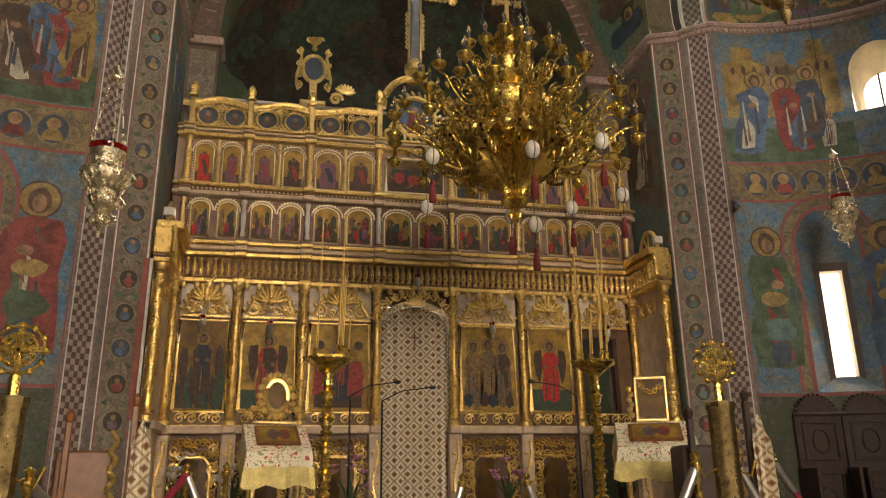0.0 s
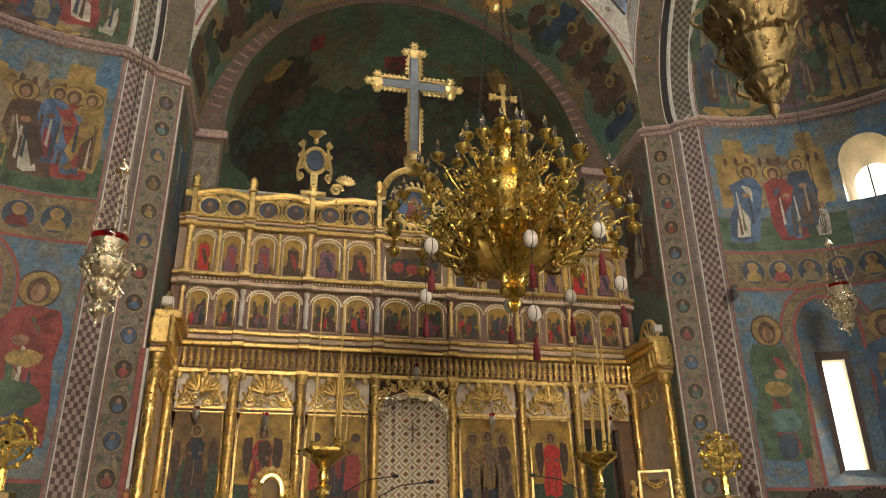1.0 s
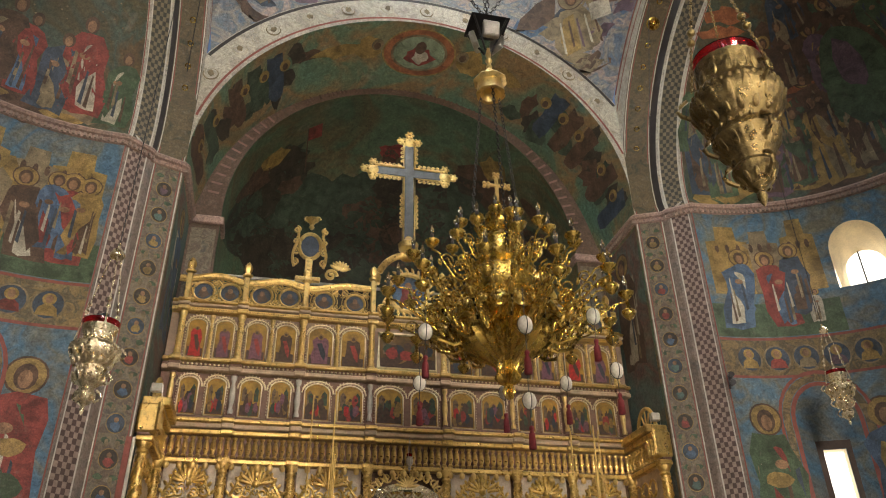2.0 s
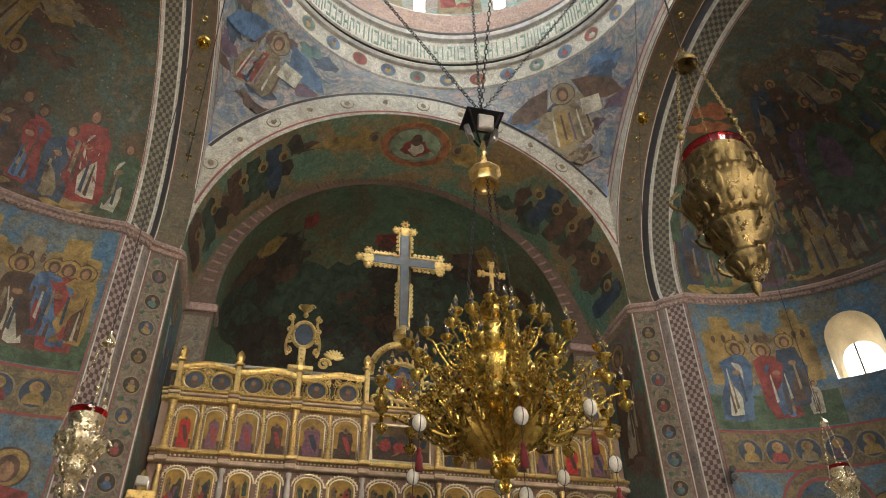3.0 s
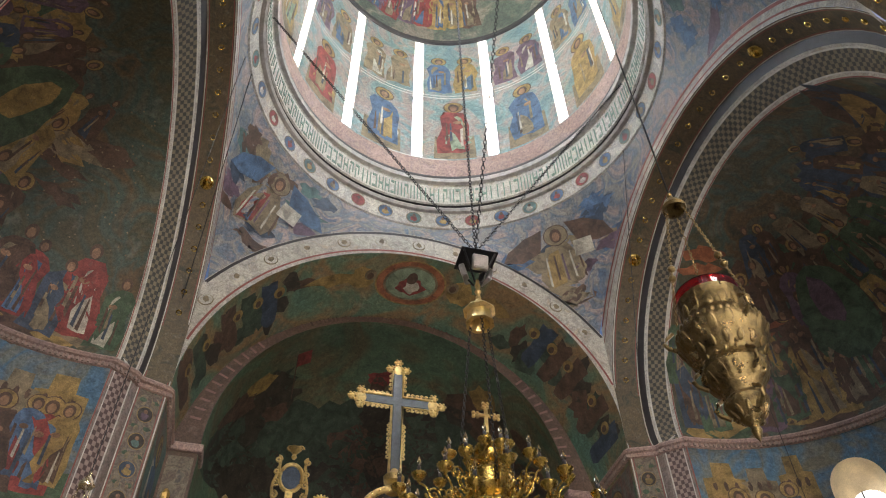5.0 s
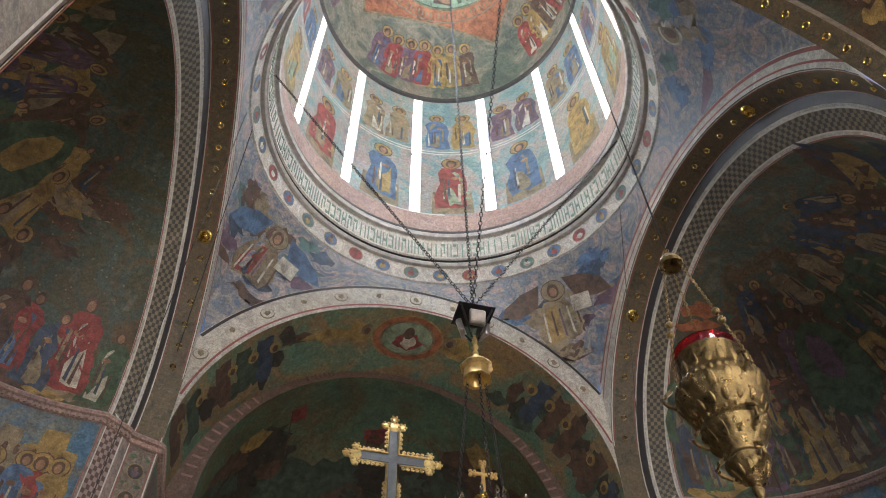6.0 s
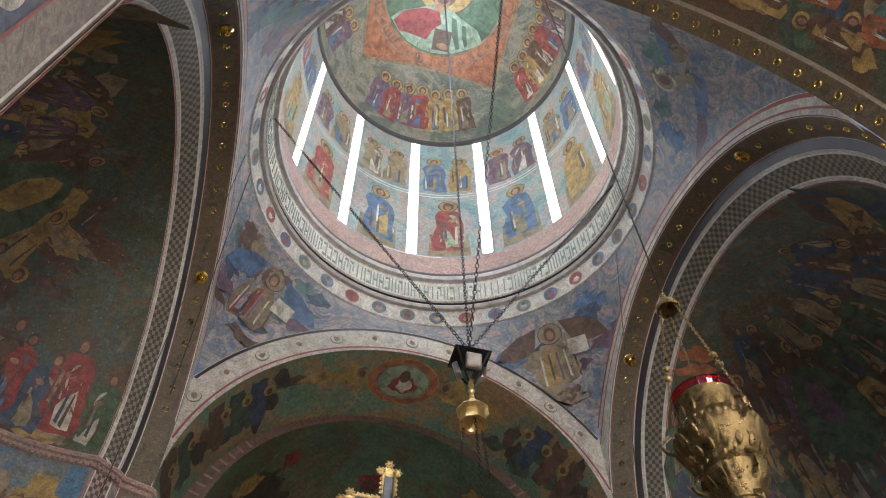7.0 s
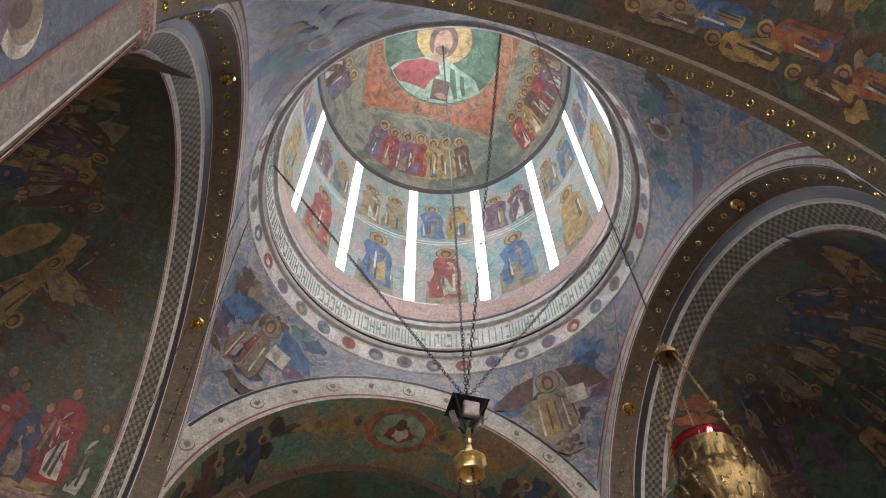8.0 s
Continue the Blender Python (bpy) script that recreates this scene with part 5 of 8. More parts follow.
def beads(bm, x0, x1, z, y, r=0.011, gap=0.03):
    k = max(1, int((x1 - x0) / gap))
    for i in range(k + 1):
        bmesh.ops.create_icosphere(bm, subdivisions=1, radius=r, matrix=Matrix.Translation((x0 + (x1 - x0) * i / k, y, z)))


# carcass: boards behind all tiers with the two door openings left free
def carcass(name, spans, mat):
    for x0, x1, z0, z1 in spans:
        bm = bmesh.new()
        box(bm, x0, x1, YI, YI + 0.12, z0, z1)
        part(name, bm, mat, screen)


carcass("lower_board", ((-3.1, -0.52, SOL, 3.6), (0.46, 2.2, SOL, 3.6), (2.72, 3.1, SOL, 3.6), (-0.52, 0.46, 3.3, 3.6), (2.2, 2.72, 2.95, 3.6)), "umber_shade_board")
carcass("feast_board", ((-3.1, 3.1, 4.0, 4.7),), "rose_board")
carcass("apostle_board", ((-3.1, 3.1, 4.7, 5.45),), "dusk_board")
# horizontal mouldings
for nm, z0, z1, pr, mt in (("plinth", SOL, 0.55, 0.1, "cream_board"), ("socle_ledge", 1.7, 1.79, 0.12, "cream_board"), ("frieze_ground", 3.5, 3.82, 0.05, "rose_board"), ("architrave", 3.48, 3.54, 0.1, "gold_leaf"),
                           ("cornice_lower", 3.8, 3.86, 0.16, "gold_leaf"), ("cornice_upper", 3.86, 3.92, 0.22, "cream_board"), ("cornice_edge", 3.92, 3.97, 0.26, "gold_leaf"), ("feast_sill", 3.97, 4.03, 0.14, "rose_board"),
                           ("middle_ledge", 4.6, 4.66, 0.12, "cream_board"), ("middle_fascia", 4.66, 4.71, 0.09, "rose_board"), ("middle_edge", 4.71, 4.76, 0.14, "pale_gold"),
                           ("top_ledge", 5.4, 5.46, 0.1, "pale_gold"), ("top_fascia", 5.46, 5.5, 0.14, "cream_board"), ("top_edge", 5.5, 5.54, 0.16, "gold_leaf")):
    bm = bmesh.new()
    if nm in ("plinth", "socle_ledge"):
        bar(bm, -3.1, -0.52, z0, z1, pr)
        bar(bm, 0.46, 3.1, z0, z1, pr)
    else:
        bar(bm, -3.1, 3.1, z0, z1, pr)
    # the ledges break forward over each post
    if nm not in ("frieze_ground", "plinth"):
        for x in COLS:
            bar(bm, x - 0.075, x + 0.075, z0 + 0.002, z1 + 0.004, pr + 0.04)
    if nm in ("middle_edge", "top_ledge"):
        beads(bm, -3.05, 3.05, (z0 + z1) / 2, YI - pr - 0.006)
    part(nm, bm, mt, screen)
# balusters of the frieze
bm = bmesh.new()
lathe(bm, ((0.0, 0.0), (0.03, 0.0), (0.034, 0.02), (0.02, 0.04), (0.034, 0.09), (0.03, 0.16), (0.018, 0.2), (0.032, 0.225), (0.032, 0.24), (0, 0.24)), seg=8)
first = part("frieze_baluster", bm, "gold_leaf", screen)
first.location = (-3.0, YI - 0.075, 3.55)
for i in range(1, 76):
    x = -3.0 + i * 0.08
    ob = new("frieze_baluster", first.data)
    ob.parent, ob.location = screen, (x, YI - 0.075, 3.55)
# wing returns along the piers
for s in (-1, 1):
    bm = bmesh.new()
    box(bm, s * 3.0, s * 3.1, 8.5, YI, SOL, 3.6)
    part("wing_board", bm, "cream_board", screen)
    for nm, z0, z1, pr, mt in (("wing_ledge", 1.7, 1.79, 0.1, "cream_board"), ("wing_architrave", 3.48, 3.54, 0.08, "gold_leaf"), ("wing_cornice", 3.8, 3.87, 0.14, "gold_leaf"), ("wing_cornice_edge", 3.87, 3.97, 0.2, "gold_leaf"), ("wing_frieze", 3.54, 3.8, 0.04, "rose_board")):
        bm = bmesh.new()
        box(bm, s * 3.1, s * (3.0 - pr), 8.36, YI, z0, z1, 0.012)
        part(nm, bm, mt, screen)
    for k in range(10):
        ob = new("frieze_baluster", first.data)
        ob.parent, ob.location = screen, (s * 2.94, 8.47 + k * 0.085, 3.55)
    bm = bmesh.new()
    carved_column(bm, s * 3.02, 8.46, 1.79, 3.5, 0.06, 2)
    part("wing_column", bm, "gold_leaf", screen)
    bm = bmesh.new()
    box(bm, s * 2.94, s * 3.12, 8.36, 8.56, SOL, 1.79, 0.02)
    part("wing_pedestal", bm, "cream_board", screen)
    bm = bmesh.new()
    box(bm, s * 2.9, s * 3.12, 8.34, 8.58, 3.56, 3.9, 0.03)
    for q in range(3):
        tube(bm, [(s * 2.9, 8.36 + 0.09 * q, 3.6 + 0.3 * t) for t in (0, 0.5, 1)], 0.03, 6)
    part("wing_capital", bm, "gold_leaf", screen)
    bm = bmesh.new()
    for q in range(3):
        tube(bm, [(s * 2.99, y, z) for y, _, z in [(8.75 + 0.2 * q + 0.08 * math.cos(a), 0, 3.28 + 0.1 * math.sin(a)) for a in (i * 0.5 for i in range(13))]], 0.016, 5)
    part("wing_carving", bm, "gold_leaf", screen)
    # small scroll pediment that stands on the wing cornice
    bm = bmesh.new()
    tube(bm, [(s * 3.0, 8.7 + 0.24 * math.cos(a), 3.97 + 0.3 * math.sin(a)) for a in (math.pi * i / 14 for i in range(15))], 0.025, 6)
    for a in (0.5, 1.05, 1.57, 2.1, 2.64):
        tube(bm, [(s * 3.0, 8.7, 3.98), (s * 3.0, 8.7 + 0.2 * math.cos(a), 3.97 + 0.26 * math.sin(a))], 0.012, 5)
    part("wing_pediment", bm, "pale_gold", screen)
for x0, x1, mt in ((-3.115, -3.085, "white_line"), (-3.18, -3.118, "red_line")):
    bm = bmesh.new()
    box(bm, x0, x1, 8.3, 8.345, 1.79, 3.5, 0.004)
    part("edge_board", bm, mt, screen)
# lower columns and pedestals
for i, x in enumerate(COLS):
    bm = bmesh.new()
    carved_column(bm, x, YI - 0.07, 1.79, 3.5, 0.052, i)
    part("column", bm, "gold_leaf", screen)
    bm = bmesh.new()
    box(bm, x - 0.08, x + 0.08, YI - 0.11, YI + 0.02, 0.55, 1.7, 0.012)
    part("pedestal", bm, "cream_board", screen)
    bm = bmesh.new()
    tube(bm, [(x + 0.03 * math.sin(t * 9), YI - 0.125, 0.62 + t) for t in (j / 16 for j in range(17))], 0.016, 5)
    for j in range(9):
        leaf(bm, (x, 0.68 + j * 0.11), 0.6 + (j % 2) * 2, 0.07, 0.035, YI - 0.125)
    part("pedestal_carving", bm, "gold_leaf", screen)
# posts of the two upper tiers
for i, x in enumerate(COLS):
    bm = bmesh.new()
    box(bm, x - 0.04, x + 0.04, YI - 0.06, YI, 4.03, 4.6, 0.01)
    part("feast_post", bm, "rose_board", screen)
    bm = bmesh.new()
    lathe(bm, ((0.03, 0), (0.035, 0.03), (0.022, 0.08), (0.036, 0.2), (0.03, 0.32), (0.02, 0.4), (0.036, 0.44), (0.036, 0.48)), (x, YI - 0.075, 4.08), 10)
    part("feast_colonnette", bm, "white_line" if i in (1, 2, 3) else "pale_gold", screen)
    bm = bmesh.new()
    carved_column(bm, x, YI - 0.05, 4.76, 5.4, 0.036, i)
    part("apostle_column", bm, "pale_gold", screen)
    bm = bmesh.new()
    box(bm, x - 0.036, x + 0.036, YI - 0.08, YI + 0.02, 5.54, 5.96 if abs(x) > 1.3 else 6.08, 0.012)
    part("crown_post", bm, "pale_gold", screen)
    top = 5.98 if abs(x) > 1.3 else 6.1
    bm = bmesh.new()
    lathe(bm, ((0.06, 0), (0.065, 0.03), (0.03, 0.05), (0.05, 0.09), (0.055, 0.14), (0.03, 0.2), (0.0, 0.23)), (x, YI - 0.03, top), 12, 0.08, 6)
    part("finial", bm, "gold_leaf", screen)


def scene_shapes(parent, x0, x1, z0, z1, y, kind):
    """Plain painted shapes on an icon board."""
    w, h, m = x1 - x0, z1 - z0, (x0 + x1) / 2
    f = surf_face_y(y)
    if kind == "standing":
        c = rng.choice((("scarlet", "red"), ("violet", "red"), ("scarlet", "brown"), ("violet", "night"), ("brown", "red"), ("night", "scarlet"), ("sand", "brown")))
        patch(f, (m, z0 + h * 0.1), [(-w / 2, -h * 0.1), (w / 2, -h * 0.1), (w / 2, h * 0.12), (-w / 2, h * 0.16)], "tempera_brown", parent, "painted_ground", 2, 0.002)
        patch(f, (m, z0 + h * 0.38), robe(w * 0.82, h * 0.74), "tempera_" + c[0], parent, "painted_robe", 2, 0.003)
        patch(f, (m + w * 0.06, z0 + h * 0.36), [(-w * 0.22, h * 0.22), (0, h * 0.24), (w * 0.2, -h * 0.05), (w * 0.16, -h * 0.26), (-w * 0.02, -h * 0.12)], "tempera_" + c[1], parent, "painted_robe", 2, 0.005)
        patch(f, (m, z0 + h * 0.77), oval(min(w, h) * 0.15, min(w, h) * 0.15), "tempera_ochre", parent, "painted_nimbus", 1, 0.006)
        patch(f, (m, z0 + h * 0.76), oval(min(w, h) * 0.075, min(w, h) * 0.09), "tempera_brown", parent, "painted_oval", 1, 0.008)
    else:
        patch(f, (m, z0 + h * 0.16), [(-w / 2, -h * 0.16), (w / 2, -h * 0.16), (w / 2, h * 0.14), (0, h * 0.22), (-w / 2, h * 0.12)], "tempera_brown", parent, "painted_ground", 2, 0.002)
        for q in (-1, 1):
            patch(f, (m + q * w * 0.33, z0 + h * 0.66), [(-w * 0.12, -h * 0.25), (w * 0.12, -h * 0.25), (w * 0.12, h * 0.08), (0, h * 0.18), (-w * 0.12, h * 0.08)], "tempera_" + ("sand", "green")[q > 0], parent, "painted_house", 1, 0.0025)
        for i in range(11):
            patch(f, (m + rng.uniform(-0.36, 0.36) * w, z0 + h * rng.uniform(0.15, 0.58)), blob(w * 0.13, h * 0.17, 10), "tempera_" + rng.choice(("scarlet", "brown", "violet", "green", "red", "brown", "night", "ochre")), parent, "painted_shape", 1, 0.003 + i * 0.0012)
        for i in range(3):
            patch(f, (m + (i - 1) * 0.25 * w, z0 + h * rng.uniform(0.58, 0.7)), oval(w * 0.07, w * 0.07, 10), "tempera_brown", parent, "painted_oval", 1, 0.011)


plain("bright_gold", (0.36, 0.21, 0.035), 0.55, 0.1, var=0.45, scale=9)
plain("icon_gold", (0.3, 0.175, 0.028), 0.6, 0.1, var=0.5, scale=9)
plain("old_varnish", (0.14, 0.075, 0.016), 0.6, 0.05, var=0.6, scale=5)
for nm, col in (("scarlet", (0.42, 0.02, 0.018)), ("red", (0.27, 0.035, 0.028)), ("brown", (0.06, 0.032, 0.02)), ("ochre", (0.22, 0.13, 0.04)), ("sand", (0.15, 0.1, 0.055)), ("green", (0.035, 0.06, 0.035)),
                ("violet", (0.17, 0.07, 0.1)), ("night", (0.02, 0.03, 0.045)), ("flesh", (0.16, 0.08, 0.04))):
    plain("tempera_" + nm, col, 0.68, var=0.5, scale=25)


def tall_figure(parent, m, z0, h, y, robe_c, over_c, wings="", lean=0.0):
    """A standing robed shape of a great icon: wings, robe, mantle, folds, nimbus and oval."""
    f = surf_face_y(y)

    def shape(dx, dz, pts, mat, lift, name="painted_robe"):
        patch(f, (m + dx * h, z0 + dz * h), [(px * h, pz * h) for px, pz in pts], "tempera_" + mat, parent, name, 2, lift)
    if wings:
        for q in (-1, 1):
            shape(q * 0.15, 0.62, [(-0.02 * q, 0.16), (0.08 * q, 0.14), (0.1 * q, 0.0), (0.07 * q, -0.22), (0.02 * q, -0.34), (-0.03 * q, -0.1)], wings, 0.003, "painted_wing")
    shape(0, 0.42, [(-0.07, 0.32), (-0.13, 0.22), (-0.11, 0.0), (-0.14, -0.22), (-0.12, -0.38), (-0.03, -0.36), (0.02, -0.39), (0.12, -0.36), (0.13, -0.1), (0.11, 0.1), (0.13, 0.24), (0.06, 0.32), (0, 0.34)], robe_c, 0.0045)
    shape(0.02, 0.5, [(-0.08, 0.22), (0.04, 0.24), (0.1, 0.12), (0.06, -0.06), (0.09, -0.2), (0.02, -0.26), (-0.02, -0.1), (-0.08, 0.05)], over_c, 0.006)
    for q, c in enumerate(("brown", over_c, "sand", "brown", robe_c)):
        shape(-0.08 + 0.04 * q, 0.3, [(-0.006, -0.2), (0.008, -0.2), (0.012, 0.14), (0.0, 0.16)], c, 0.0075, "painted_fold")
    for q in (-1, 1):
        shape(q * 0.07, 0.52, [(-0.03, 0.02), (0.0, 0.035), (0.035, 0.01), (0.02, -0.02), (-0.02, -0.02)], "flesh", 0.009, "painted_oval")
    patch(f, (m, z0 + 0.83 * h), oval(0.1 * h, 0.1 * h, 20), "tempera_sand", parent, "painted_nimbus", 2, 0.0045)
    patch(f, (m, z0 + 0.83 * h), oval(0.09 * h, 0.09 * h, 20), "tempera_ochre", parent, "painted_nimbus", 2, 0.006)
    patch(f, (m, z0 + 0.83 * h), oval(0.055 * h, 0.068 * h, 14), "tempera_brown", parent, "painted_oval", 2, 0.0075)
    patch(f, (m, z0 + 0.82 * h), oval(0.034 * h, 0.048 * h, 12), "tempera_flesh", parent, "painted_oval", 2, 0.009)


def great_icon_shapes(parent, x0, x1, z0, z1, y, kind):
    """What the great icons of the lowest tier show, as plain shapes."""
    w, h, m, f = x1 - x0, z1 - z0, (x0 + x1) / 2, surf_face_y(y)
    if kind == "hill":
        for i in range(9):
            patch(f, (x0 + w * (0.08 + 0.84 * i / 8), z0 + h * 0.16), blob(w * 0.13, h * (0.1 + 0.1 * (i % 3)), 12, 0.3), "tempera_" + ("night", "brown", "green")[i % 3], parent, "painted_hill", 2, 0.003 + 0.0001 * i)
        for q in (-1, 1):
            patch(f, (m + q * w * 0.38, z0 + h * 0.5), blob(w * 0.1, h * 0.22, 12, 0.2), "tempera_brown", parent, "painted_house", 2, 0.0035)
        tall_figure(parent, m, z0 + h * 0.12, h * 0.82, y, "brown", "night")
    elif kind == "winged_dark":
        patch(f, (m, z0 + h * 0.1), [(-w / 2, -h * 0.1), (w / 2, -h * 0.1), (w / 2, h * 0.1), (-w / 2, h * 0.12)], "tempera_green", parent, "painted_ground", 2, 0.002)
        tall_figure(parent, m, z0 + h * 0.03, h * 0.92, y, "red", "brown", "brown")
    elif kind == "winged_red":
        patch(f, (m, z0 + h * 0.13), [(-w / 2, -h * 0.13), (w / 2, -h * 0.13), (w / 2, h * 0.12), (-w / 2, h * 0.13)], "tempera_green", parent, "painted_ground", 2, 0.002)
        tall_figure(parent, m, z0 + h * 0.08, h * 0.86, y, "scarlet", "scarlet", "brown")
    elif kind == "throne":
        patch(f, (m, z0 + h * 0.32), [(-w * 0.42, -h * 0.3), (w * 0.42, -h * 0.3), (w * 0.4, h * 0.25), (-w * 0.4, h * 0.25)], "tempera_brown", parent, "painted_seat", 2, 0.002)
        tall_figure(parent, m, z0 + h * 0.06, h * 0.86, y, "night", "red")
        for q in (-1, 1):
            patch(f, (m + q * w * 0.3, z0 + h * 0.36), robe(w * 0.32, h * 0.4), "tempera_red", parent, "painted_robe", 2, 0.011)
            patch(f, (m + q * w * 0.34, z0 + h * 0.76), oval(w * 0.08, w * 0.08, 12), "tempera_brown", parent, "painted_oval", 2, 0.011)
    else:
        for q, (c, o) in enumerate((("sand", "ochre"), ("ochre", "sand"), ("sand", "brown"))):
            tall_figure(parent, m + (q - 1) * w * 0.28, z0 + h * (0.05 + 0.03 * (q == 1)), h * 0.86, y, c, o)
        for q in range(6):
            patch(f, (x0 + w * (0.1 + 0.16 * q), z0 + h * 0.12), blob(w * 0.09, h * 0.09, 10, 0.3), "tempera_" + ("night", "sand", "brown")[q % 3], parent, "painted_shape", 1, 0.0105)


def icon(x0, x1, z0, z1, arch, label, group, ground, kind, y=YI - 0.012, frame_mat="pearl_gilt"):
    th = thing("icon_painting", label, "icon", ((x0 + x1) / 2, y, z0), group)
    m, w = (x0 + x1) / 2, (x1 - x0) / 2
    k = 10
    if arch:
        r = w
        out = [(x0, z0), (x1, z0)] + [(m + r * math.cos(math.pi * i / k), z1 - r * 0.75 + r * 0.75 * math.sin(math.pi * i / k)) for i in range(k + 1)]
    else:
        out = [(x0, z0), (x1, z0), (x1, z1), (x0, z1)]
    bm = bmesh.new()
    vs = [bm.verts.new((x, y, z)) for x, z in out]
    bm.faces.new(vs)
    bk = [bm.verts.new((x, y + 0.011, z)) for x, z in out]
    for i in range(len(out)):
        bm.faces.new((vs[i], vs[(i + 1) % len(out)], bk[(i + 1) % len(out)], bk[i]))
    pnl = part("board", bm, ground, None)
    bm = bmesh.new()
    tube(bm, [(x, y - 0.008, z) for x, z in out + out[:1]], 0.01 if w < 0.25 else 0.024, 5)
    if w < 0.25:
        k2 = len(out)
        for (xa, za), (xb, zb) in zip(out, out[1:] + out[:1]):
            n = max(1, int(math.hypot(xb - xa, zb - za) / 0.035))
            for i in range(n):
                bmesh.ops.create_icosphere(bm, subdivisions=1, radius=0.008, matrix=Matrix.Translation((xa + (xb - xa) * i / n + (0.02 if xa == xb == x1 else -0.02 if xa == xb == x0 else 0), y - 0.01, za + (zb - za) * i / n + (0.02 if za > z0 + 0.2 and xa != xb else 0))))
    frm = part("frame", bm, frame_mat, None)
    new_parts = [pnl, frm]
    holder = thing("tmp", "", "")
    (great_icon_shapes if kind not in ("standing", "scene") else scene_shapes)(holder, x0 + 0.02, x1 - 0.02, z0 + 0.02, z1 - 0.02, y, kind)
    new_parts += list(holder.children)
    for o in new_parts:
        o.parent = th
        o.matrix_parent_inverse = Matrix.Translation(th.location).inverted()
    bpy.data.objects.remove(holder)
    return th


# great icons of the lowest tier
big = "great icons of the lowest tier"
icon(-2.87, -2.3, 1.97, 3.03, False, "dark old icon of a standing robed shape in gilt frame", big, "old_varnish", "hill", frame_mat="gold_leaf")
icon(-2.14, -1.51, 1.97, 3.03, False, "gold-ground icon with a red robed shape in gilt frame", big, "icon_gold", "winged_dark", frame_mat="gold_leaf")
icon(-1.34, -0.61, 1.97, 3.03, False, "gold-ground icon with several robed shapes in gilt frame", big, "icon_gold", "throne", frame_mat="gold_leaf")
icon(0.56, 1.28, 1.97, 3.05, False, "gold-ground icon with three pale robed shapes in gilt frame", big, "icon_gold", "three", frame_mat="gold_leaf")
icon(1.48, 2.04, 1.97, 3.05, False, "gold-ground icon with a bright red robed shape", big, "icon_gold", "winged_red", frame_mat="gold_leaf")
# feast icons and apostle icons, two to a bay
for a, b in zip(COLS, COLS[1:]):
    m = (a + b) / 2
    for x0, x1 in ((a + 0.07, m - 0.035), (m + 0.035, b - 0.07)):
        icon(x0 + 0.015, x1 - 0.015, 4.07, 4.55, True, "small arched feast icon in beaded gilt frame", "feast icons of the screen", "bright_gold", "scene")
    if abs(m) < 0.3:
        icon(a + 0.1, b - 0.1, 4.82, 5.32, False, "wide icon of dark robed shapes above the central door", "apostle icons of the screen", "old_varnish", "scene")
        continue
    for x0, x1 in ((a + 0.06, m - 0.035), (m + 0.035, b - 0.06)):
        icon(x0 + 0.02, x1 - 0.02, 4.8, 5.33, True, "small arched icon of a seated robed shape on gold", "apostle icons of the screen", "bright_gold", "standing")
    bm = bmesh.new()
    carved_column(bm, m, YI - 0.03, 4.78, 5.38, 0.022, 5)
    part("colonnette", bm, "pale_gold", screen)
# arches over the small icons
for a, b in zip(COLS, COLS[1:]):
    for z, h in ((4.42, 0.16), (5.2, 0.16)):
        m = (a + b) / 2
        if abs(m) < 0.3 and z > 5:
            continue
        for x0, x1 in ((a + 0.05, m - 0.01), (m + 0.01, b - 0.05)):
            bm = bmesh.new()
            c, r = (x0 + x1) / 2, (x1 - x0) / 2
            tube(bm, [(c + r * math.cos(t), YI - 0.035, z + h * math.sin(t)) for t in (math.pi * i / 12 for i in range(13))], 0.012, 5)
            for i in range(1, 12):
                t = math.pi * i / 12
                bmesh.ops.create_icosphere(bm, subdivisions=1, radius=0.01, matrix=Matrix.Translation((c + r * 1.0 * math.cos(t), YI - 0.055, z + h * math.sin(t) + 0.012)))
            part("icon_arch", bm, "pearl_gilt", screen)
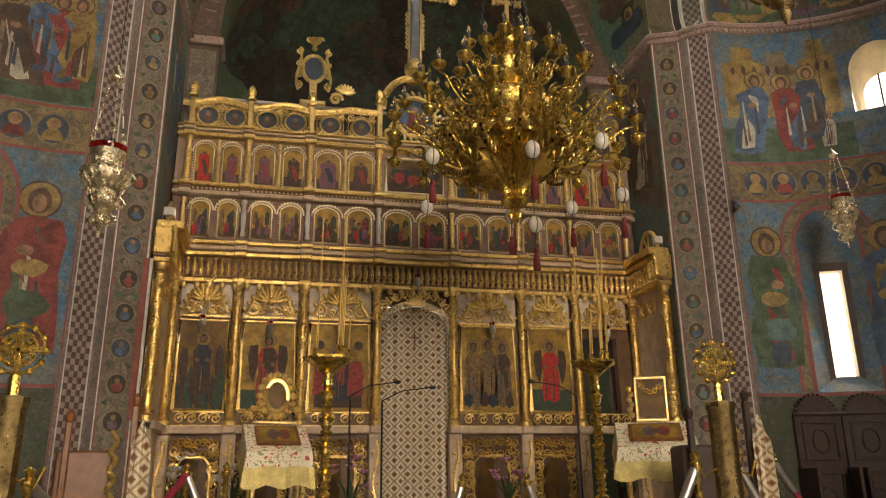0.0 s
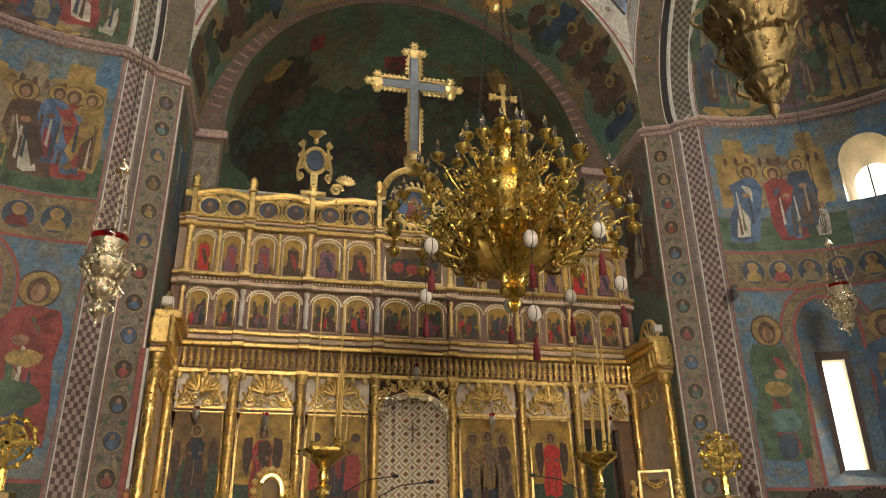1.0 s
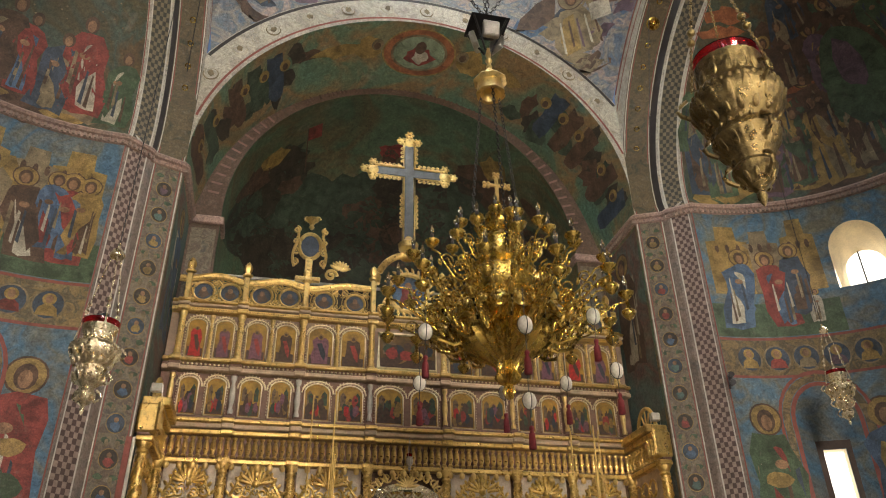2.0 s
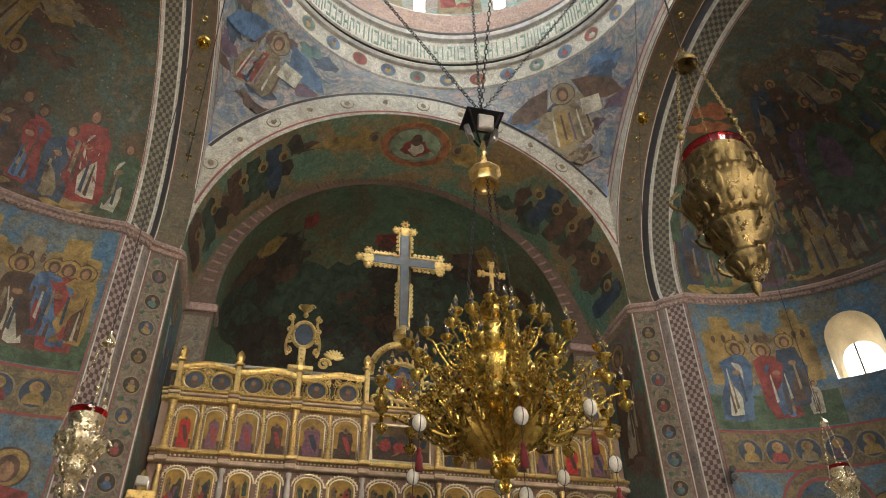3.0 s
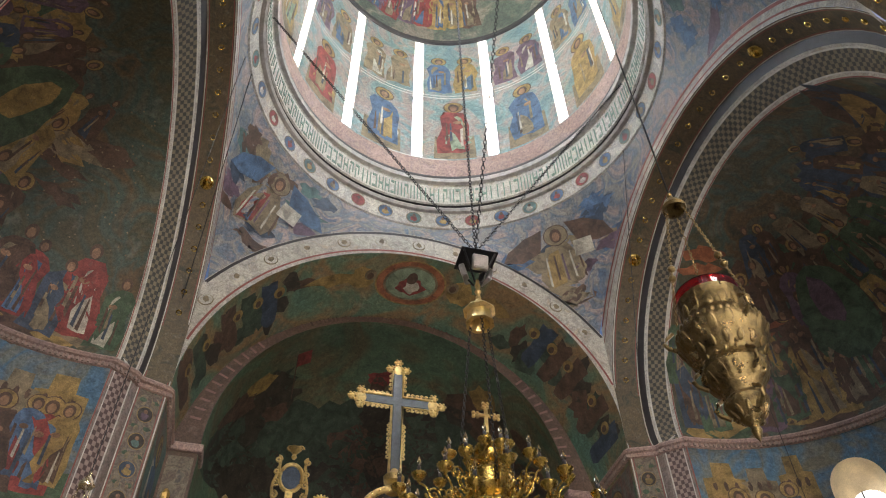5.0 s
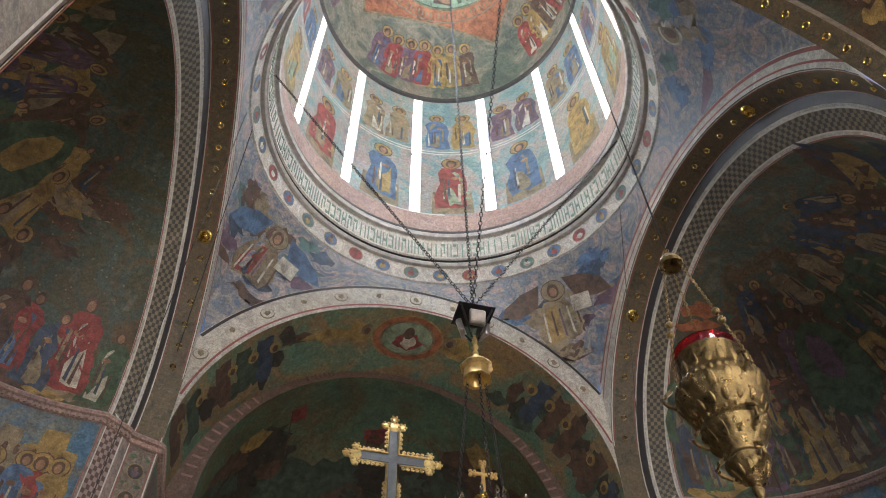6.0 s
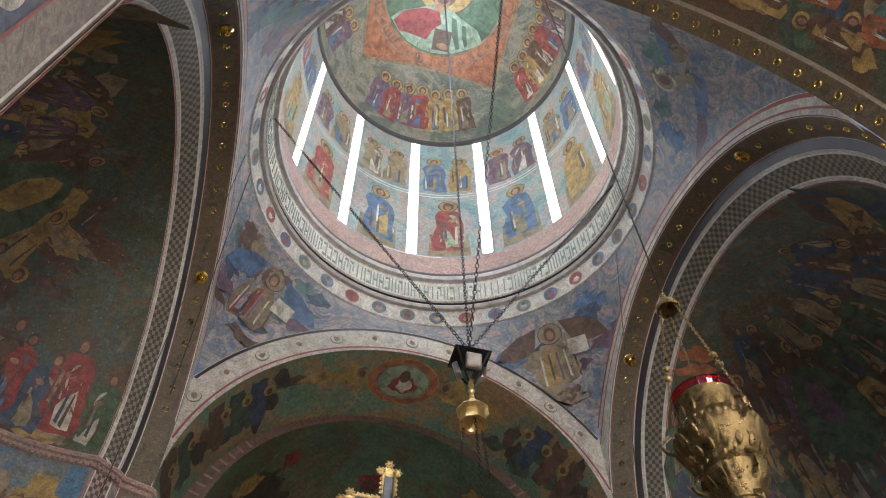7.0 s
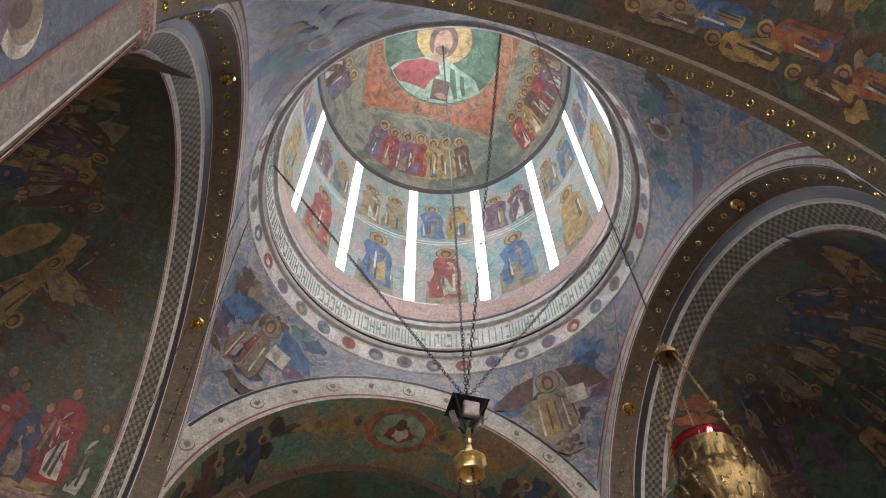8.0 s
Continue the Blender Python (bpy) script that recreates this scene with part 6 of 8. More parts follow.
# carved crests, lattice strips and socle panels
for i, (a, b) in enumerate(zip(COLS, COLS[1:])):
    if i == 3:
        continue
    bm = bmesh.new()
    crest(bm, a + 0.09, b - 0.09, 3.08, 3.52, YI - 0.035)
    part("carved_crest", bm, "gold_leaf", screen)
    bm = bmesh.new()
    box(bm, a + 0.07, b - 0.07, YI - 0.012, YI - 0.002, 3.07, 3.48)
    part("crest_ground", bm, "ivory_board", screen)
    bm = bmesh.new()
    n = 4
    for q in range(n):
        c = a + 0.1 + (b - a - 0.2) * (q + 0.5) / n
        tube(bm, spiral((c, 1.875), 0.068, 1.6, 180 * (q % 2), (-1) ** q, y=YI - 0.03), 0.012, 5)
        leaf(bm, (c, 1.875), 0.9, 0.08, 0.03, YI - 0.04)
    box(bm, a + 0.08, b - 0.08, YI - 0.03, YI, 1.79, 1.803)
    box(bm, a + 0.08, b - 0.08, YI - 0.03, YI, 1.945, 1.958)
    part("lattice_strip", bm, "gold_leaf", screen)
    if i == 6:
        continue
    bm = bmesh.new()
    for sx in (-1, 1):
        for q in range(5):
            m = (a + b) / 2 + sx * (b - a) * 0.3
            tube(bm, spiral((m, 0.75 + q * 0.19), 0.075, 1.5, 90 + 180 * (q % 2), sx * (-1) ** q, y=YI - 0.03), 0.015, 5)
            leaf(bm, (m, 0.75 + q * 0.19), 1.2 * sx, 0.1, 0.04, YI - 0.035)
    for zi in range(8):
        for xi in range(8):
            u2, v2 = (b - a - 0.3) * (xi / 7 - 0.5), 0.65 + 0.135 * zi
            if abs(u2) < 0.2 * (b - a) / 0.8 + 0.02 and abs(v2 - 1.13) < 0.33:
                continue
            tube(bm, spiral(((a + b) / 2 + u2, v2), 0.056, 1.4, 90 * (xi + zi), (-1) ** (xi + zi), 12, YI - 0.028), 0.012, 4)
    tagged(part("socle_carving", bm, "gold_leaf", screen), kind="stuff")
    bm = bmesh.new()
    bmesh.ops.create_circle(bm, cap_ends=True, radius=0.2, segments=8, matrix=Matrix.LocRotScale(((a + b) / 2, YI - 0.02, 1.13), Euler((math.pi / 2, 0, math.pi / 8)), (0.95 * (b - a) / 0.8, 1.55, 1)))
    part("socle_panel", bm, "old_varnish", screen)
    bm = bmesh.new()
    m, w = (a + b) / 2, 0.2 * (b - a) / 0.8
    tube(bm, [(m + w * x, YI - 0.03, 1.13 + 0.31 * z) for x, z in ((-1, -0.7), (-0.6, -1), (0.6, -1), (1, -0.7), (1, 0.7), (0.6, 1), (-0.6, 1), (-1, 0.7), (-1, -0.7))], 0.018, 5)
    part("panel_frame", bm, "gold_leaf", screen)
# small carved pendants under the cornice and rosettes on the ledges
for i in range(42):
    x = -3.0 + i * 6.0 / 41
    bm = bmesh.new()
    leaf(bm, (x, 3.49), -math.pi / 2, 0.09, 0.07, YI - 0.1)
    part("cornice_leaf", bm, "pale_gold", screen)
for a, b in zip(COLS, COLS[1:]):
    for z in (4.685, 5.48):
        bm = bmesh.new()
        beads(bm, a + 0.1, b - 0.1, z, YI - 0.1, 0.016, 0.05)
        tagged(part("bead_row", bm, "pearl_gilt", screen), kind="stuff")
# central door: arch, carved spandrels, patterned curtain
bm = bmesh.new()
rows = []
CW, CZ = 0.435, 2.93
for r in (0.0, 0.08):
    rows.append([(-0.03 - (CW + r), YI - 0.03 - r * 0.4, SOL)] + [(-0.03 - (CW + r) * math.cos(math.pi * i / 24), YI - 0.03 - r * 0.4, CZ + (0.34 + r) * math.sin(math.pi * i / 24)) for i in range(25)] + [(-0.03 + CW + r, YI - 0.03 - r * 0.4, SOL)])
quads(bm, rows)
part("door_arch", bm, "silver_gilt", screen)
bm = bmesh.new()
for s in (-1, 1):
    for q in range(7):
        a = 0.25 + q * 0.2
        tube(bm, spiral((-0.03 + s * 0.5 * math.cos(a), CZ + 0.1 + 0.42 * math.sin(a)), 0.06, 1.4, 90 * q, s, y=YI - 0.06), 0.013, 5)
        leaf(bm, (-0.03 + s * 0.47 * math.cos(a), CZ + 0.06 + 0.4 * math.sin(a)), math.pi / 2 - s * (math.pi / 2 - a), 0.13, 0.04, YI - 0.07)
for q in range(9):
    leaf(bm, (-0.03, CZ + 0.36), math.pi * (q + 0.5) / 9, 0.16, 0.035, YI - 0.08)
part("door_carving", bm, "pale_gold", screen)


def curtain_material():
    m, n, l, b = material("curtain_cloth")
    co, mp = n.new("ShaderNodeTexCoord"), n.new("ShaderNodeMapping")
    l.new(co.outputs["Object"], mp.inputs[0])
    mp.inputs["Rotation"].default_value = (0, radians(45), 0)
    mp.inputs["Scale"].default_value = (8.8, 0.0, 8.8)
    v = n.new("ShaderNodeTexVoronoi")
    v.distance = "CHEBYCHEV"
    v.inputs["Randomness"].default_value, v.inputs["Scale"].default_value = 0.0, 1.0
    l.new(mp.outputs[0], v.inputs["Vector"])
    c = ramp(n, l, v.outputs["Distance"], ((0.1, (0.2, 0.07, 0.02)), (0.2, (0.42, 0.23, 0.07)), (0.24, (0.76, 0.69, 0.54)), (0.4, (0.78, 0.72, 0.58)), (0.43, (0.52, 0.38, 0.2)), (0.48, (0.4, 0.26, 0.12))))
    g = noise_of(n, l, 120, 3)
    c = mixed(n, l, "MULTIPLY", 0.5, c, ramp(n, l, g, ((0.3, (0.6, 0.6, 0.6)), (0.7, (1, 1, 1)))))
    l.new(c, b.inputs["Base Color"])
    b.inputs["Roughness"].default_value, b.inputs["Sheen Weight"].default_value = 0.55, 0.3
    bumped(n, l, b, g, 0.2)


curtain_material()
curtain = thing("door_curtain", "cream brocade curtain with rust lozenge pattern drawn across the central door", "curtain", (-0.03, YI + 0.05, SOL))
bm = bmesh.new()
rows = []
for j in range(13):
    z = j / 12 * 2.92
    rows.append([(-0.45 + 0.9 * i / 44, 0.03 * math.sin(i * 0.9 + 0.4 * math.sin(j * 0.5)) + 0.014 * math.sin(i * 2.1), z) for i in range(45)])
quads(bm, rows)
part("cloth", bm, "curtain_cloth", curtain)
bm = bmesh.new()
tube(bm, [(-0.47, 0, 2.9), (0.47, 0, 2.9)], 0.014, 8)
part("curtain_rod", bm, "brass", curtain)
for nm, zz, hw in (("cross_bar", 2.55, 0.09),):
    bm = bmesh.new()
    box(bm, -0.07, 0.07, -0.05, -0.04, 2.53, 2.55)
    box(bm, -0.01, 0.01, -0.05, -0.04, 2.42, 2.63)
    part("cloth_cross", bm, "checker_red", curtain)
# openwork crown
bm = bmesh.new()
for s in (-1, 1):
    pts = []
    for i in range(41):
        x = 0.52 + 2.55 * i / 40
        pts.append((s * x, YI - 0.03, 5.93 + (0.09 if x < 1.0 else 0) * (1 - min(1, (x - 0.5) * 2)) + 0.035 * math.cos((x - 0.95) * 2 * math.pi / 0.82)))
    tube(bm, pts, 0.04, 8)
    tube(bm, [(x, y - 0.03, z - 0.055) for x, y, z in pts], 0.018, 6)
part("wavy_rail", bm, "gold_leaf", screen)
for a, b in zip(COLS, COLS[1:]):
    if abs((a + b) / 2) < 0.3:
        continue
    for q in (0.27, 0.73):
        c = a + (b - a) * q
        bm = bmesh.new()
        R0 = 0.135
        tube(bm, [(c + R0 * math.cos(t), YI - 0.03, 5.72 + R0 * math.sin(t)) for t in (2 * math.pi * i / 24 for i in range(25))], 0.02, 6)
        tube(bm, [(c + (R0 + 0.045) * math.cos(t), YI - 0.02, 5.72 + (R0 + 0.04) * math.sin(t)) for t in (2 * math.pi * i / 24 for i in range(25))], 0.006, 5)
        for sx in (-1, 1):
            for sz in (-1, 1):
                tube(bm, spiral((c + sx * 0.15, 5.72 + sz * 0.14), 0.055, 1.3, 90 * sz, sx * sz, y=YI - 0.03), 0.012, 5)
                leaf(bm, (c + sx * 0.1, 5.72 + sz * 0.1), math.atan2(sz, sx), 0.12, 0.035, YI - 0.04)
        for q2 in range(6):
            t2 = 2 * math.pi * (q2 + 0.5) / 6
            tube(bm, spiral((c + 0.195 * math.cos(t2), 5.735 + 0.175 * math.sin(t2)), 0.038, 1.2, math.degrees(t2), (-1) ** q2, 12, YI - 0.025), 0.007, 4)
        part("roundel_frame", bm, "pale_gold", screen)
        bm = bmesh.new()
        bmesh.ops.create_circle(bm, cap_ends=True, radius=0.12, segments=20, matrix=Matrix.LocRotScale((c, YI - 0.02, 5.72), Euler((math.pi / 2, 0, 0)), None))
        rd = part("roundel", bm, "pigment_night", screen)
        f = surf_face_y(YI - 0.022)
        patch(f, (c, 5.69), blob(0.07, 0.06), "pigment_brown", rd, "painted_shape", 1, 0.003)
        patch(f, (c, 5.75), oval(0.035, 0.04, 10), "pigment_flesh", rd, "painted_oval", 1, 0.006)
# centre roundel under its arch
bm = bmesh.new()
tube(bm, [(-0.03 + 0.45 * math.cos(t), YI - 0.04, 6.05 + 0.5 * math.sin(t)) for t in (math.pi * i / 24 for i in range(25))], 0.05, 8)
part("crown_arch", bm, "gold_leaf", screen)
bm = bmesh.new()
tube(bm, [(-0.03 + 0.27 * math.cos(t), YI - 0.04, 5.95 + 0.29 * math.sin(t)) for t in (2 * math.pi * i / 30 for i in range(31))], 0.035, 7)
for i in range(24):
    t = 2 * math.pi * i / 24
    leaf(bm, (-0.03 + 0.29 * math.cos(t), 5.95 + 0.31 * math.sin(t)), t + 0.6, 0.1, 0.04, YI - 0.05)
for s in (-1, 1):
    tube(bm, spiral((-0.03 + s * 0.36, 5.68), 0.1, 1.5, 90, s, y=YI - 0.04), 0.022, 6)
part("crown_wreath", bm, "pale_gold", screen)
bm = bmesh.new()
bmesh.ops.create_circle(bm, cap_ends=True, radius=0.25, segments=28, matrix=Matrix.LocRotScale((-0.03, YI - 0.02, 5.95), Euler((math.pi / 2, 0, 0)), None))
rd = part("crown_roundel", bm, "pigment_blue", screen)
patch(surf_face_y(YI - 0.022), (-0.03, 5.88), robe(0.26, 0.3), "pigment_red", rd, "painted_robe", 1, 0.004)
patch(surf_face_y(YI - 0.022), (-0.03, 6.06), oval(0.05, 0.06), "pigment_flesh", rd, "painted_oval", 1, 0.007)
# oval cartouches that stand on the rail
for s in (-1, 1):
    cx = s * 1.43
    bm = bmesh.new()
    tube(bm, [(cx + 0.15 * math.cos(t), YI - 0.03, 6.55 + 0.2 * math.sin(t)) for t in (2 * math.pi * i / 24 for i in range(25))], 0.028, 6)
    for q in (-1, 1):
        tube(bm, [(cx + q * (0.2 + 0.03 * math.sin(t * 6)), YI - 0.03, 6.22 + 0.62 * t) for t in (i / 16 for i in range(17))], 0.022, 6)
        for zz in (6.28, 6.45, 6.62, 6.8):
            tube(bm, spiral((cx + q * 0.2, zz), 0.055, 1.2, 90, q, y=YI - 0.04), 0.016, 5)
    lathe(bm, ((0.02, 0), (0.04, 0.03), (0.025, 0.07), (0.06, 0.12), (0.1, 0.16), (0.04, 0.18), (0, 0.19)), (cx, YI - 0.03, 6.83), 10)
    for q in (-1, 1):
        tube(bm, spiral((cx + q * 0.07, 7.0), 0.05, 1.2, 0, q, y=YI - 0.03), 0.015, 5)
    box(bm, cx - 0.17, cx + 0.17, YI - 0.07, YI + 0.02, 6.0, 6.06, 0.01)
    box(bm, cx - 0.05, cx + 0.05, YI - 0.05, YI, 6.06, 6.36, 0.01)
    cart = part("cartouche", bm, "pale_gold", screen)
    bm = bmesh.new()
    bmesh.ops.create_circle(bm, cap_ends=True, radius=0.14, segments=24, matrix=Matrix.LocRotScale((cx, YI - 0.02, 6.55), Euler((math.pi / 2, 0, 0)), (1, 1.35, 1)))
    part("cartouche_picture", bm, "pigment_night", cart)
    # leafy scroll beside it
    bm = bmesh.new()
    sx = s * 1.0
    for q in range(8):
        leaf(bm, (sx - s * 0.1 + s * 0.1, 6.2), 0.3 + q * 0.33, 0.16, 0.05, YI - 0.04)
    tube(bm, spiral((sx + s * 0.12, 6.12), 0.09, 1.4, 0, -s, y=YI - 0.03), 0.022, 6)
    part("leaf_scroll", bm, "pale_gold", screen)
# great cross
cross = thing("screen_cross", "large gilt cross with trefoil ends and dark centre", "cross", (-0.03, YI, 6.55))
plain("cross_panel", (0.12, 0.13, 0.14), 0.35)
bm = bmesh.new()
box(bm, -0.07, 0.07, -0.03, 0.03, 0.1, 2.0, 0.012)
box(bm, -0.5, 0.5, -0.032, 0.028, 1.39, 1.54, 0.012)
part("cross_body", bm, "cross_panel", cross)
bm = bmesh.new()
for s in (-1, 1):
    tube(bm, [(s * 0.085, -0.03, 0.15), (s * 0.085, -0.03, 1.37), (s * 0.52, -0.03, 1.37)], 0.02, 6)
    tube(bm, [(s * 0.085, -0.03, 2.0), (s * 0.085, -0.03, 1.56), (s * 0.52, -0.03, 1.56)], 0.02, 6)
    for q in range(8):
        tube(bm, spiral((s * 0.12, 0.5 + q * 0.075), 0.035, 1.1, 90, s, y=-0.03, k=10), 0.013, 5)
    for q in range(5):
        for zz, f in ((1.33, -1), (1.6, 1)):
            tube(bm, spiral((s * (0.16 + q * 0.07), zz), 0.03, 1.1, 0, s * f, y=-0.03, k=10), 0.012, 5)
    for q in range(4):
        tube(bm, spiral((s * 0.12, 1.68 + q * 0.08), 0.03, 1.1, 90, s, y=-0.03, k=10), 0.012, 5)
part("cross_border", bm, "pale_gold", cross)
for c, dirs in (((-0.56, 1.465), ((-1, 0), (0, 1), (0, -1))), ((0.56, 1.465), ((1, 0), (0, 1), (0, -1))), ((0, 2.06), ((-1, 0), (1, 0), (0, 1)))):
    bm = bmesh.new()
    ball(bm, (c[0], -0.01, c[1]), 0.11, 14, 8, 1, 0.35, 1)
    for dx, dz in dirs:
        p = (c[0] + dx * 0.13, -0.02, c[1] + dz * 0.13)
        ball(bm, p, 0.06, 10, 6, 1, 0.6, 1)
        for q in range(6):
            a = q * math.pi / 3
            bmesh.ops.create_icosphere(bm, subdivisions=1, radius=0.024, matrix=Matrix.Translation((p[0] + 0.055 * math.cos(a), -0.04, p[2] + 0.055 * math.sin(a))))
    part("cross_lobe", bm, "pale_gold", cross)
bm = bmesh.new()
lathe(bm, ((0.12, 0.0), (0.13, 0.05), (0.06, 0.08), (0.14, 0.14), (0.15, 0.22), (0.07, 0.3), (0.05, 0.34)), (0, 0, -0.02), 14)
part("cross_foot", bm, "pale_gold", cross)
# dark space and altar things behind the screen
altar_win = setting("window_17", "narrow bright altar window seen through the side door", "window")
bm = bmesh.new()
box(bm, 2.6, 2.95, 11.9, 11.95, 1.5, 3.0)
part("pane", bm, "sky_south", altar_win)
bm = bmesh.new()
for x0, x1 in ((2.5, 2.6), (2.95, 3.05)):
    box(bm, x0, x1, 11.85, 11.97, 1.4, 3.1)
box(bm, 2.5, 3.05, 11.85, 11.97, 3.0, 3.1)
box(bm, 2.5, 3.05, 11.82, 11.97, 1.4, 1.5)
part("window_frame", bm, "cream_board", altar_win)
# steel tie rod across the altar arch
rod = thing("tie_rod", "plain grey iron tie rod across the altar arch", "tie rod", (0, 9.9, 6.3))
bm = bmesh.new()
tube(bm, [(-2.72, 0, 0), (2.72, 0, 0)], 0.025, 8)
part("rod", bm, "ring_moulding", rod)
# ---- chandelier, hanging lamps and chains ----
plain("yellow_wax", (0.6, 0.4, 0.12), 0.45)
plain("black_iron", (0.03, 0.03, 0.032), 0.45, 0.6)
plain("dark_wood", (0.032, 0.013, 0.007), 0.6, var=0.6, scale=14)
plain("orange_wood", (0.2, 0.075, 0.022), 0.4, var=0.35, scale=16)
plain("egg_shell", (0.62, 0.58, 0.5), 0.4)
plain("tassel_red", (0.16, 0.012, 0.018), 0.8)
plain("rope_red", (0.3, 0.015, 0.04), 0.75)
plain("yellow_cloth", (0.78, 0.64, 0.25), 0.75)
plain("leaf_green", (0.05, 0.09, 0.03), 0.55)
plain("petal_pink", (0.55, 0.25, 0.38), 0.6)
plain("petal_white", (0.7, 0.66, 0.58), 0.6)
plain("steel", (0.5, 0.48, 0.45), 0.3, 0.9)
gilt("old_bronze", (0.23, 0.165, 0.07), 0.19, (0.015, 0.011, 0.006), 1.0, 150, 0.7, 0.006)
red_glass = glassy("red_glass", (0.75, 0.02, 0.03), 0.08)
clear_glass = glassy("clear_glass", (0.9, 0.9, 0.88), 0.05)


def bm_of(fn, *a, **k):
    bm = bmesh.new()
    fn(bm, *a, **k)
    return bm


def link(name, data, parent, m=None, label=""):
    ob = new(name, data)
    ob.parent = parent
    if m is not None:
        ob.matrix_basis = m
    if label:
        ob["label"] = label
    return ob


def chain(bm, a, b, r=0.006, size=0.045):
    """Oval links from a to b, turned crosswise in turn."""
    a, b = Vector(a), Vector(b)
    d = b - a
    n = max(2, int(d.length / (size * 0.8)))
    q = d.to_track_quat("Z", "Y")
    for i in range(n):
        c = a + d * ((i + 0.5) / n)
        m = Matrix.LocRotScale(c, q @ Euler((0, 0, math.pi / 2 * (i % 2))).to_quaternion(), None)
        h, w = d.length / n * 0.62, size * 0.28
        pts = [m @ Vector((w * math.cos(t), 0, h * math.sin(t))) for t in (2 * math.pi * j / 8 for j in range(9))]
        tube(bm, pts, r, 4)


CX, CY = 0.03, 5.25
chan = thing("chandelier", "large many-armed polished brass chandelier with candle bulbs and hanging eggs", "chandelier", (CX, CY, 3.18))
bm = bmesh.new()
lathe(bm, ((0.0, -0.12), (0.03, -0.1), (0.05, -0.05), (0.03, 0.0), (0.07, 0.02), (0.1, 0.06), (0.08, 0.1), (0.09, 0.16), (0.17, 0.21), (0.28, 0.28), (0.36, 0.38), (0.34, 0.42), (0.28, 0.44), (0.32, 0.5), (0.38, 0.56), (0.34, 0.6), (0.3, 0.6)), (0, 0, 0), 96, 0.08, 24)
part("fluted_bowl", bm, "brass", chan)
bm = bmesh.new()
lathe(bm, ((0.3, 0.6), (0.34, 0.64), (0.22, 0.7), (0.3, 0.8), (0.31, 0.92), (0.2, 1.0), (0.24, 1.04), (0.14, 1.08), (0.19, 1.16), (0.2, 1.26), (0.1, 1.34), (0.06, 1.38)), (0, 0, 0), 40, 0.03, 12)
part("baluster_stem", bm, "brass", chan)
bm = bmesh.new()
ball(bm, (0, 0, 1.49), 0.125, 24, 14)
lathe(bm, ((0.06, 1.36), (0.08, 1.38), (0.05, 1.41), (0.05, 1.6), (0.03, 1.63), (0.035, 1.66), (0.012, 1.7)), (0, 0, 0), 16)
part("top_ball", bm, "brass", chan)
bm = bmesh.new()
box(bm, -0.016, 0.016, -0.01, 0.01, 1.68, 1.96, 0.004)
box(bm, -0.085, 0.085, -0.011, 0.009, 1.84, 1.872, 0.004)
for px, pz in ((-0.095, 1.856), (0.095, 1.856), (0, 1.965)):
    for dx, dz in ((0, 0), (0.018, 0.018), (-0.018, 0.018), (0.018, -0.018), (-0.018, -0.018)):
        bmesh.ops.create_icosphere(bm, subdivisions=1, radius=0.02, matrix=Matrix.Translation((px + dx, 0, pz + dz)))
part("top_cross", bm, "pale_gold", chan)
# big acanthus scrolls that spring from the bowl
scr = bmesh.new()
tube(scr, [(0.3, 0, 0.36), (0.42, 0, 0.3), (0.55, 0, 0.34), (0.64, 0, 0.46), (0.62, 0, 0.58)], 0.016, 6)
tube(scr, [(x, 0, z) for x, _, z in spiral((0.56, 0.56), 0.08, 1.6, 0, 1)], 0.012, 6)
for q in range(5):
    leaf(scr, (0.36 + q * 0.06, 0.3 + 0.02 * q * q * 0.5), 1.4 - q * 0.2, 0.13, 0.05, 0.0)
first_scroll = part("bowl_scroll", scr, "brass", chan)
for i in range(1, 14):
    link("bowl_scroll", first_scroll.data, chan, pose(0, 0, 0, 0, 0, i * 360 / 14))
# repousse leaves round the bowl
bm = bmesh.new()
for i in range(16):
    a = 2 * math.pi * i / 16
    c = Vector((0.42 * math.cos(a), 0.42 * math.sin(a), 0.55))
    bmesh.ops.create_uvsphere(bm, u_segments=8, v_segments=6, radius=1, matrix=Matrix.LocRotScale(c, Euler((0, -0.5, a)), (0.03, 0.075, 0.11)))
part("leaf_collar", bm, "brass", chan)


def arm_mesh(r, drop, r0):
    """An S-curved arm from the stem out to its cup, with a scroll under it."""
    bm = bmesh.new()
    pts = []
    for i in range(15):
        t = i / 14
        pts.append((r0 + (r - r0) * t, 0, -drop * math.sin(math.pi * min(1, t * 1.15)) * 0.9 - 0.06 + 0.06 * t))
    tube(bm, pts, 0.0085, 6)
    tube(bm, [(x, 0, z) for x, _, z in spiral((r * 0.62, -drop * 0.55), 0.085, 1.6, 90, 1)], 0.009, 5)
    tube(bm, [(x, 0, z) for x, _, z in spiral((r * 0.8, -drop * 0.3), 0.06, 1.4, 200, -1)], 0.008, 5)
    for q in (0.35, 0.6, 0.82):
        leaf(bm, (r0 + (r - r0) * q, -drop * 0.6), 1.2, 0.07, 0.03, 0.0)
    me = bpy.data.meshes.new("arm")
    bm.to_mesh(me)
    bm.free()
    me.polygons.foreach_set("use_smooth", [True] * len(me.polygons))
    me.materials.append(M("brass"))
    return me


def mesh_of(name, mat, fn):
    bm = bmesh.new()
    fn(bm)
    me = bpy.data.meshes.new(name)
    bm.to_mesh(me)
    bm.free()
    me.polygons.foreach_set("use_smooth", [True] * len(me.polygons))
    me.materials.append(M(mat) if isinstance(mat, str) else mat)
    return me


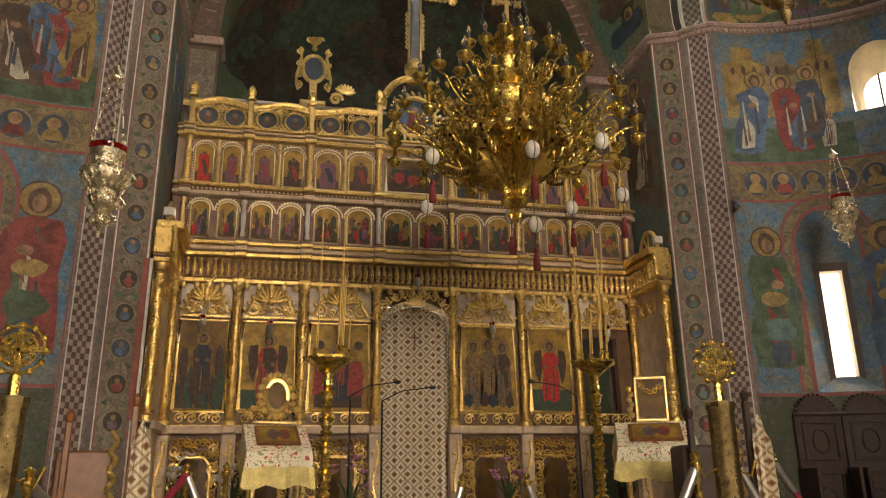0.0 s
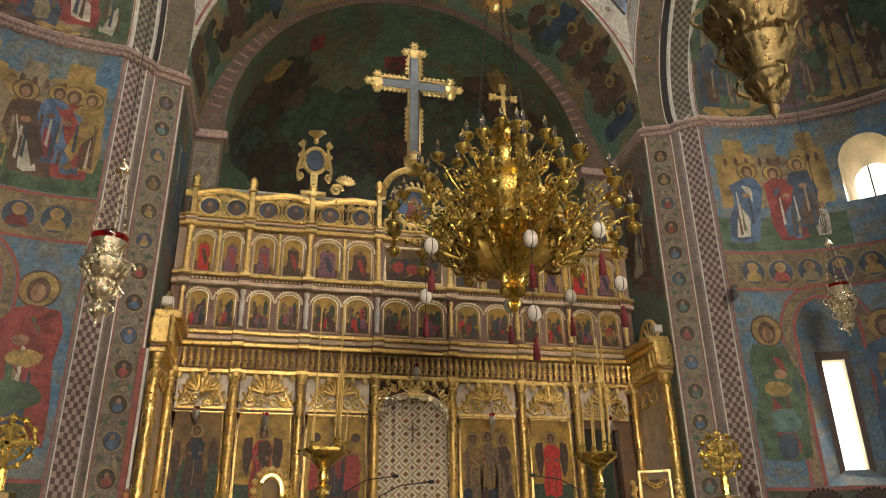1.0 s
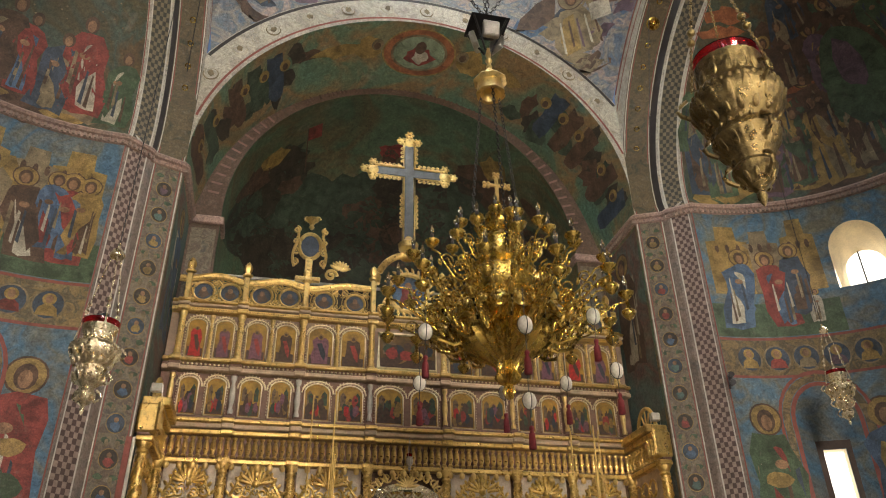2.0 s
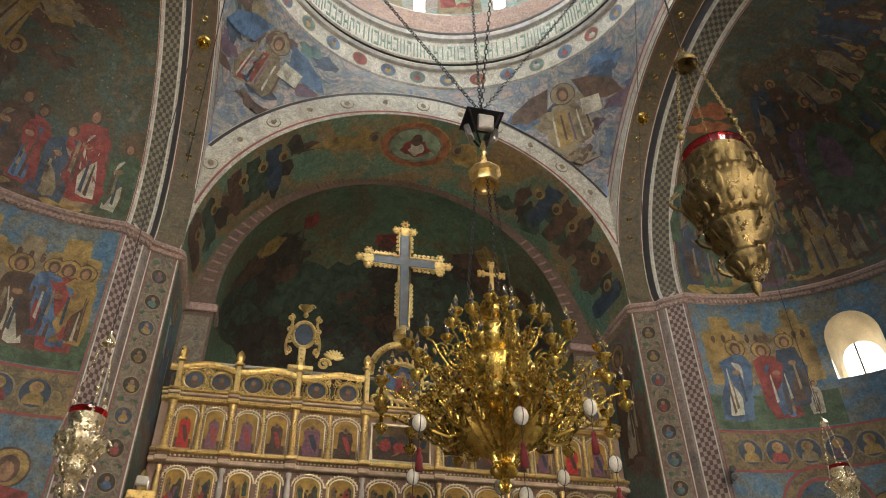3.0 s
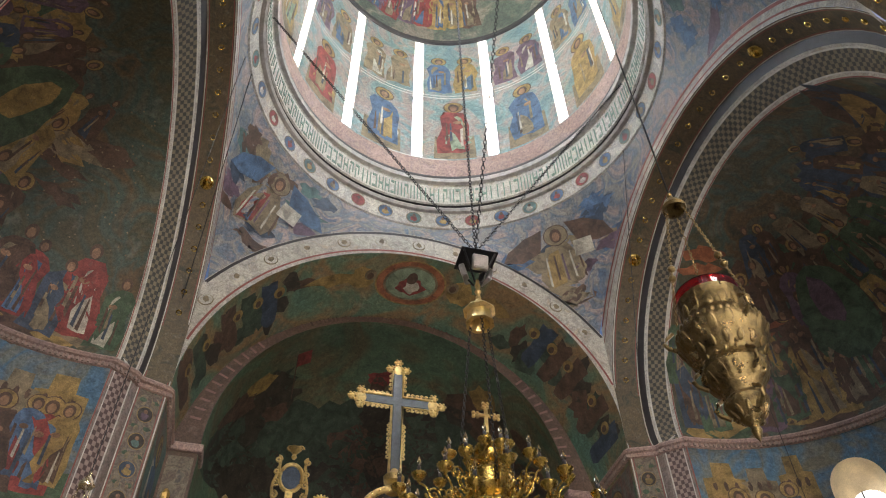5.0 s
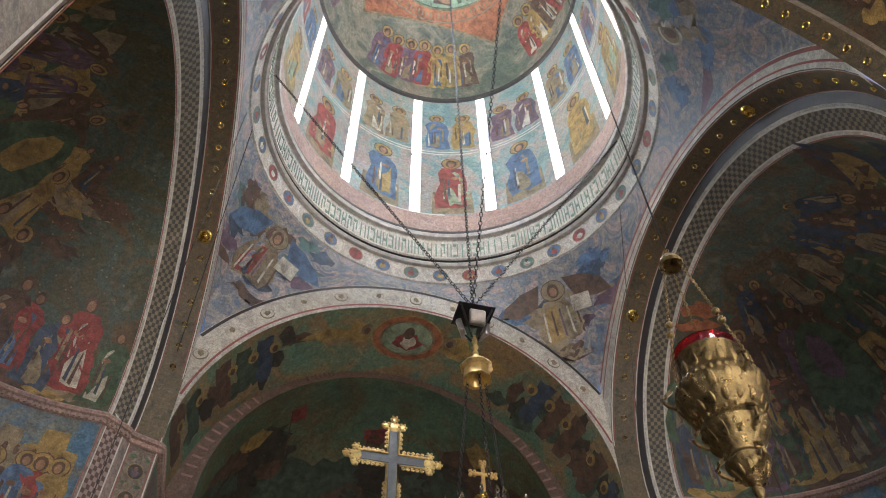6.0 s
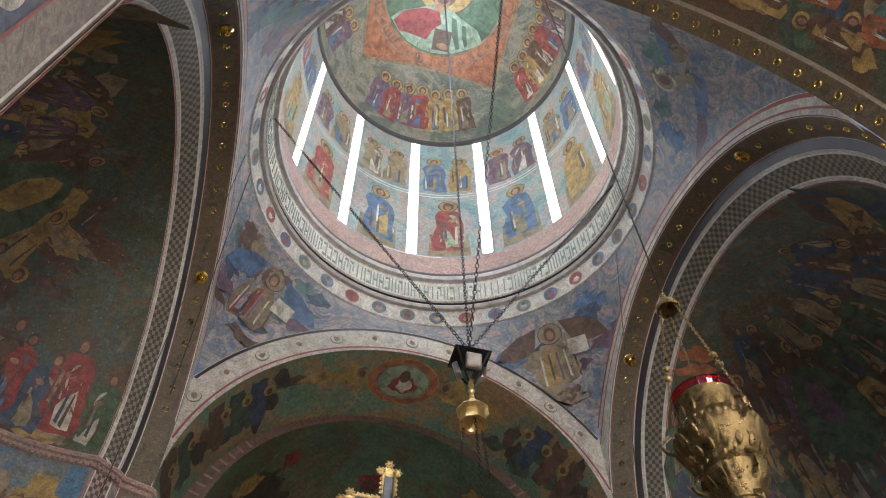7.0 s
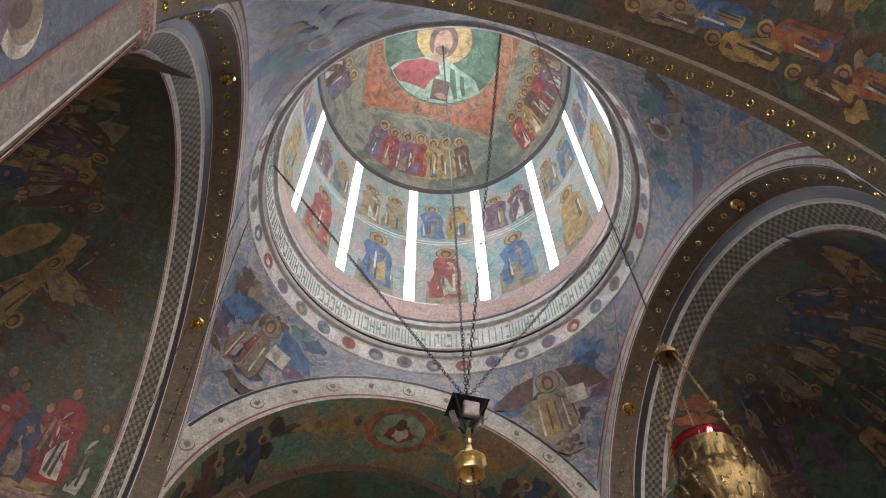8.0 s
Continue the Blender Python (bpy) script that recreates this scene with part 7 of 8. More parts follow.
cup_me = mesh_of("candle_cup", "brass", lambda b: lathe(b, ((0.0, -0.05), (0.012, -0.045), (0.018, -0.025), (0.04, -0.01), (0.056, 0.02), (0.061, 0.03), (0.048, 0.025), (0.02, 0.02), (0.02, 0.045), (0.0, 0.045)), seg=28, flute=0.07, folds=14))
bulb_me = mesh_of("candle_bulb", clear_glass, lambda b: lathe(b, ((0.0, 0.095), (0.012, 0.095), (0.019, 0.115), (0.017, 0.14), (0.007, 0.17), (0.0, 0.185)), seg=10))
sock_me = mesh_of("candle_socket", "dark_line", lambda b: lathe(b, ((0.015, 0.04), (0.015, 0.095), (0.0, 0.098)), seg=10))
for n, r, z, drop, r0, a0 in ((12, 0.97, 0.64, 0.12, 0.3, 0.1), (12, 0.86, 0.87, 0.2, 0.26, 0.36), (8, 0.63, 1.1, 0.22, 0.2, 0.2), (6, 0.43, 1.28, 0.2, 0.16, 0.45), (6, 0.2, 1.46, 0.22, 0.08, 0.1)):
    me = arm_mesh(r, drop, r0)
    for i in range(n):
        a = a0 + 2 * math.pi * i / n
        arm = link("arm", me, chan, pose(0, 0, z - 0.04, 0, 0, math.degrees(a)))
        link("candle_cup", cup_me, arm, pose(r, 0, 0.05))
        link("candle_socket", sock_me, arm, pose(r, 0, 0.05))
        link("candle_bulb", bulb_me, arm, pose(r, 0, 0.05))
low = mesh_of("drip_cup", "brass", lambda b: lathe(b, ((0.0, -0.06), (0.02, -0.05), (0.045, -0.02), (0.058, 0.01), (0.04, 0.03), (0.02, 0.04), (0.012, 0.1), (0, 0.1)), seg=20, flute=0.06, folds=10))
for i in range(12):
    a = 0.1 + 2 * math.pi * i / 12
    link("drip_cup", low, chan, pose(0.97 * math.cos(a), 0.97 * math.sin(a), 0.5))
# eggs with straps and red tassels under the arms
egg_me = mesh_of("egg", "egg_shell", lambda b: ball(b, (0, 0, 0), 0.052, 14, 10, 1, 1, 1.25))
strap_me = mesh_of("egg_strap", "black_iron", lambda b: [tube(b, [(0.054 * math.cos(t) * math.cos(s), 0.054 * math.cos(t) * math.sin(s), 0.067 * math.sin(t)) for t in (2 * math.pi * i / 16 for i in range(17))], 0.0035, 4) for s in (0, math.pi / 2)] + [tube(b, [(0, 0, 0.067), (0, 0, 0.3)], 0.003, 4), tube(b, [(0, 0, -0.067), (0, 0, -0.2)], 0.003, 4)])
tas_me = mesh_of("tassel", "tassel_red", lambda b: lathe(b, ((0.0, 0.02), (0.016, 0.01), (0.018, -0.01), (0.011, -0.02), (0.024, -0.05), (0.028, -0.15), (0.0, -0.155)), seg=10))
for k, (a, r, z) in enumerate(((3.55, 0.78, 3.43), (4.55, 0.85, 3.3), (5.45, 0.75, 3.55), (6.1, 0.85, 3.3), (5.0, 0.25, 2.98), (2.4, 0.8, 3.35), (1.3, 0.8, 3.4), (0.6, 0.8, 3.4))):
    egg = thing("hanging_egg", "white egg in dark straps with a red tassel under chandelier", "ornament", (CX + r * math.cos(a), CY + r * math.sin(a), z), "eggs under the chandelier")
    link("egg", egg_me, egg)
    link("strap", strap_me, egg)
    link("tassel", tas_me, egg, pose(0, 0, -0.2), "dark red silk tassel")
# suspension: canopy, lamp bracket and chains to the ring
sus = thing("chandelier_suspension", "brass canopy, floodlight bracket and iron chains that carry the chandelier", "suspension", (CX, CY, 6.2))
bm = bmesh.new()
lathe(bm, ((0.0, 0.2), (0.02, 0.19), (0.03, 0.15), (0.02, 0.13), (0.045, 0.1), (0.05, 0.07), (0.03, 0.05), (0.09, 0.02), (0.15, -0.02), (0.16, -0.04), (0.12, -0.07), (0.13, -0.16), (0.14, -0.2), (0.1, -0.2), (0.02, -0.05)), (0, 0, 0.1), 32, 0.04, 8)
part("canopy", bm, "pale_gold", sus)
bm = bmesh.new()
tube(bm, [(0, 0, 0.28), (0, 0, 0.5)], 0.02, 8)
lathe(bm, ((0.02, 0.3), (0.035, 0.34), (0.02, 0.37), (0.03, 0.42), (0.02, 0.46)), (0, 0, 0), 10)
part("swivel", bm, "pale_gold", sus)
bm = bmesh.new()
vs = [bm.verts.new(p) for p in ((-0.2, -0.17, 0.8), (0.2, -0.17, 0.8), (0.2, 0.17, 0.8), (-0.2, 0.17, 0.8), (0, 0, 0.95))]
for i in range(4):
    bm.faces.new((vs[i], vs[(i + 1) % 4], vs[4]))
bm.faces.new((vs[3], vs[2], vs[1], vs[0]))
part("bracket_roof", bm, "black_iron", sus)
for a in (-90, 30, 150):
    bm = bmesh.new()
    box(bm, -0.085, 0.085, -0.03, 0.03, -0.09, 0.09, 0.012)
    fl = part("floodlight", bm, "steel", sus)
    fl.matrix_basis = Matrix.Rotation(radians(a + 90), 4, "Z") @ pose(0, -0.13, 0.64, 12, 0, 0)
    bm = bmesh.new()
    box(bm, -0.07, 0.07, -0.036, -0.031, -0.07, 0.07)
    part("floodlight_glass", bm, "ring_moulding", fl)
for x, y in ((-0.17, 0.14), (0.17, 0.14), (-0.17, -0.14), (0.17, -0.14)):
    part("bracket_leg", bm_of(tube, [(x, y, 0.8), (x * 0.2, y * 0.2, 0.45)], 0.012, 6), "black_iron", sus)
for tx, ty, tz in ((-2.93, 5.75, 12.42), (2.95, 5.55, 12.42), (0.06, 2.75, 12.42), (0.0, YD, DOME_Z + DR - 0.02)):
    bm = bmesh.new()
    chain(bm, (0, 0, 0.93), (tx - CX, ty - CY, tz - 6.2), 0.0055, 0.07)
    part("ring_chain", bm, "black_iron", sus)
for a in (0.4, 2.5, 4.6):
    bm = bmesh.new()
    chain(bm, (0.1 * math.cos(a), 0.1 * math.sin(a), -0.08), (0.3 * math.cos(a), 0.3 * math.sin(a), 4.26 - 6.2), 0.005, 0.05)
    part("chain", bm, "black_iron", sus)
# thin wires from the ring to the side arches
for s in (-1, 1):
    wire = thing("hanging_wire", "thin dark wire stretched from the dome ring to the side arch", "wire", (s * 2.93, 5.7, 12.42), "wires of the crossing")
    bm = bmesh.new()
    tube(bm, [(0, 0, 0), (s * 0.28, 2.0, -4.4)], 0.006, 5)
    part("wire", bm, "black_iron", wire)
    bm = bmesh.new()
    lathe(bm, ((0.0, -0.04), (0.03, -0.03), (0.04, 0.0), (0.0, 0.03)), (0, 0, 0), 10)
    part("hook", bm, "black_iron", wire)


def lampada(x, y, z, top, mat, full=False, size=1.0):
    """A hanging oil lamp: tiered pierced body, red glass rim, three chains with balls, cap and long wire."""
    th = thing("hanging_lamp", "ornate gilt hanging oil lamp with red glass rim on beaded chains", "hanging lamp", (x, y, z), "hanging oil lamps")
    bm = bmesh.new()
    tiers = ((0.0, -0.02), (0.012, 0.0), (0.02, 0.03), (0.012, 0.05), (0.045, 0.08), (0.07, 0.12), (0.075, 0.14), (0.06, 0.16), (0.055, 0.2), (0.1, 0.25), (0.125, 0.29), (0.12, 0.31), (0.09, 0.33), (0.085, 0.38), (0.14, 0.43), (0.185, 0.48), (0.195, 0.52), (0.18, 0.55), (0.13, 0.57), (0.1, 0.59), (0.1, 0.62), (0.125, 0.66), (0.14, 0.71), (0.13, 0.71), (0.09, 0.64), (0.0, 0.62))
    if full:
        tiers = ((0.0, -0.02), (0.012, 0.0), (0.022, 0.03), (0.016, 0.05), (0.05, 0.09), (0.085, 0.14), (0.09, 0.16), (0.078, 0.18), (0.085, 0.21), (0.125, 0.27), (0.14, 0.31), (0.13, 0.335), (0.122, 0.36), (0.165, 0.42), (0.19, 0.48), (0.192, 0.52), (0.175, 0.55), (0.148, 0.57), (0.138, 0.6), (0.14, 0.64), (0.146, 0.71), (0.13, 0.71), (0.09, 0.64), (0.0, 0.62))
    lathe(bm, tiers, (0, 0, 0), 96, 0.008, 24)
    # embossed leaves and knobs round the tiers
    for zz, r, n, wd, ht, tip in ((0.46, 0.176, 16, 0.022, 0.05, 0.5), (0.4, 0.15, 16, 0.016, 0.03, 0.5), (0.635, 0.136 if full else 0.108, 14, 0.022, 0.045, 0.0), (0.27, 0.116, 12, 0.02, 0.04, 0.5), (0.11, 0.062, 10, 0.013, 0.03, 0.5), (0.36, 0.122 if full else 0.087, 18, 0.01, 0.016, 0.0)):
        for i in range(n):
            a = 2 * math.pi * (i + (0.5 if ht < 0.04 else 0)) / n
            bmesh.ops.create_uvsphere(bm, u_segments=7, v_segments=6, radius=1, matrix=Matrix.LocRotScale((r * math.cos(a), r * math.sin(a), zz), Euler((0, tip, a)), (0.011, wd, ht)))
    for zz, r, n in ((0.525, 0.19, 36), (0.3, 0.12, 26), (0.145, 0.072, 16)):
        for i in range(n):
            a = 2 * math.pi * i / n
            bmesh.ops.create_uvsphere(bm, u_segments=6, v_segments=5, radius=1, matrix=Matrix.LocRotScale((r * math.cos(a), r * math.sin(a), zz), Euler((0, 0, a)), (0.006, 0.013, 0.016)))
        for i in range(3):
            a = 2 * math.pi * i / 3 + 0.5
            tube(bm, [(r * 1.02 * math.cos(a) + 0.05 * math.cos(a) * math.sin(t), r * 1.02 * math.sin(a) + 0.05 * math.sin(a) * math.sin(t), zz - 0.05 + 0.1 * t / 3) for t in (0, 0.8, 1.6, 2.4, 3.1)], 0.01, 5)
    part("body", bm, mat, th)
    bm = bmesh.new()
    lathe(bm, ((0.128, 0.7), (0.142, 0.73), (0.146, 0.76), (0.138, 0.76), (0.12, 0.7)), (0, 0, 0), 28)
    part("red_rim", bm, red_glass, th, "bright red glass rim")
    cap = 1.42
    bm = bmesh.new()
    lathe(bm, ((0.06, -0.05), (0.065, -0.03), (0.05, 0.0), (0.03, 0.03), (0.012, 0.05), (0.015, 0.08), (0.0, 0.09)), (0, 0, cap), 18)
    part("cap", bm, mat, th)
    for i in range(3):
        a = 2 * math.pi * i / 3 + 0.9
        p, q = (0.19 * math.cos(a), 0.19 * math.sin(a), 0.56), (0.045 * math.cos(a), 0.045 * math.sin(a), cap - 0.04)
        bm = bmesh.new()
        chain(bm, p, q, 0.0028, 0.022)
        c = part("lamp_chain", bm, mat, th)
        for t in (0.36, 0.44):
            bm = bmesh.new()
            ball(bm, tuple(p[j] + (q[j] - p[j]) * t for j in range(3)), 0.02, 10, 8)
            part("chain_ball", bm, mat, c)
    bm = bmesh.new()
    tube(bm, [(0, 0, cap + 0.08), (0, 0, (top - z) / size)], 0.005, 5)
    part("wire", bm, "black_iron", th)
    th.scale = (size, size, size)
    return th


lampada(-2.93, 5.17, 2.77, CAP + 3.0, "silver_gilt", size=0.85)
lampada(4.5, 6.92, 3.62, CAP + 1.9, "silver_gilt", size=0.8)
lampada(-0.01, 2.0, 2.73, CAP + XH, "old_bronze", True, size=0.94)

# ---- things before the screen ----
def small_lamp(x, z):
    th = thing("icon_lamp", "small silver oil lamp with red cup hung before an icon", "oil lamp", (x, YI - 0.22, z), "small lamps before the icons")
    bm = bmesh.new()
    lathe(bm, ((0.0, -0.12), (0.01, -0.1), (0.02, -0.08), (0.012, -0.06), (0.04, -0.02), (0.045, 0.02), (0.03, 0.05), (0.035, 0.06)), (0, 0, 0), 16, 0.05, 8)
    part("body", bm, "steel", th)
    bm = bmesh.new()
    lathe(bm, ((0.03, 0.055), (0.036, 0.09), (0.03, 0.1), (0.02, 0.08)), (0, 0, 0), 14)
    part("red_cup", bm, red_glass, th)
    for i in range(3):
        a = 2.1 * i
        bm = bmesh.new()
        tube(bm, [(0.04 * math.cos(a), 0.04 * math.sin(a), 0.03), (0, 0, 0.3)], 0.003, 4)
        part("lamp_chain", bm, "steel", th)
    bm = bmesh.new()
    tube(bm, [(0, 0, 0.3), (0, 0.12, 0.36), (0, 0.2, 0.3)], 0.006, 5)
    part("hook", bm, "brass", th)


for x, z in ((-2.6, 2.95), (-0.98, 2.93), (-0.03, 3.56), (0.93, 2.97), (2.5, 2.97), (-1.82, 2.9)):
    small_lamp(x, z)


def floral_cloth():
    m, n, l, b = material("floral_cloth")
    f = noise_of(n, l, 24, 2, 0.5, 0.8)
    c = ramp(n, l, f, ((0.36, (0.55, 0.08, 0.06)), (0.41, (0.82, 0.74, 0.56)), (0.58, (0.84, 0.77, 0.6)), (0.63, (0.2, 0.27, 0.12)), (0.7, (0.7, 0.45, 0.1))))
    l.new(c, b.inputs["Base Color"])
    b.inputs["Roughness"].default_value = 0.8
    bumped(n, l, b, noise_of(n, l, 150, 3), 0.2)


floral_cloth()


def lectern(x, y, z, w, turn, label, upright):
    """A slanted icon stand with an embroidered cloth, an icon on it and a gilt frame behind."""
    th = thing("lectern", label, "lectern", (x, y, SOL), "icon stands before the screen")
    th.rotation_euler = (0, 0, radians(turn))
    h = z - SOL
    d = 0.42
    zf, zb = h - 0.3, h - 0.05
    bm = bmesh.new()
    quads(bm, [[(-w / 2 + w * i / 10, -d / 2 + d * j / 6, zf + (zb - zf) * j / 6) for i in range(11)] for j in range(7)])
    part("cloth_top", bm, "floral_cloth", th)
    bm = bmesh.new()
    rows = []
    loop = [(-w / 2, d / 2), (-w / 2, 0), (-w / 2, -d / 2)] + [(-w / 2 + w * i / 12, -d / 2) for i in range(1, 12)] + [(w / 2, -d / 2), (w / 2, 0), (w / 2, d / 2)]
    for j in range(5):
        t = j / 4
        rows.append([(px * (1 + 0.1 * t) + 0.01 * math.sin(k * 1.7) * t, py * (1 + 0.1 * t) + 0.015 * math.sin(k * 2.3) * t, (zf + (zb - zf) * (py + d / 2) / d) - 0.24 * t + 0.02 * math.sin(k * 1.3) * t) for k, (px, py) in enumerate(loop)])
    quads(bm, rows[:4])
    part("cloth_drop", bm, "floral_cloth", th)
    bm = bmesh.new()
    quads(bm, [[(px * 1.02, py * 1.02, pz - 0.005) for px, py, pz in rows[2]], [(px * 1.05, py * 1.06, pz - 0.05) for px, py, pz in rows[4]]])
    part("fringe", bm, "yellow_cloth", th)
    bm = bmesh.new()
    box(bm, -w * 0.34, w * 0.34, -d * 0.4, d * 0.36, -0.012, 0.012, 0.004)
    ic = part("lying_icon", bm, "orange_wood", th, "small framed icon lying on the cloth")
    ic.matrix_basis = Matrix.Translation((0, 0, (zf + zb) / 2 + 0.022)) @ Matrix.Rotation(math.atan2(zb - zf, d), 4, "X")
    bm = bmesh.new()
    box(bm, -w * 0.29, w * 0.29, -d * 0.33, d * 0.29, 0.0125, 0.016)
    part("icon_picture", bm, "icon_gold", ic)
    for q, cc, sx in ((0, "violet", -0.08), (1, "red", 0.1), (2, "brown", 0.0)):
        bm = bmesh.new()
        vs = [bm.verts.new((sx * w + 0.09 * w * math.cos(t), -0.02 + 0.1 * d * (2.2 if q < 2 else 1) * math.sin(t), 0.018 + q * 0.001)) for t in (2 * math.pi * i / 12 for i in range(12))]
        bm.faces.new(vs)
        part("painted_shape", bm, "pigment_" + cc, ic)
    for sx in (-1, 1):
        for sy in (-1, 1):
            bm = bmesh.new()
            lathe(bm, ((0.03, 0), (0.035, 0.05), (0.02, 0.08), (0.03, 0.3), (0.02, 0.5), (0.026, zf - 0.1), (0.03, zf - 0.02)), (sx * w * 0.38, sy * d * 0.36, 0), 12)
            part("leg", bm, "gold_leaf", th)
    bm = bmesh.new()
    box(bm, -w * 0.42, w * 0.42, -d * 0.42, d * 0.42, zf - 0.06, zf - 0.02, 0.01)
    part("shelf", bm, "gold_leaf", th)
    bm = bmesh.new()
    if upright == "oval":
        tube(bm, [(0.1 * math.cos(t), d / 2 - 0.03, h + 0.2 + 0.14 * math.sin(t)) for t in (2 * math.pi * i / 24 for i in range(25))], 0.03, 7)
        for i in range(16):
            t = 2 * math.pi * i / 16
            bmesh.ops.create_icosphere(bm, subdivisions=1, radius=0.04, matrix=Matrix.Translation((0.15 * math.cos(t), d / 2 - 0.03, h + 0.2 + 0.19 * math.sin(t))))
        for sx in (-1, 1):
            for q in range(6):
                bmesh.ops.create_icosphere(bm, subdivisions=1, radius=0.034, matrix=Matrix.Translation((sx * (0.12 + 0.028 * q), d / 2 - 0.03, h + 0.13 - 0.025 * q + 0.03 * (q % 2))))
        box(bm, -0.2, 0.2, d / 2 - 0.05, d / 2 + 0.01, h - 0.05, h - 0.02, 0.01)
    else:
        for sx in (-1, 1):
            box(bm, sx * 0.13, sx * 0.155, d / 2 - 0.06, d / 2 - 0.02, h - 0.05, h + 0.38, 0.006)
        box(bm, -0.155, 0.155, d / 2 - 0.062, d / 2 - 0.022, h + 0.36, h + 0.385, 0.006)
        box(bm, -0.155, 0.155, d / 2 - 0.062, d / 2 - 0.022, h - 0.05, h - 0.02, 0.006)
        for q in range(7):
            tube(bm, [(x2, d / 2 - 0.04, z2) for x2, _, z2 in spiral((-0.11 + q * 0.037, h + 0.27 + 0.03 * math.cos(q)), 0.03, 1.2, q * 60, 1, 12)], 0.008, 4)
        for sx in (-1, 1):
            for q in range(6):
                bmesh.ops.create_icosphere(bm, subdivisions=1, radius=0.035, matrix=Matrix.Translation((sx * (0.19 + 0.02 * (q % 2)), d / 2 - 0.03, h + 0.02 + 0.05 * q)))
    fr = part("gilt_frame", bm, "pale_gold", th)
    bm = bmesh.new()
    box(bm, -0.1 if upright == "oval" else -0.12, 0.1 if upright == "oval" else 0.12, d / 2 - 0.022, d / 2 - 0.012, h + (0.1 if upright == "oval" else 0.0), h + 0.3)
    part("frame_picture", bm, "old_varnish", fr)
    return th


lectern(-1.68, 6.95, 1.72, 0.55, 8, "gilt icon stand with floral white cloth and gilt oval frame", "oval")
lectern(1.83, 6.75, 1.74, 0.72, -24, "gilt icon stand with floral cloth, lying icon and square frame", "square")


def candle_stand(x, y, z, tall, label):
    th = thing("candle_stand", label, "candle stand", (x, y, 0), "tall brass candle stands")
    bm = bmesh.new()
    prof = [(0.0, 0.0), (0.2, 0.0), (0.2, 0.03), (0.1, 0.08), (0.06, 0.12)]
    k = int((z - 0.3) / 0.022)
    for i in range(k):
        prof.append((0.022 + 0.016 * (i % 2) + 0.014 * (i % 8 < 2), 0.15 + i * 0.022))
    prof += [(0.03, z - 0.12), (0.05, z - 0.08)]
    lathe(bm, prof, (0, 0, 0), 16, 0.1, 6)
    part("stem", bm, "brass", th)
    bm = bmesh.new()
    lathe(bm, ((0.04, z - 0.1), (0.1, z - 0.05), (0.175, z - 0.005), (0.18, z + 0.012), (0.165, z + 0.006), (0.0, z - 0.005)), (0, 0, 0), 6)
    part("dish", bm, "brass", th)
    r = random.Random(int(x * 100))
    for i in range(9):
        a, rr = r.uniform(0, 6.28), r.uniform(0.06, 0.14)
        hh = r.uniform(0.25, 0.6) if i > 2 else tall
        cx, cy = rr * math.cos(a), rr * math.sin(a)
        bm = bmesh.new()
        lathe(bm, ((0.012, z), (0.014, z + 0.08), (0.011, z + 0.085)), (cx, cy, 0), 8)
        hold = part("candle_holder", bm, "brass", th)
        bm = bmesh.new()
        tube(bm, [(cx, cy, z + 0.05), (cx + 0.01, cy, z + hh)], 0.006, 6)
        part("candle", bm, "yellow_wax", hold)


candle_stand(-1.37, 5.2, 1.98, 1.05, "tall knobbed brass candle stand with thin yellow candles")
candle_stand(0.57, 5.2, 1.99, 0.85, "tall knobbed brass candle stand with many thin candles")


def great_candle(x, y, z):
    th = thing("processional_candle", "large gilt candle shaft crowned by an openwork round cross", "candle", (x, y, 0), "large gilt candles")
    bm = bmesh.new()
    lathe(bm, ((0.0, 0), (0.2, 0), (0.2, 0.05), (0.12, 0.1), (0.075, 0.2), (0.075, z - 0.42), (0.085, z - 0.4), (0.085, z - 0.36), (0.04, z - 0.35)), (0, 0, 0), 20, 0.05, 9)
    part("shaft", bm, "old_bronze", th)
    bm = bmesh.new()
    tube(bm, [(0, 0, z - 0.36), (0, 0, z - 0.25)], 0.028, 8)
    box(bm, -0.014, 0.014, -0.012, 0.012, z - 0.28, z + 0.02, 0.004)
    box(bm, -0.13, 0.13, -0.012, 0.012, z - 0.13, z - 0.1, 0.004)
    for q in range(4):
        for s in (-1, 1):
            a = math.pi / 4 + q * math.pi / 2
            tube(bm, [(x2, 0, z2) for x2, _, z2 in spiral((0.065 * math.cos(a), z - 0.115 + 0.065 * math.sin(a)), 0.04, 1.4, math.degrees(a) + 90 * s, s, 14)], 0.008, 5)
    for i in range(12):
        a = 2 * math.pi * i / 12
        bmesh.ops.create_icosphere(bm, subdivisions=1, radius=0.022, matrix=Matrix.Translation((0.13 * math.cos(a), 0, z - 0.115 + 0.13 * math.sin(a))))
    for rr in (0.125, 0.09):
        tube(bm, [(rr * math.cos(t), 0, z - 0.115 + rr * math.sin(t)) for t in (2 * math.pi * i / 28 for i in range(29))], 0.009, 5)
    part("openwork_cross", bm, "brass", th)
    for s in (-1, 1):
        bm = bmesh.new()
        tube(bm, [(s * 0.06, 0, z - 0.75), (s * 0.16, 0, z - 0.8), (s * 0.2, 0, z - 0.7)], 0.009, 6)
        part("side_arm", bm, "brass", th)


great_candle(0.97, 4.25, 1.98)
great_candle(-3.02, 4.25, 1.97)
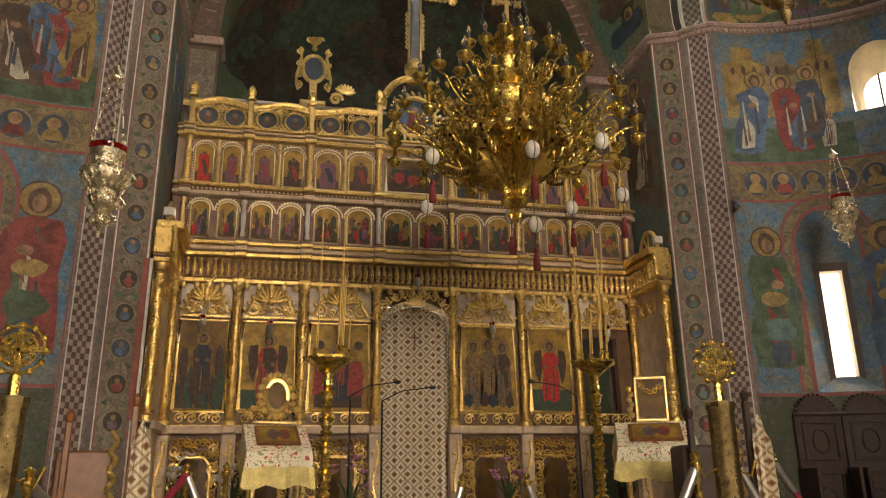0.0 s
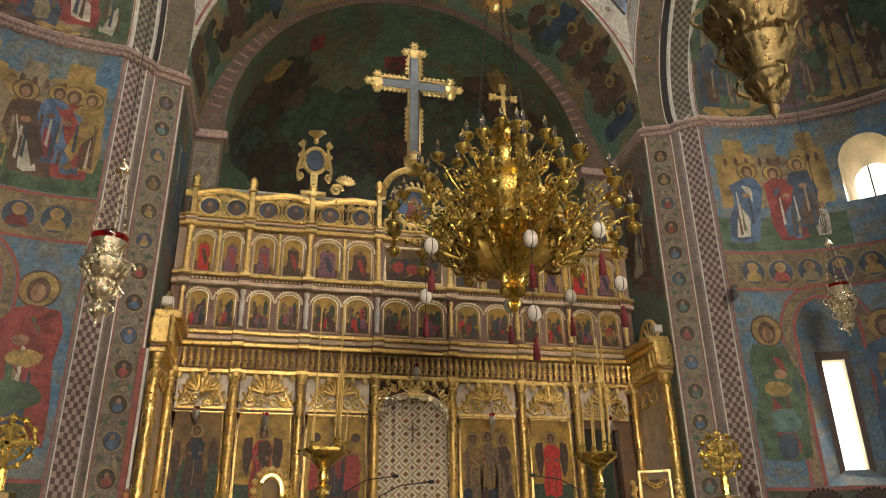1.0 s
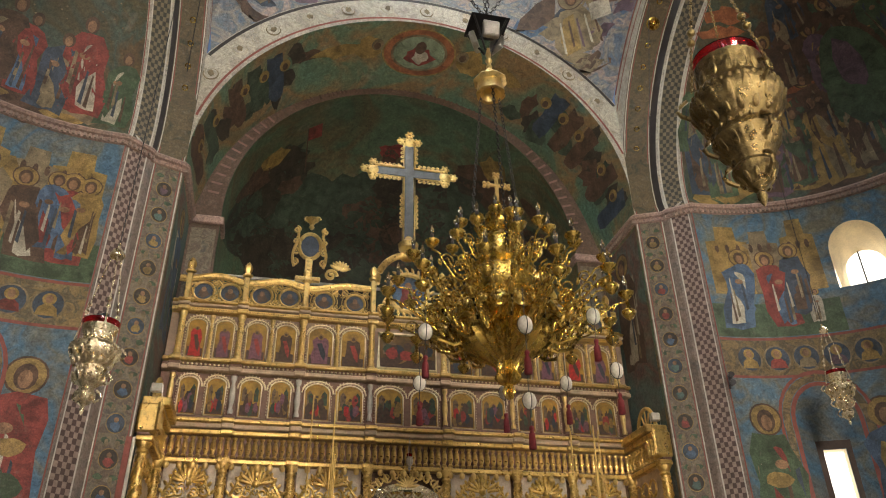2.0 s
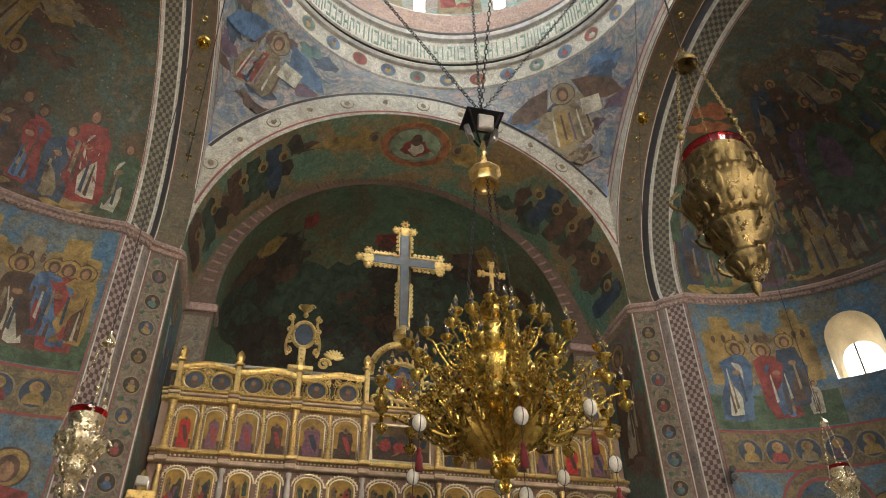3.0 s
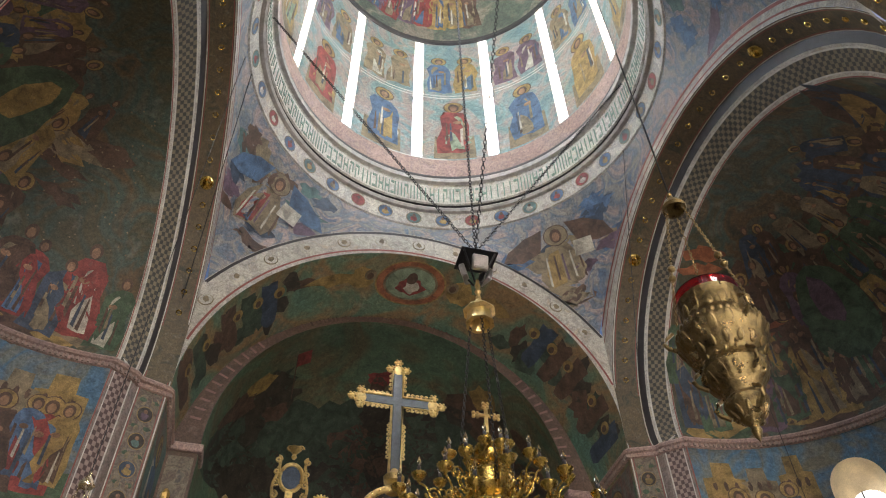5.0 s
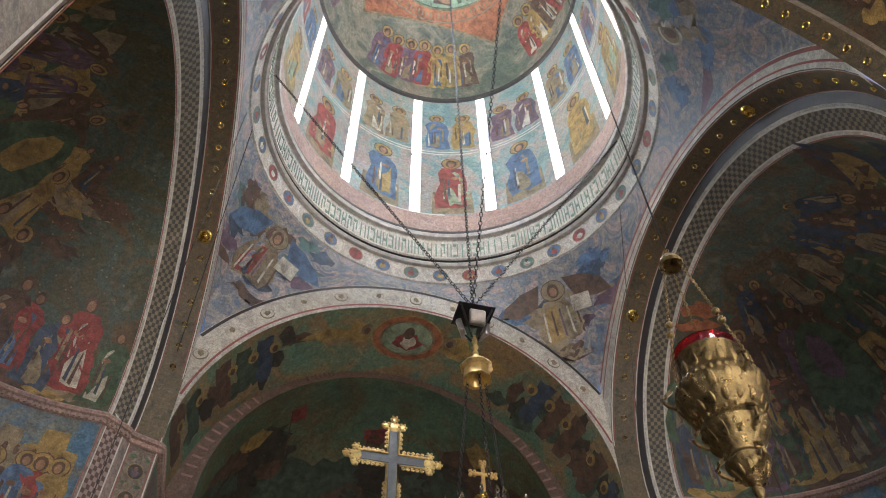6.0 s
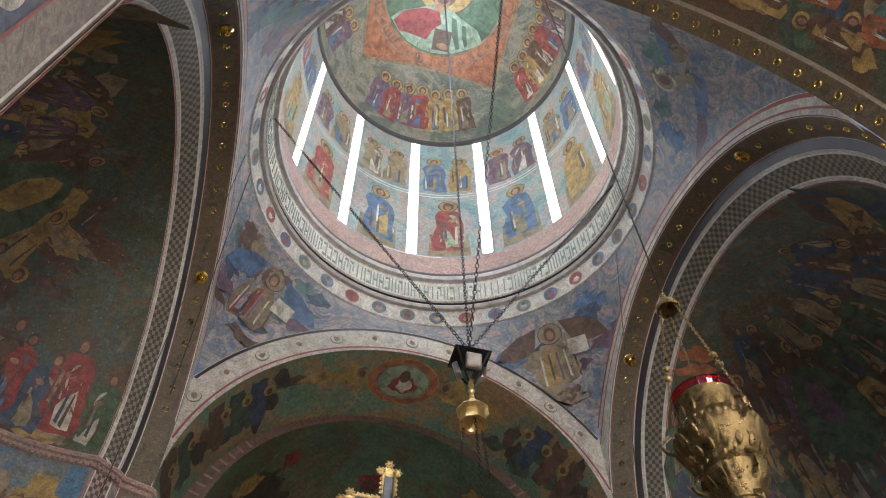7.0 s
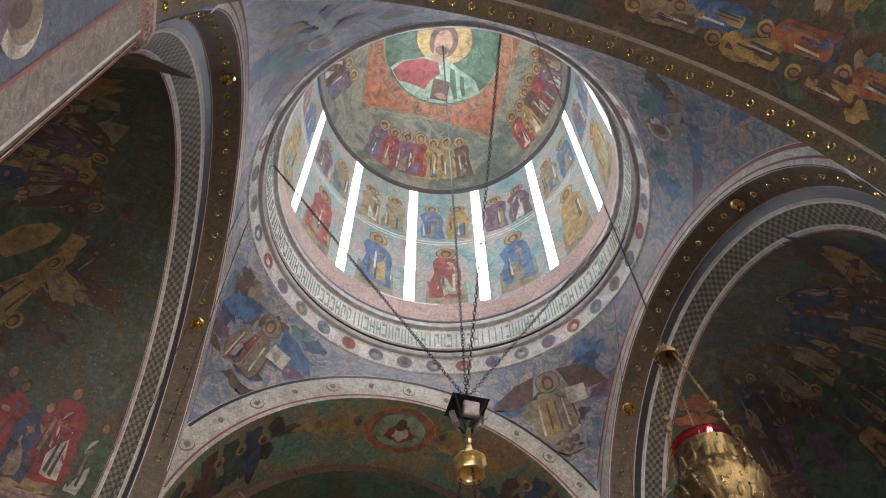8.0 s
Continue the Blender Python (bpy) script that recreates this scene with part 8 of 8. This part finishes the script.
# stanchions and ropes
posts = [(0.62, 4.0, 1.3), (1.2, 4.5, 1.32), (-2.9, 4.3, 1.25), (-2.35, 6.3, 1.3), (-0.2, 6.2, 1.2), (0.35, 6.2, 1.2), (2.6, 6.1, 1.35), (-2.05, 6.2, 1.3)]
for x, y, z in posts:
    th = thing("rope_post", "slim brass rope post with knob on a round foot", "rope post", (x, y, 0), "rope posts before the screen")
    bm = bmesh.new()
    lathe(bm, ((0.0, 0), (0.15, 0), (0.15, 0.02), (0.04, 0.05), (0.02, 0.08), (0.02, z - 0.1), (0.035, z - 0.08), (0.035, z - 0.04), (0.02, z - 0.03), (0.03, z), (0.0, z + 0.03)), (0, 0, 0), 16)
    part("post", bm, "brass", th)
for (x0, y0, z0), (x1, y1, z1) in ((posts[0], (-0.3, 3.9, 0.75)), (posts[1], (2.2, 4.6, 0.6)), (posts[2], posts[3]), (posts[3], (-1.6, 6.2, 0.7)), (posts[4], (-0.7, 6.1, 0.6)), (posts[5], (0.9, 6.1, 0.6)), (posts[6], (3.0, 5.0, 0.6))):
    th = thing("barrier_rope", "sagging dark red velvet barrier rope with metal ends", "rope", (x0, y0, z0 - 0.06), "barrier ropes")
    d = Vector((x1 - x0, y1 - y0, z1 - z0))
    pts = [d * t + Vector((0, 0, -0.35 * math.sin(math.pi * t) * min(1, d.length))) for t in (i / 14 for i in range(15))]
    part("rope", bm_of(tube, pts[1:], 0.026, 8), "rope_red", th)
    part("rope_end", bm_of(tube, pts[:3], 0.03, 10), "steel", th)
    part("hook", bm_of(tube, [pts[0] + Vector((0, 0, 0.05)), pts[0] + Vector((0.02, 0, 0.07)), pts[0]], 0.008, 6), "brass", th)
# microphones
for x, y, z, bx in ((-0.95, 8.0, 2.02, 0.5), (-0.6, 8.1, 1.98, 0.55), (1.57, 8.0, 2.05, -0.52)):
    th = thing("microphone_stand", "thin black microphone stand with long boom arm", "microphone stand", (x, y, SOL), "microphones before the screen")
    bm = bmesh.new()
    tube(bm, [(0, 0, 0.02), (0, 0, z - SOL)], 0.011, 6)
    part("stand", bm, "black_iron", th)
    bm = bmesh.new()
    lathe(bm, ((0, 0), (0.14, 0), (0.14, 0.015), (0.03, 0.03), (0, 0.03)), (0, 0, 0), 16)
    part("foot", bm, "black_iron", th)
    bm = bmesh.new()
    tube(bm, [(0, 0, z - SOL), (bx * 0.4, 0, z - SOL + 0.11), (bx, 0, z - SOL + 0.15)], 0.007, 5)
    boom = part("boom", bm, "black_iron", th)
    bm = bmesh.new()
    ball(bm, (bx, 0, z - SOL + 0.15), 0.022, 10, 8, 1.8, 1, 1)
    part("microphone", bm, "black_iron", boom)


def bouquet(x, y, z, petal, seed):
    th = thing("flower_vase", "vase of lilies with long green leaves before the screen", "flowers", (x, y, SOL), "flower vases before the screen")
    r = random.Random(seed)
    h = z - SOL
    bm = bmesh.new()
    lathe(bm, ((0, 0), (0.09, 0), (0.1, 0.02), (0.06, 0.15), (0.08, h * 0.4), (0.11, h * 0.55), (0.1, h * 0.55), (0.05, h * 0.4)), (0, 0, 0), 16)
    part("vase", bm, "steel", th)
    for i in range(16):
        a, ln = r.uniform(0, 6.28), r.uniform(0.2, 0.45)
        bm = bmesh.new()
        top = Vector((ln * 0.5 * math.cos(a), ln * 0.5 * math.sin(a), h * 0.55 + ln))
        rows = []
        for t in (0, 0.25, 0.5, 0.75, 1):
            c = Vector((0, 0, h * 0.5)).lerp(top, t) + Vector((0, 0, -0.1 * t * t))
            w = 0.022 * math.sin(math.pi * min(0.98, t + 0.08))
            rows.append([c + Vector((-w * math.sin(a), w * math.cos(a), 0)), c + Vector((0, 0, 0.006)), c + Vector((w * math.sin(a), -w * math.cos(a), 0))])
        quads(bm, rows)
        part("leaf", bm, "leaf_green", th)
    for i in range(9):
        a, rr = r.uniform(0, 6.28), r.uniform(0.03, 0.2)
        c = Vector((rr * math.cos(a), rr * math.sin(a), h * 0.62 + r.uniform(0.1, 0.42)))
        bm = bmesh.new()
        for q in range(6):
            b = q * math.pi / 3
            m = Matrix.LocRotScale(c + Vector((0.035 * math.cos(b), 0.035 * math.sin(b), 0.01)), Euler((r.uniform(-0.3, 0.3), -0.6, b)), (0.045, 0.02, 0.006))
            bmesh.ops.create_uvsphere(bm, u_segments=7, v_segments=5, radius=1, matrix=m)
        part("flower", bm, petal, th)


bouquet(-2.62, 8.6, 1.45, "petal_white", 1)
bouquet(-0.85, 8.75, 1.4, "petal_pink", 2)
bouquet(0.95, 8.7, 1.4, "petal_pink", 3)
bouquet(2.45, 8.7, 1.4, "petal_pink", 4)
bouquet(-2.1, 8.7, 1.35, "petal_white", 5)
# choir stalls along the south apse wall
for i, deg in enumerate((14, 26, 38, 50)):
    for side in ((1,) if i else (1, -1)):
        p = apse_point(side, deg, 0, APR - 0.28)
        th = thing("choir_stall", "dark carved wooden choir stall with toothed arched crest", "choir stall", p, "choir stalls of the apse")
        th.rotation_euler = (0, 0, radians(-deg) if side > 0 else radians(deg))
        bm = bmesh.new()
        box(bm, -0.27, 0.27, 0.2, 0.25, 0.0, 1.85, 0.01)
        part("back_board", bm, "dark_wood", th)
        for x0, x1, z0, z1 in ((-0.2, 0.2, 1.32, 1.76), (-0.2, 0.2, 0.6, 1.2)):
            bm = bmesh.new()
            for q0, q1, p0, p1 in ((x0, x1, z0, z0 + 0.03), (x0, x1, z1 - 0.03, z1), (x0, x0 + 0.03, z0 + 0.03, z1 - 0.03), (x1 - 0.03, x1, z0 + 0.03, z1 - 0.03)):
                box(bm, q0, q1, 0.178, 0.199, p0, p1, 0.006)
            tube(bm, [(0.09 * math.cos(t), 0.19, (z0 + z1) / 2 + 0.13 * math.sin(t)) for t in (2 * math.pi * i / 20 for i in range(21))], 0.014, 5)
            part("carved_panel", bm, "dark_wood", th)
        for s in (-1, 1):
            bm = bmesh.new()
            box(bm, s * 0.25, s * 0.29, -0.25, 0.25, 0, 1.25, 0.012)
            part("side_panel", bm, "dark_wood", th)
        bm = bmesh.new()
        box(bm, -0.25, 0.25, -0.2, 0.2, 0.42, 0.47, 0.01)
        part("seat", bm, "dark_wood", th)
        bm = bmesh.new()
        vs = [(0.22 * math.cos(t), 1.85 + 0.2 * math.sin(t)) for t in (math.pi * q / 14 for q in range(15))]
        f0 = [bm.verts.new((x, 0.2, z)) for x, z in vs]
        f1 = [bm.verts.new((x, 0.25, z)) for x, z in vs]
        bm.faces.new(f0)
        bm.faces.new(list(reversed(f1)))
        for a, b, c, d in zip(f0, f0[1:], f1[1:], f1):
            bm.faces.new((b, a, d, c))
        crest_ob = part("crest", bm, "dark_wood", th)
        bm = bmesh.new()
        for q in range(15):
            t = math.pi * q / 14
            ball(bm, (0.235 * math.cos(t), 0.22, 1.85 + 0.215 * math.sin(t)), 0.02, 8, 6)
        tagged(part("crest_beads", bm, "dark_wood", crest_ob), kind="stuff")
        bm = bmesh.new()
        tube(bm, [(-0.28, 0.17, 1.84), (0.28, 0.17, 1.84)], 0.018, 8)
        part("rail", bm, "dark_wood", th)
# wooden reading desk with draped cloth by the north pier
for x, y, mt, turn in ((-3.0, 6.35, "orange_wood", 10), (1.75, 5.6, "dark_wood", -15)):
    th = thing("reading_desk", "wooden reading desk draped with a patterned cloth beside the pier", "reading desk", (x, y, 0), "reading desks")
    th.rotation_euler = (0, 0, radians(turn))
    for s in (-1, 1):
        bm = bmesh.new()
        box(bm, s * 0.2, s * 0.25, -0.15, -0.09, 0, 1.75 if s > 0 else 1.62, 0.01)
        lathe(bm, ((0.02, 0), (0.035, 0.03), (0.035, 0.06), (0.0, 0.1)), (s * 0.225, -0.12, 1.75 if s > 0 else 1.62), 10)
        part("post", bm, mt, th)
    bm = bmesh.new()
    box(bm, -0.3, 0.1, -0.05, 0.3, 0, 1.42, 0.02)
    part("cabinet", bm, mt, th)
    bm = bmesh.new()
    quads(bm, [[(0.22 + 0.016 * k + 0.03 * math.sin(k * 1.7) * (1 - j / 8), -0.2 + 0.02 * math.sin(k * 2.1), 0.6 + 1.05 * j / 8 - 0.05 * abs(k - 4) * (j / 8)) for k in range(10)] for j in range(9)])
    part("draped_cloth", bm, "curtain_cloth", th)
    bm = bmesh.new()
    pts = [(0.1 + 0.02 * math.sin(t * 30), -0.2 + 0.02 * math.cos(t * 30), 0.9 + 0.65 * t) for t in (i / 40 for i in range(41))]
    tube(bm, pts, 0.02, 6)
    part("twisted_cord", bm, "gold_leaf", th)
# floodlights on the piers and on the screen's wing
for x, y, z, s in ((-3.62, 7.86, 4.62, 1), (3.75, 7.8, 4.45, -1)):
    th = thing("wall_spotlight", "pair of small black spotlights clamped to the pier", "spotlight", (x, y, z), "spotlights on the piers")
    for q in (0, 1):
        bm = bmesh.new()
        tube(bm, [(0, 0, -0.1 * q), (s * 0.12, -0.2, -0.06 - 0.1 * q)], 0.035, 10)
        part("lamp_head", bm, "black_iron", th)
    part("clamp", bm_of(tube, [(0, 0.06, -0.15), (0, 0, 0.05)], 0.015, 6), "black_iron", th)
for s in (-1, 1):
    th = thing("floodlight", "small white floodlight standing on the screen's side cornice", "floodlight", (s * 2.98, 8.42, 3.97), "floodlights on the screen")
    bm = bmesh.new()
    box(bm, -0.06, 0.06, -0.04, 0.04, 0.06, 0.16, 0.012)
    part("head", bm, "egg_shell", th)
    bm = bmesh.new()
    tube(bm, [(-0.065, 0, 0.11), (-0.065, 0, 0.0), (0.065, 0, 0.0), (0.065, 0, 0.11)], 0.008, 6)
    part("bracket", bm, "steel", th)
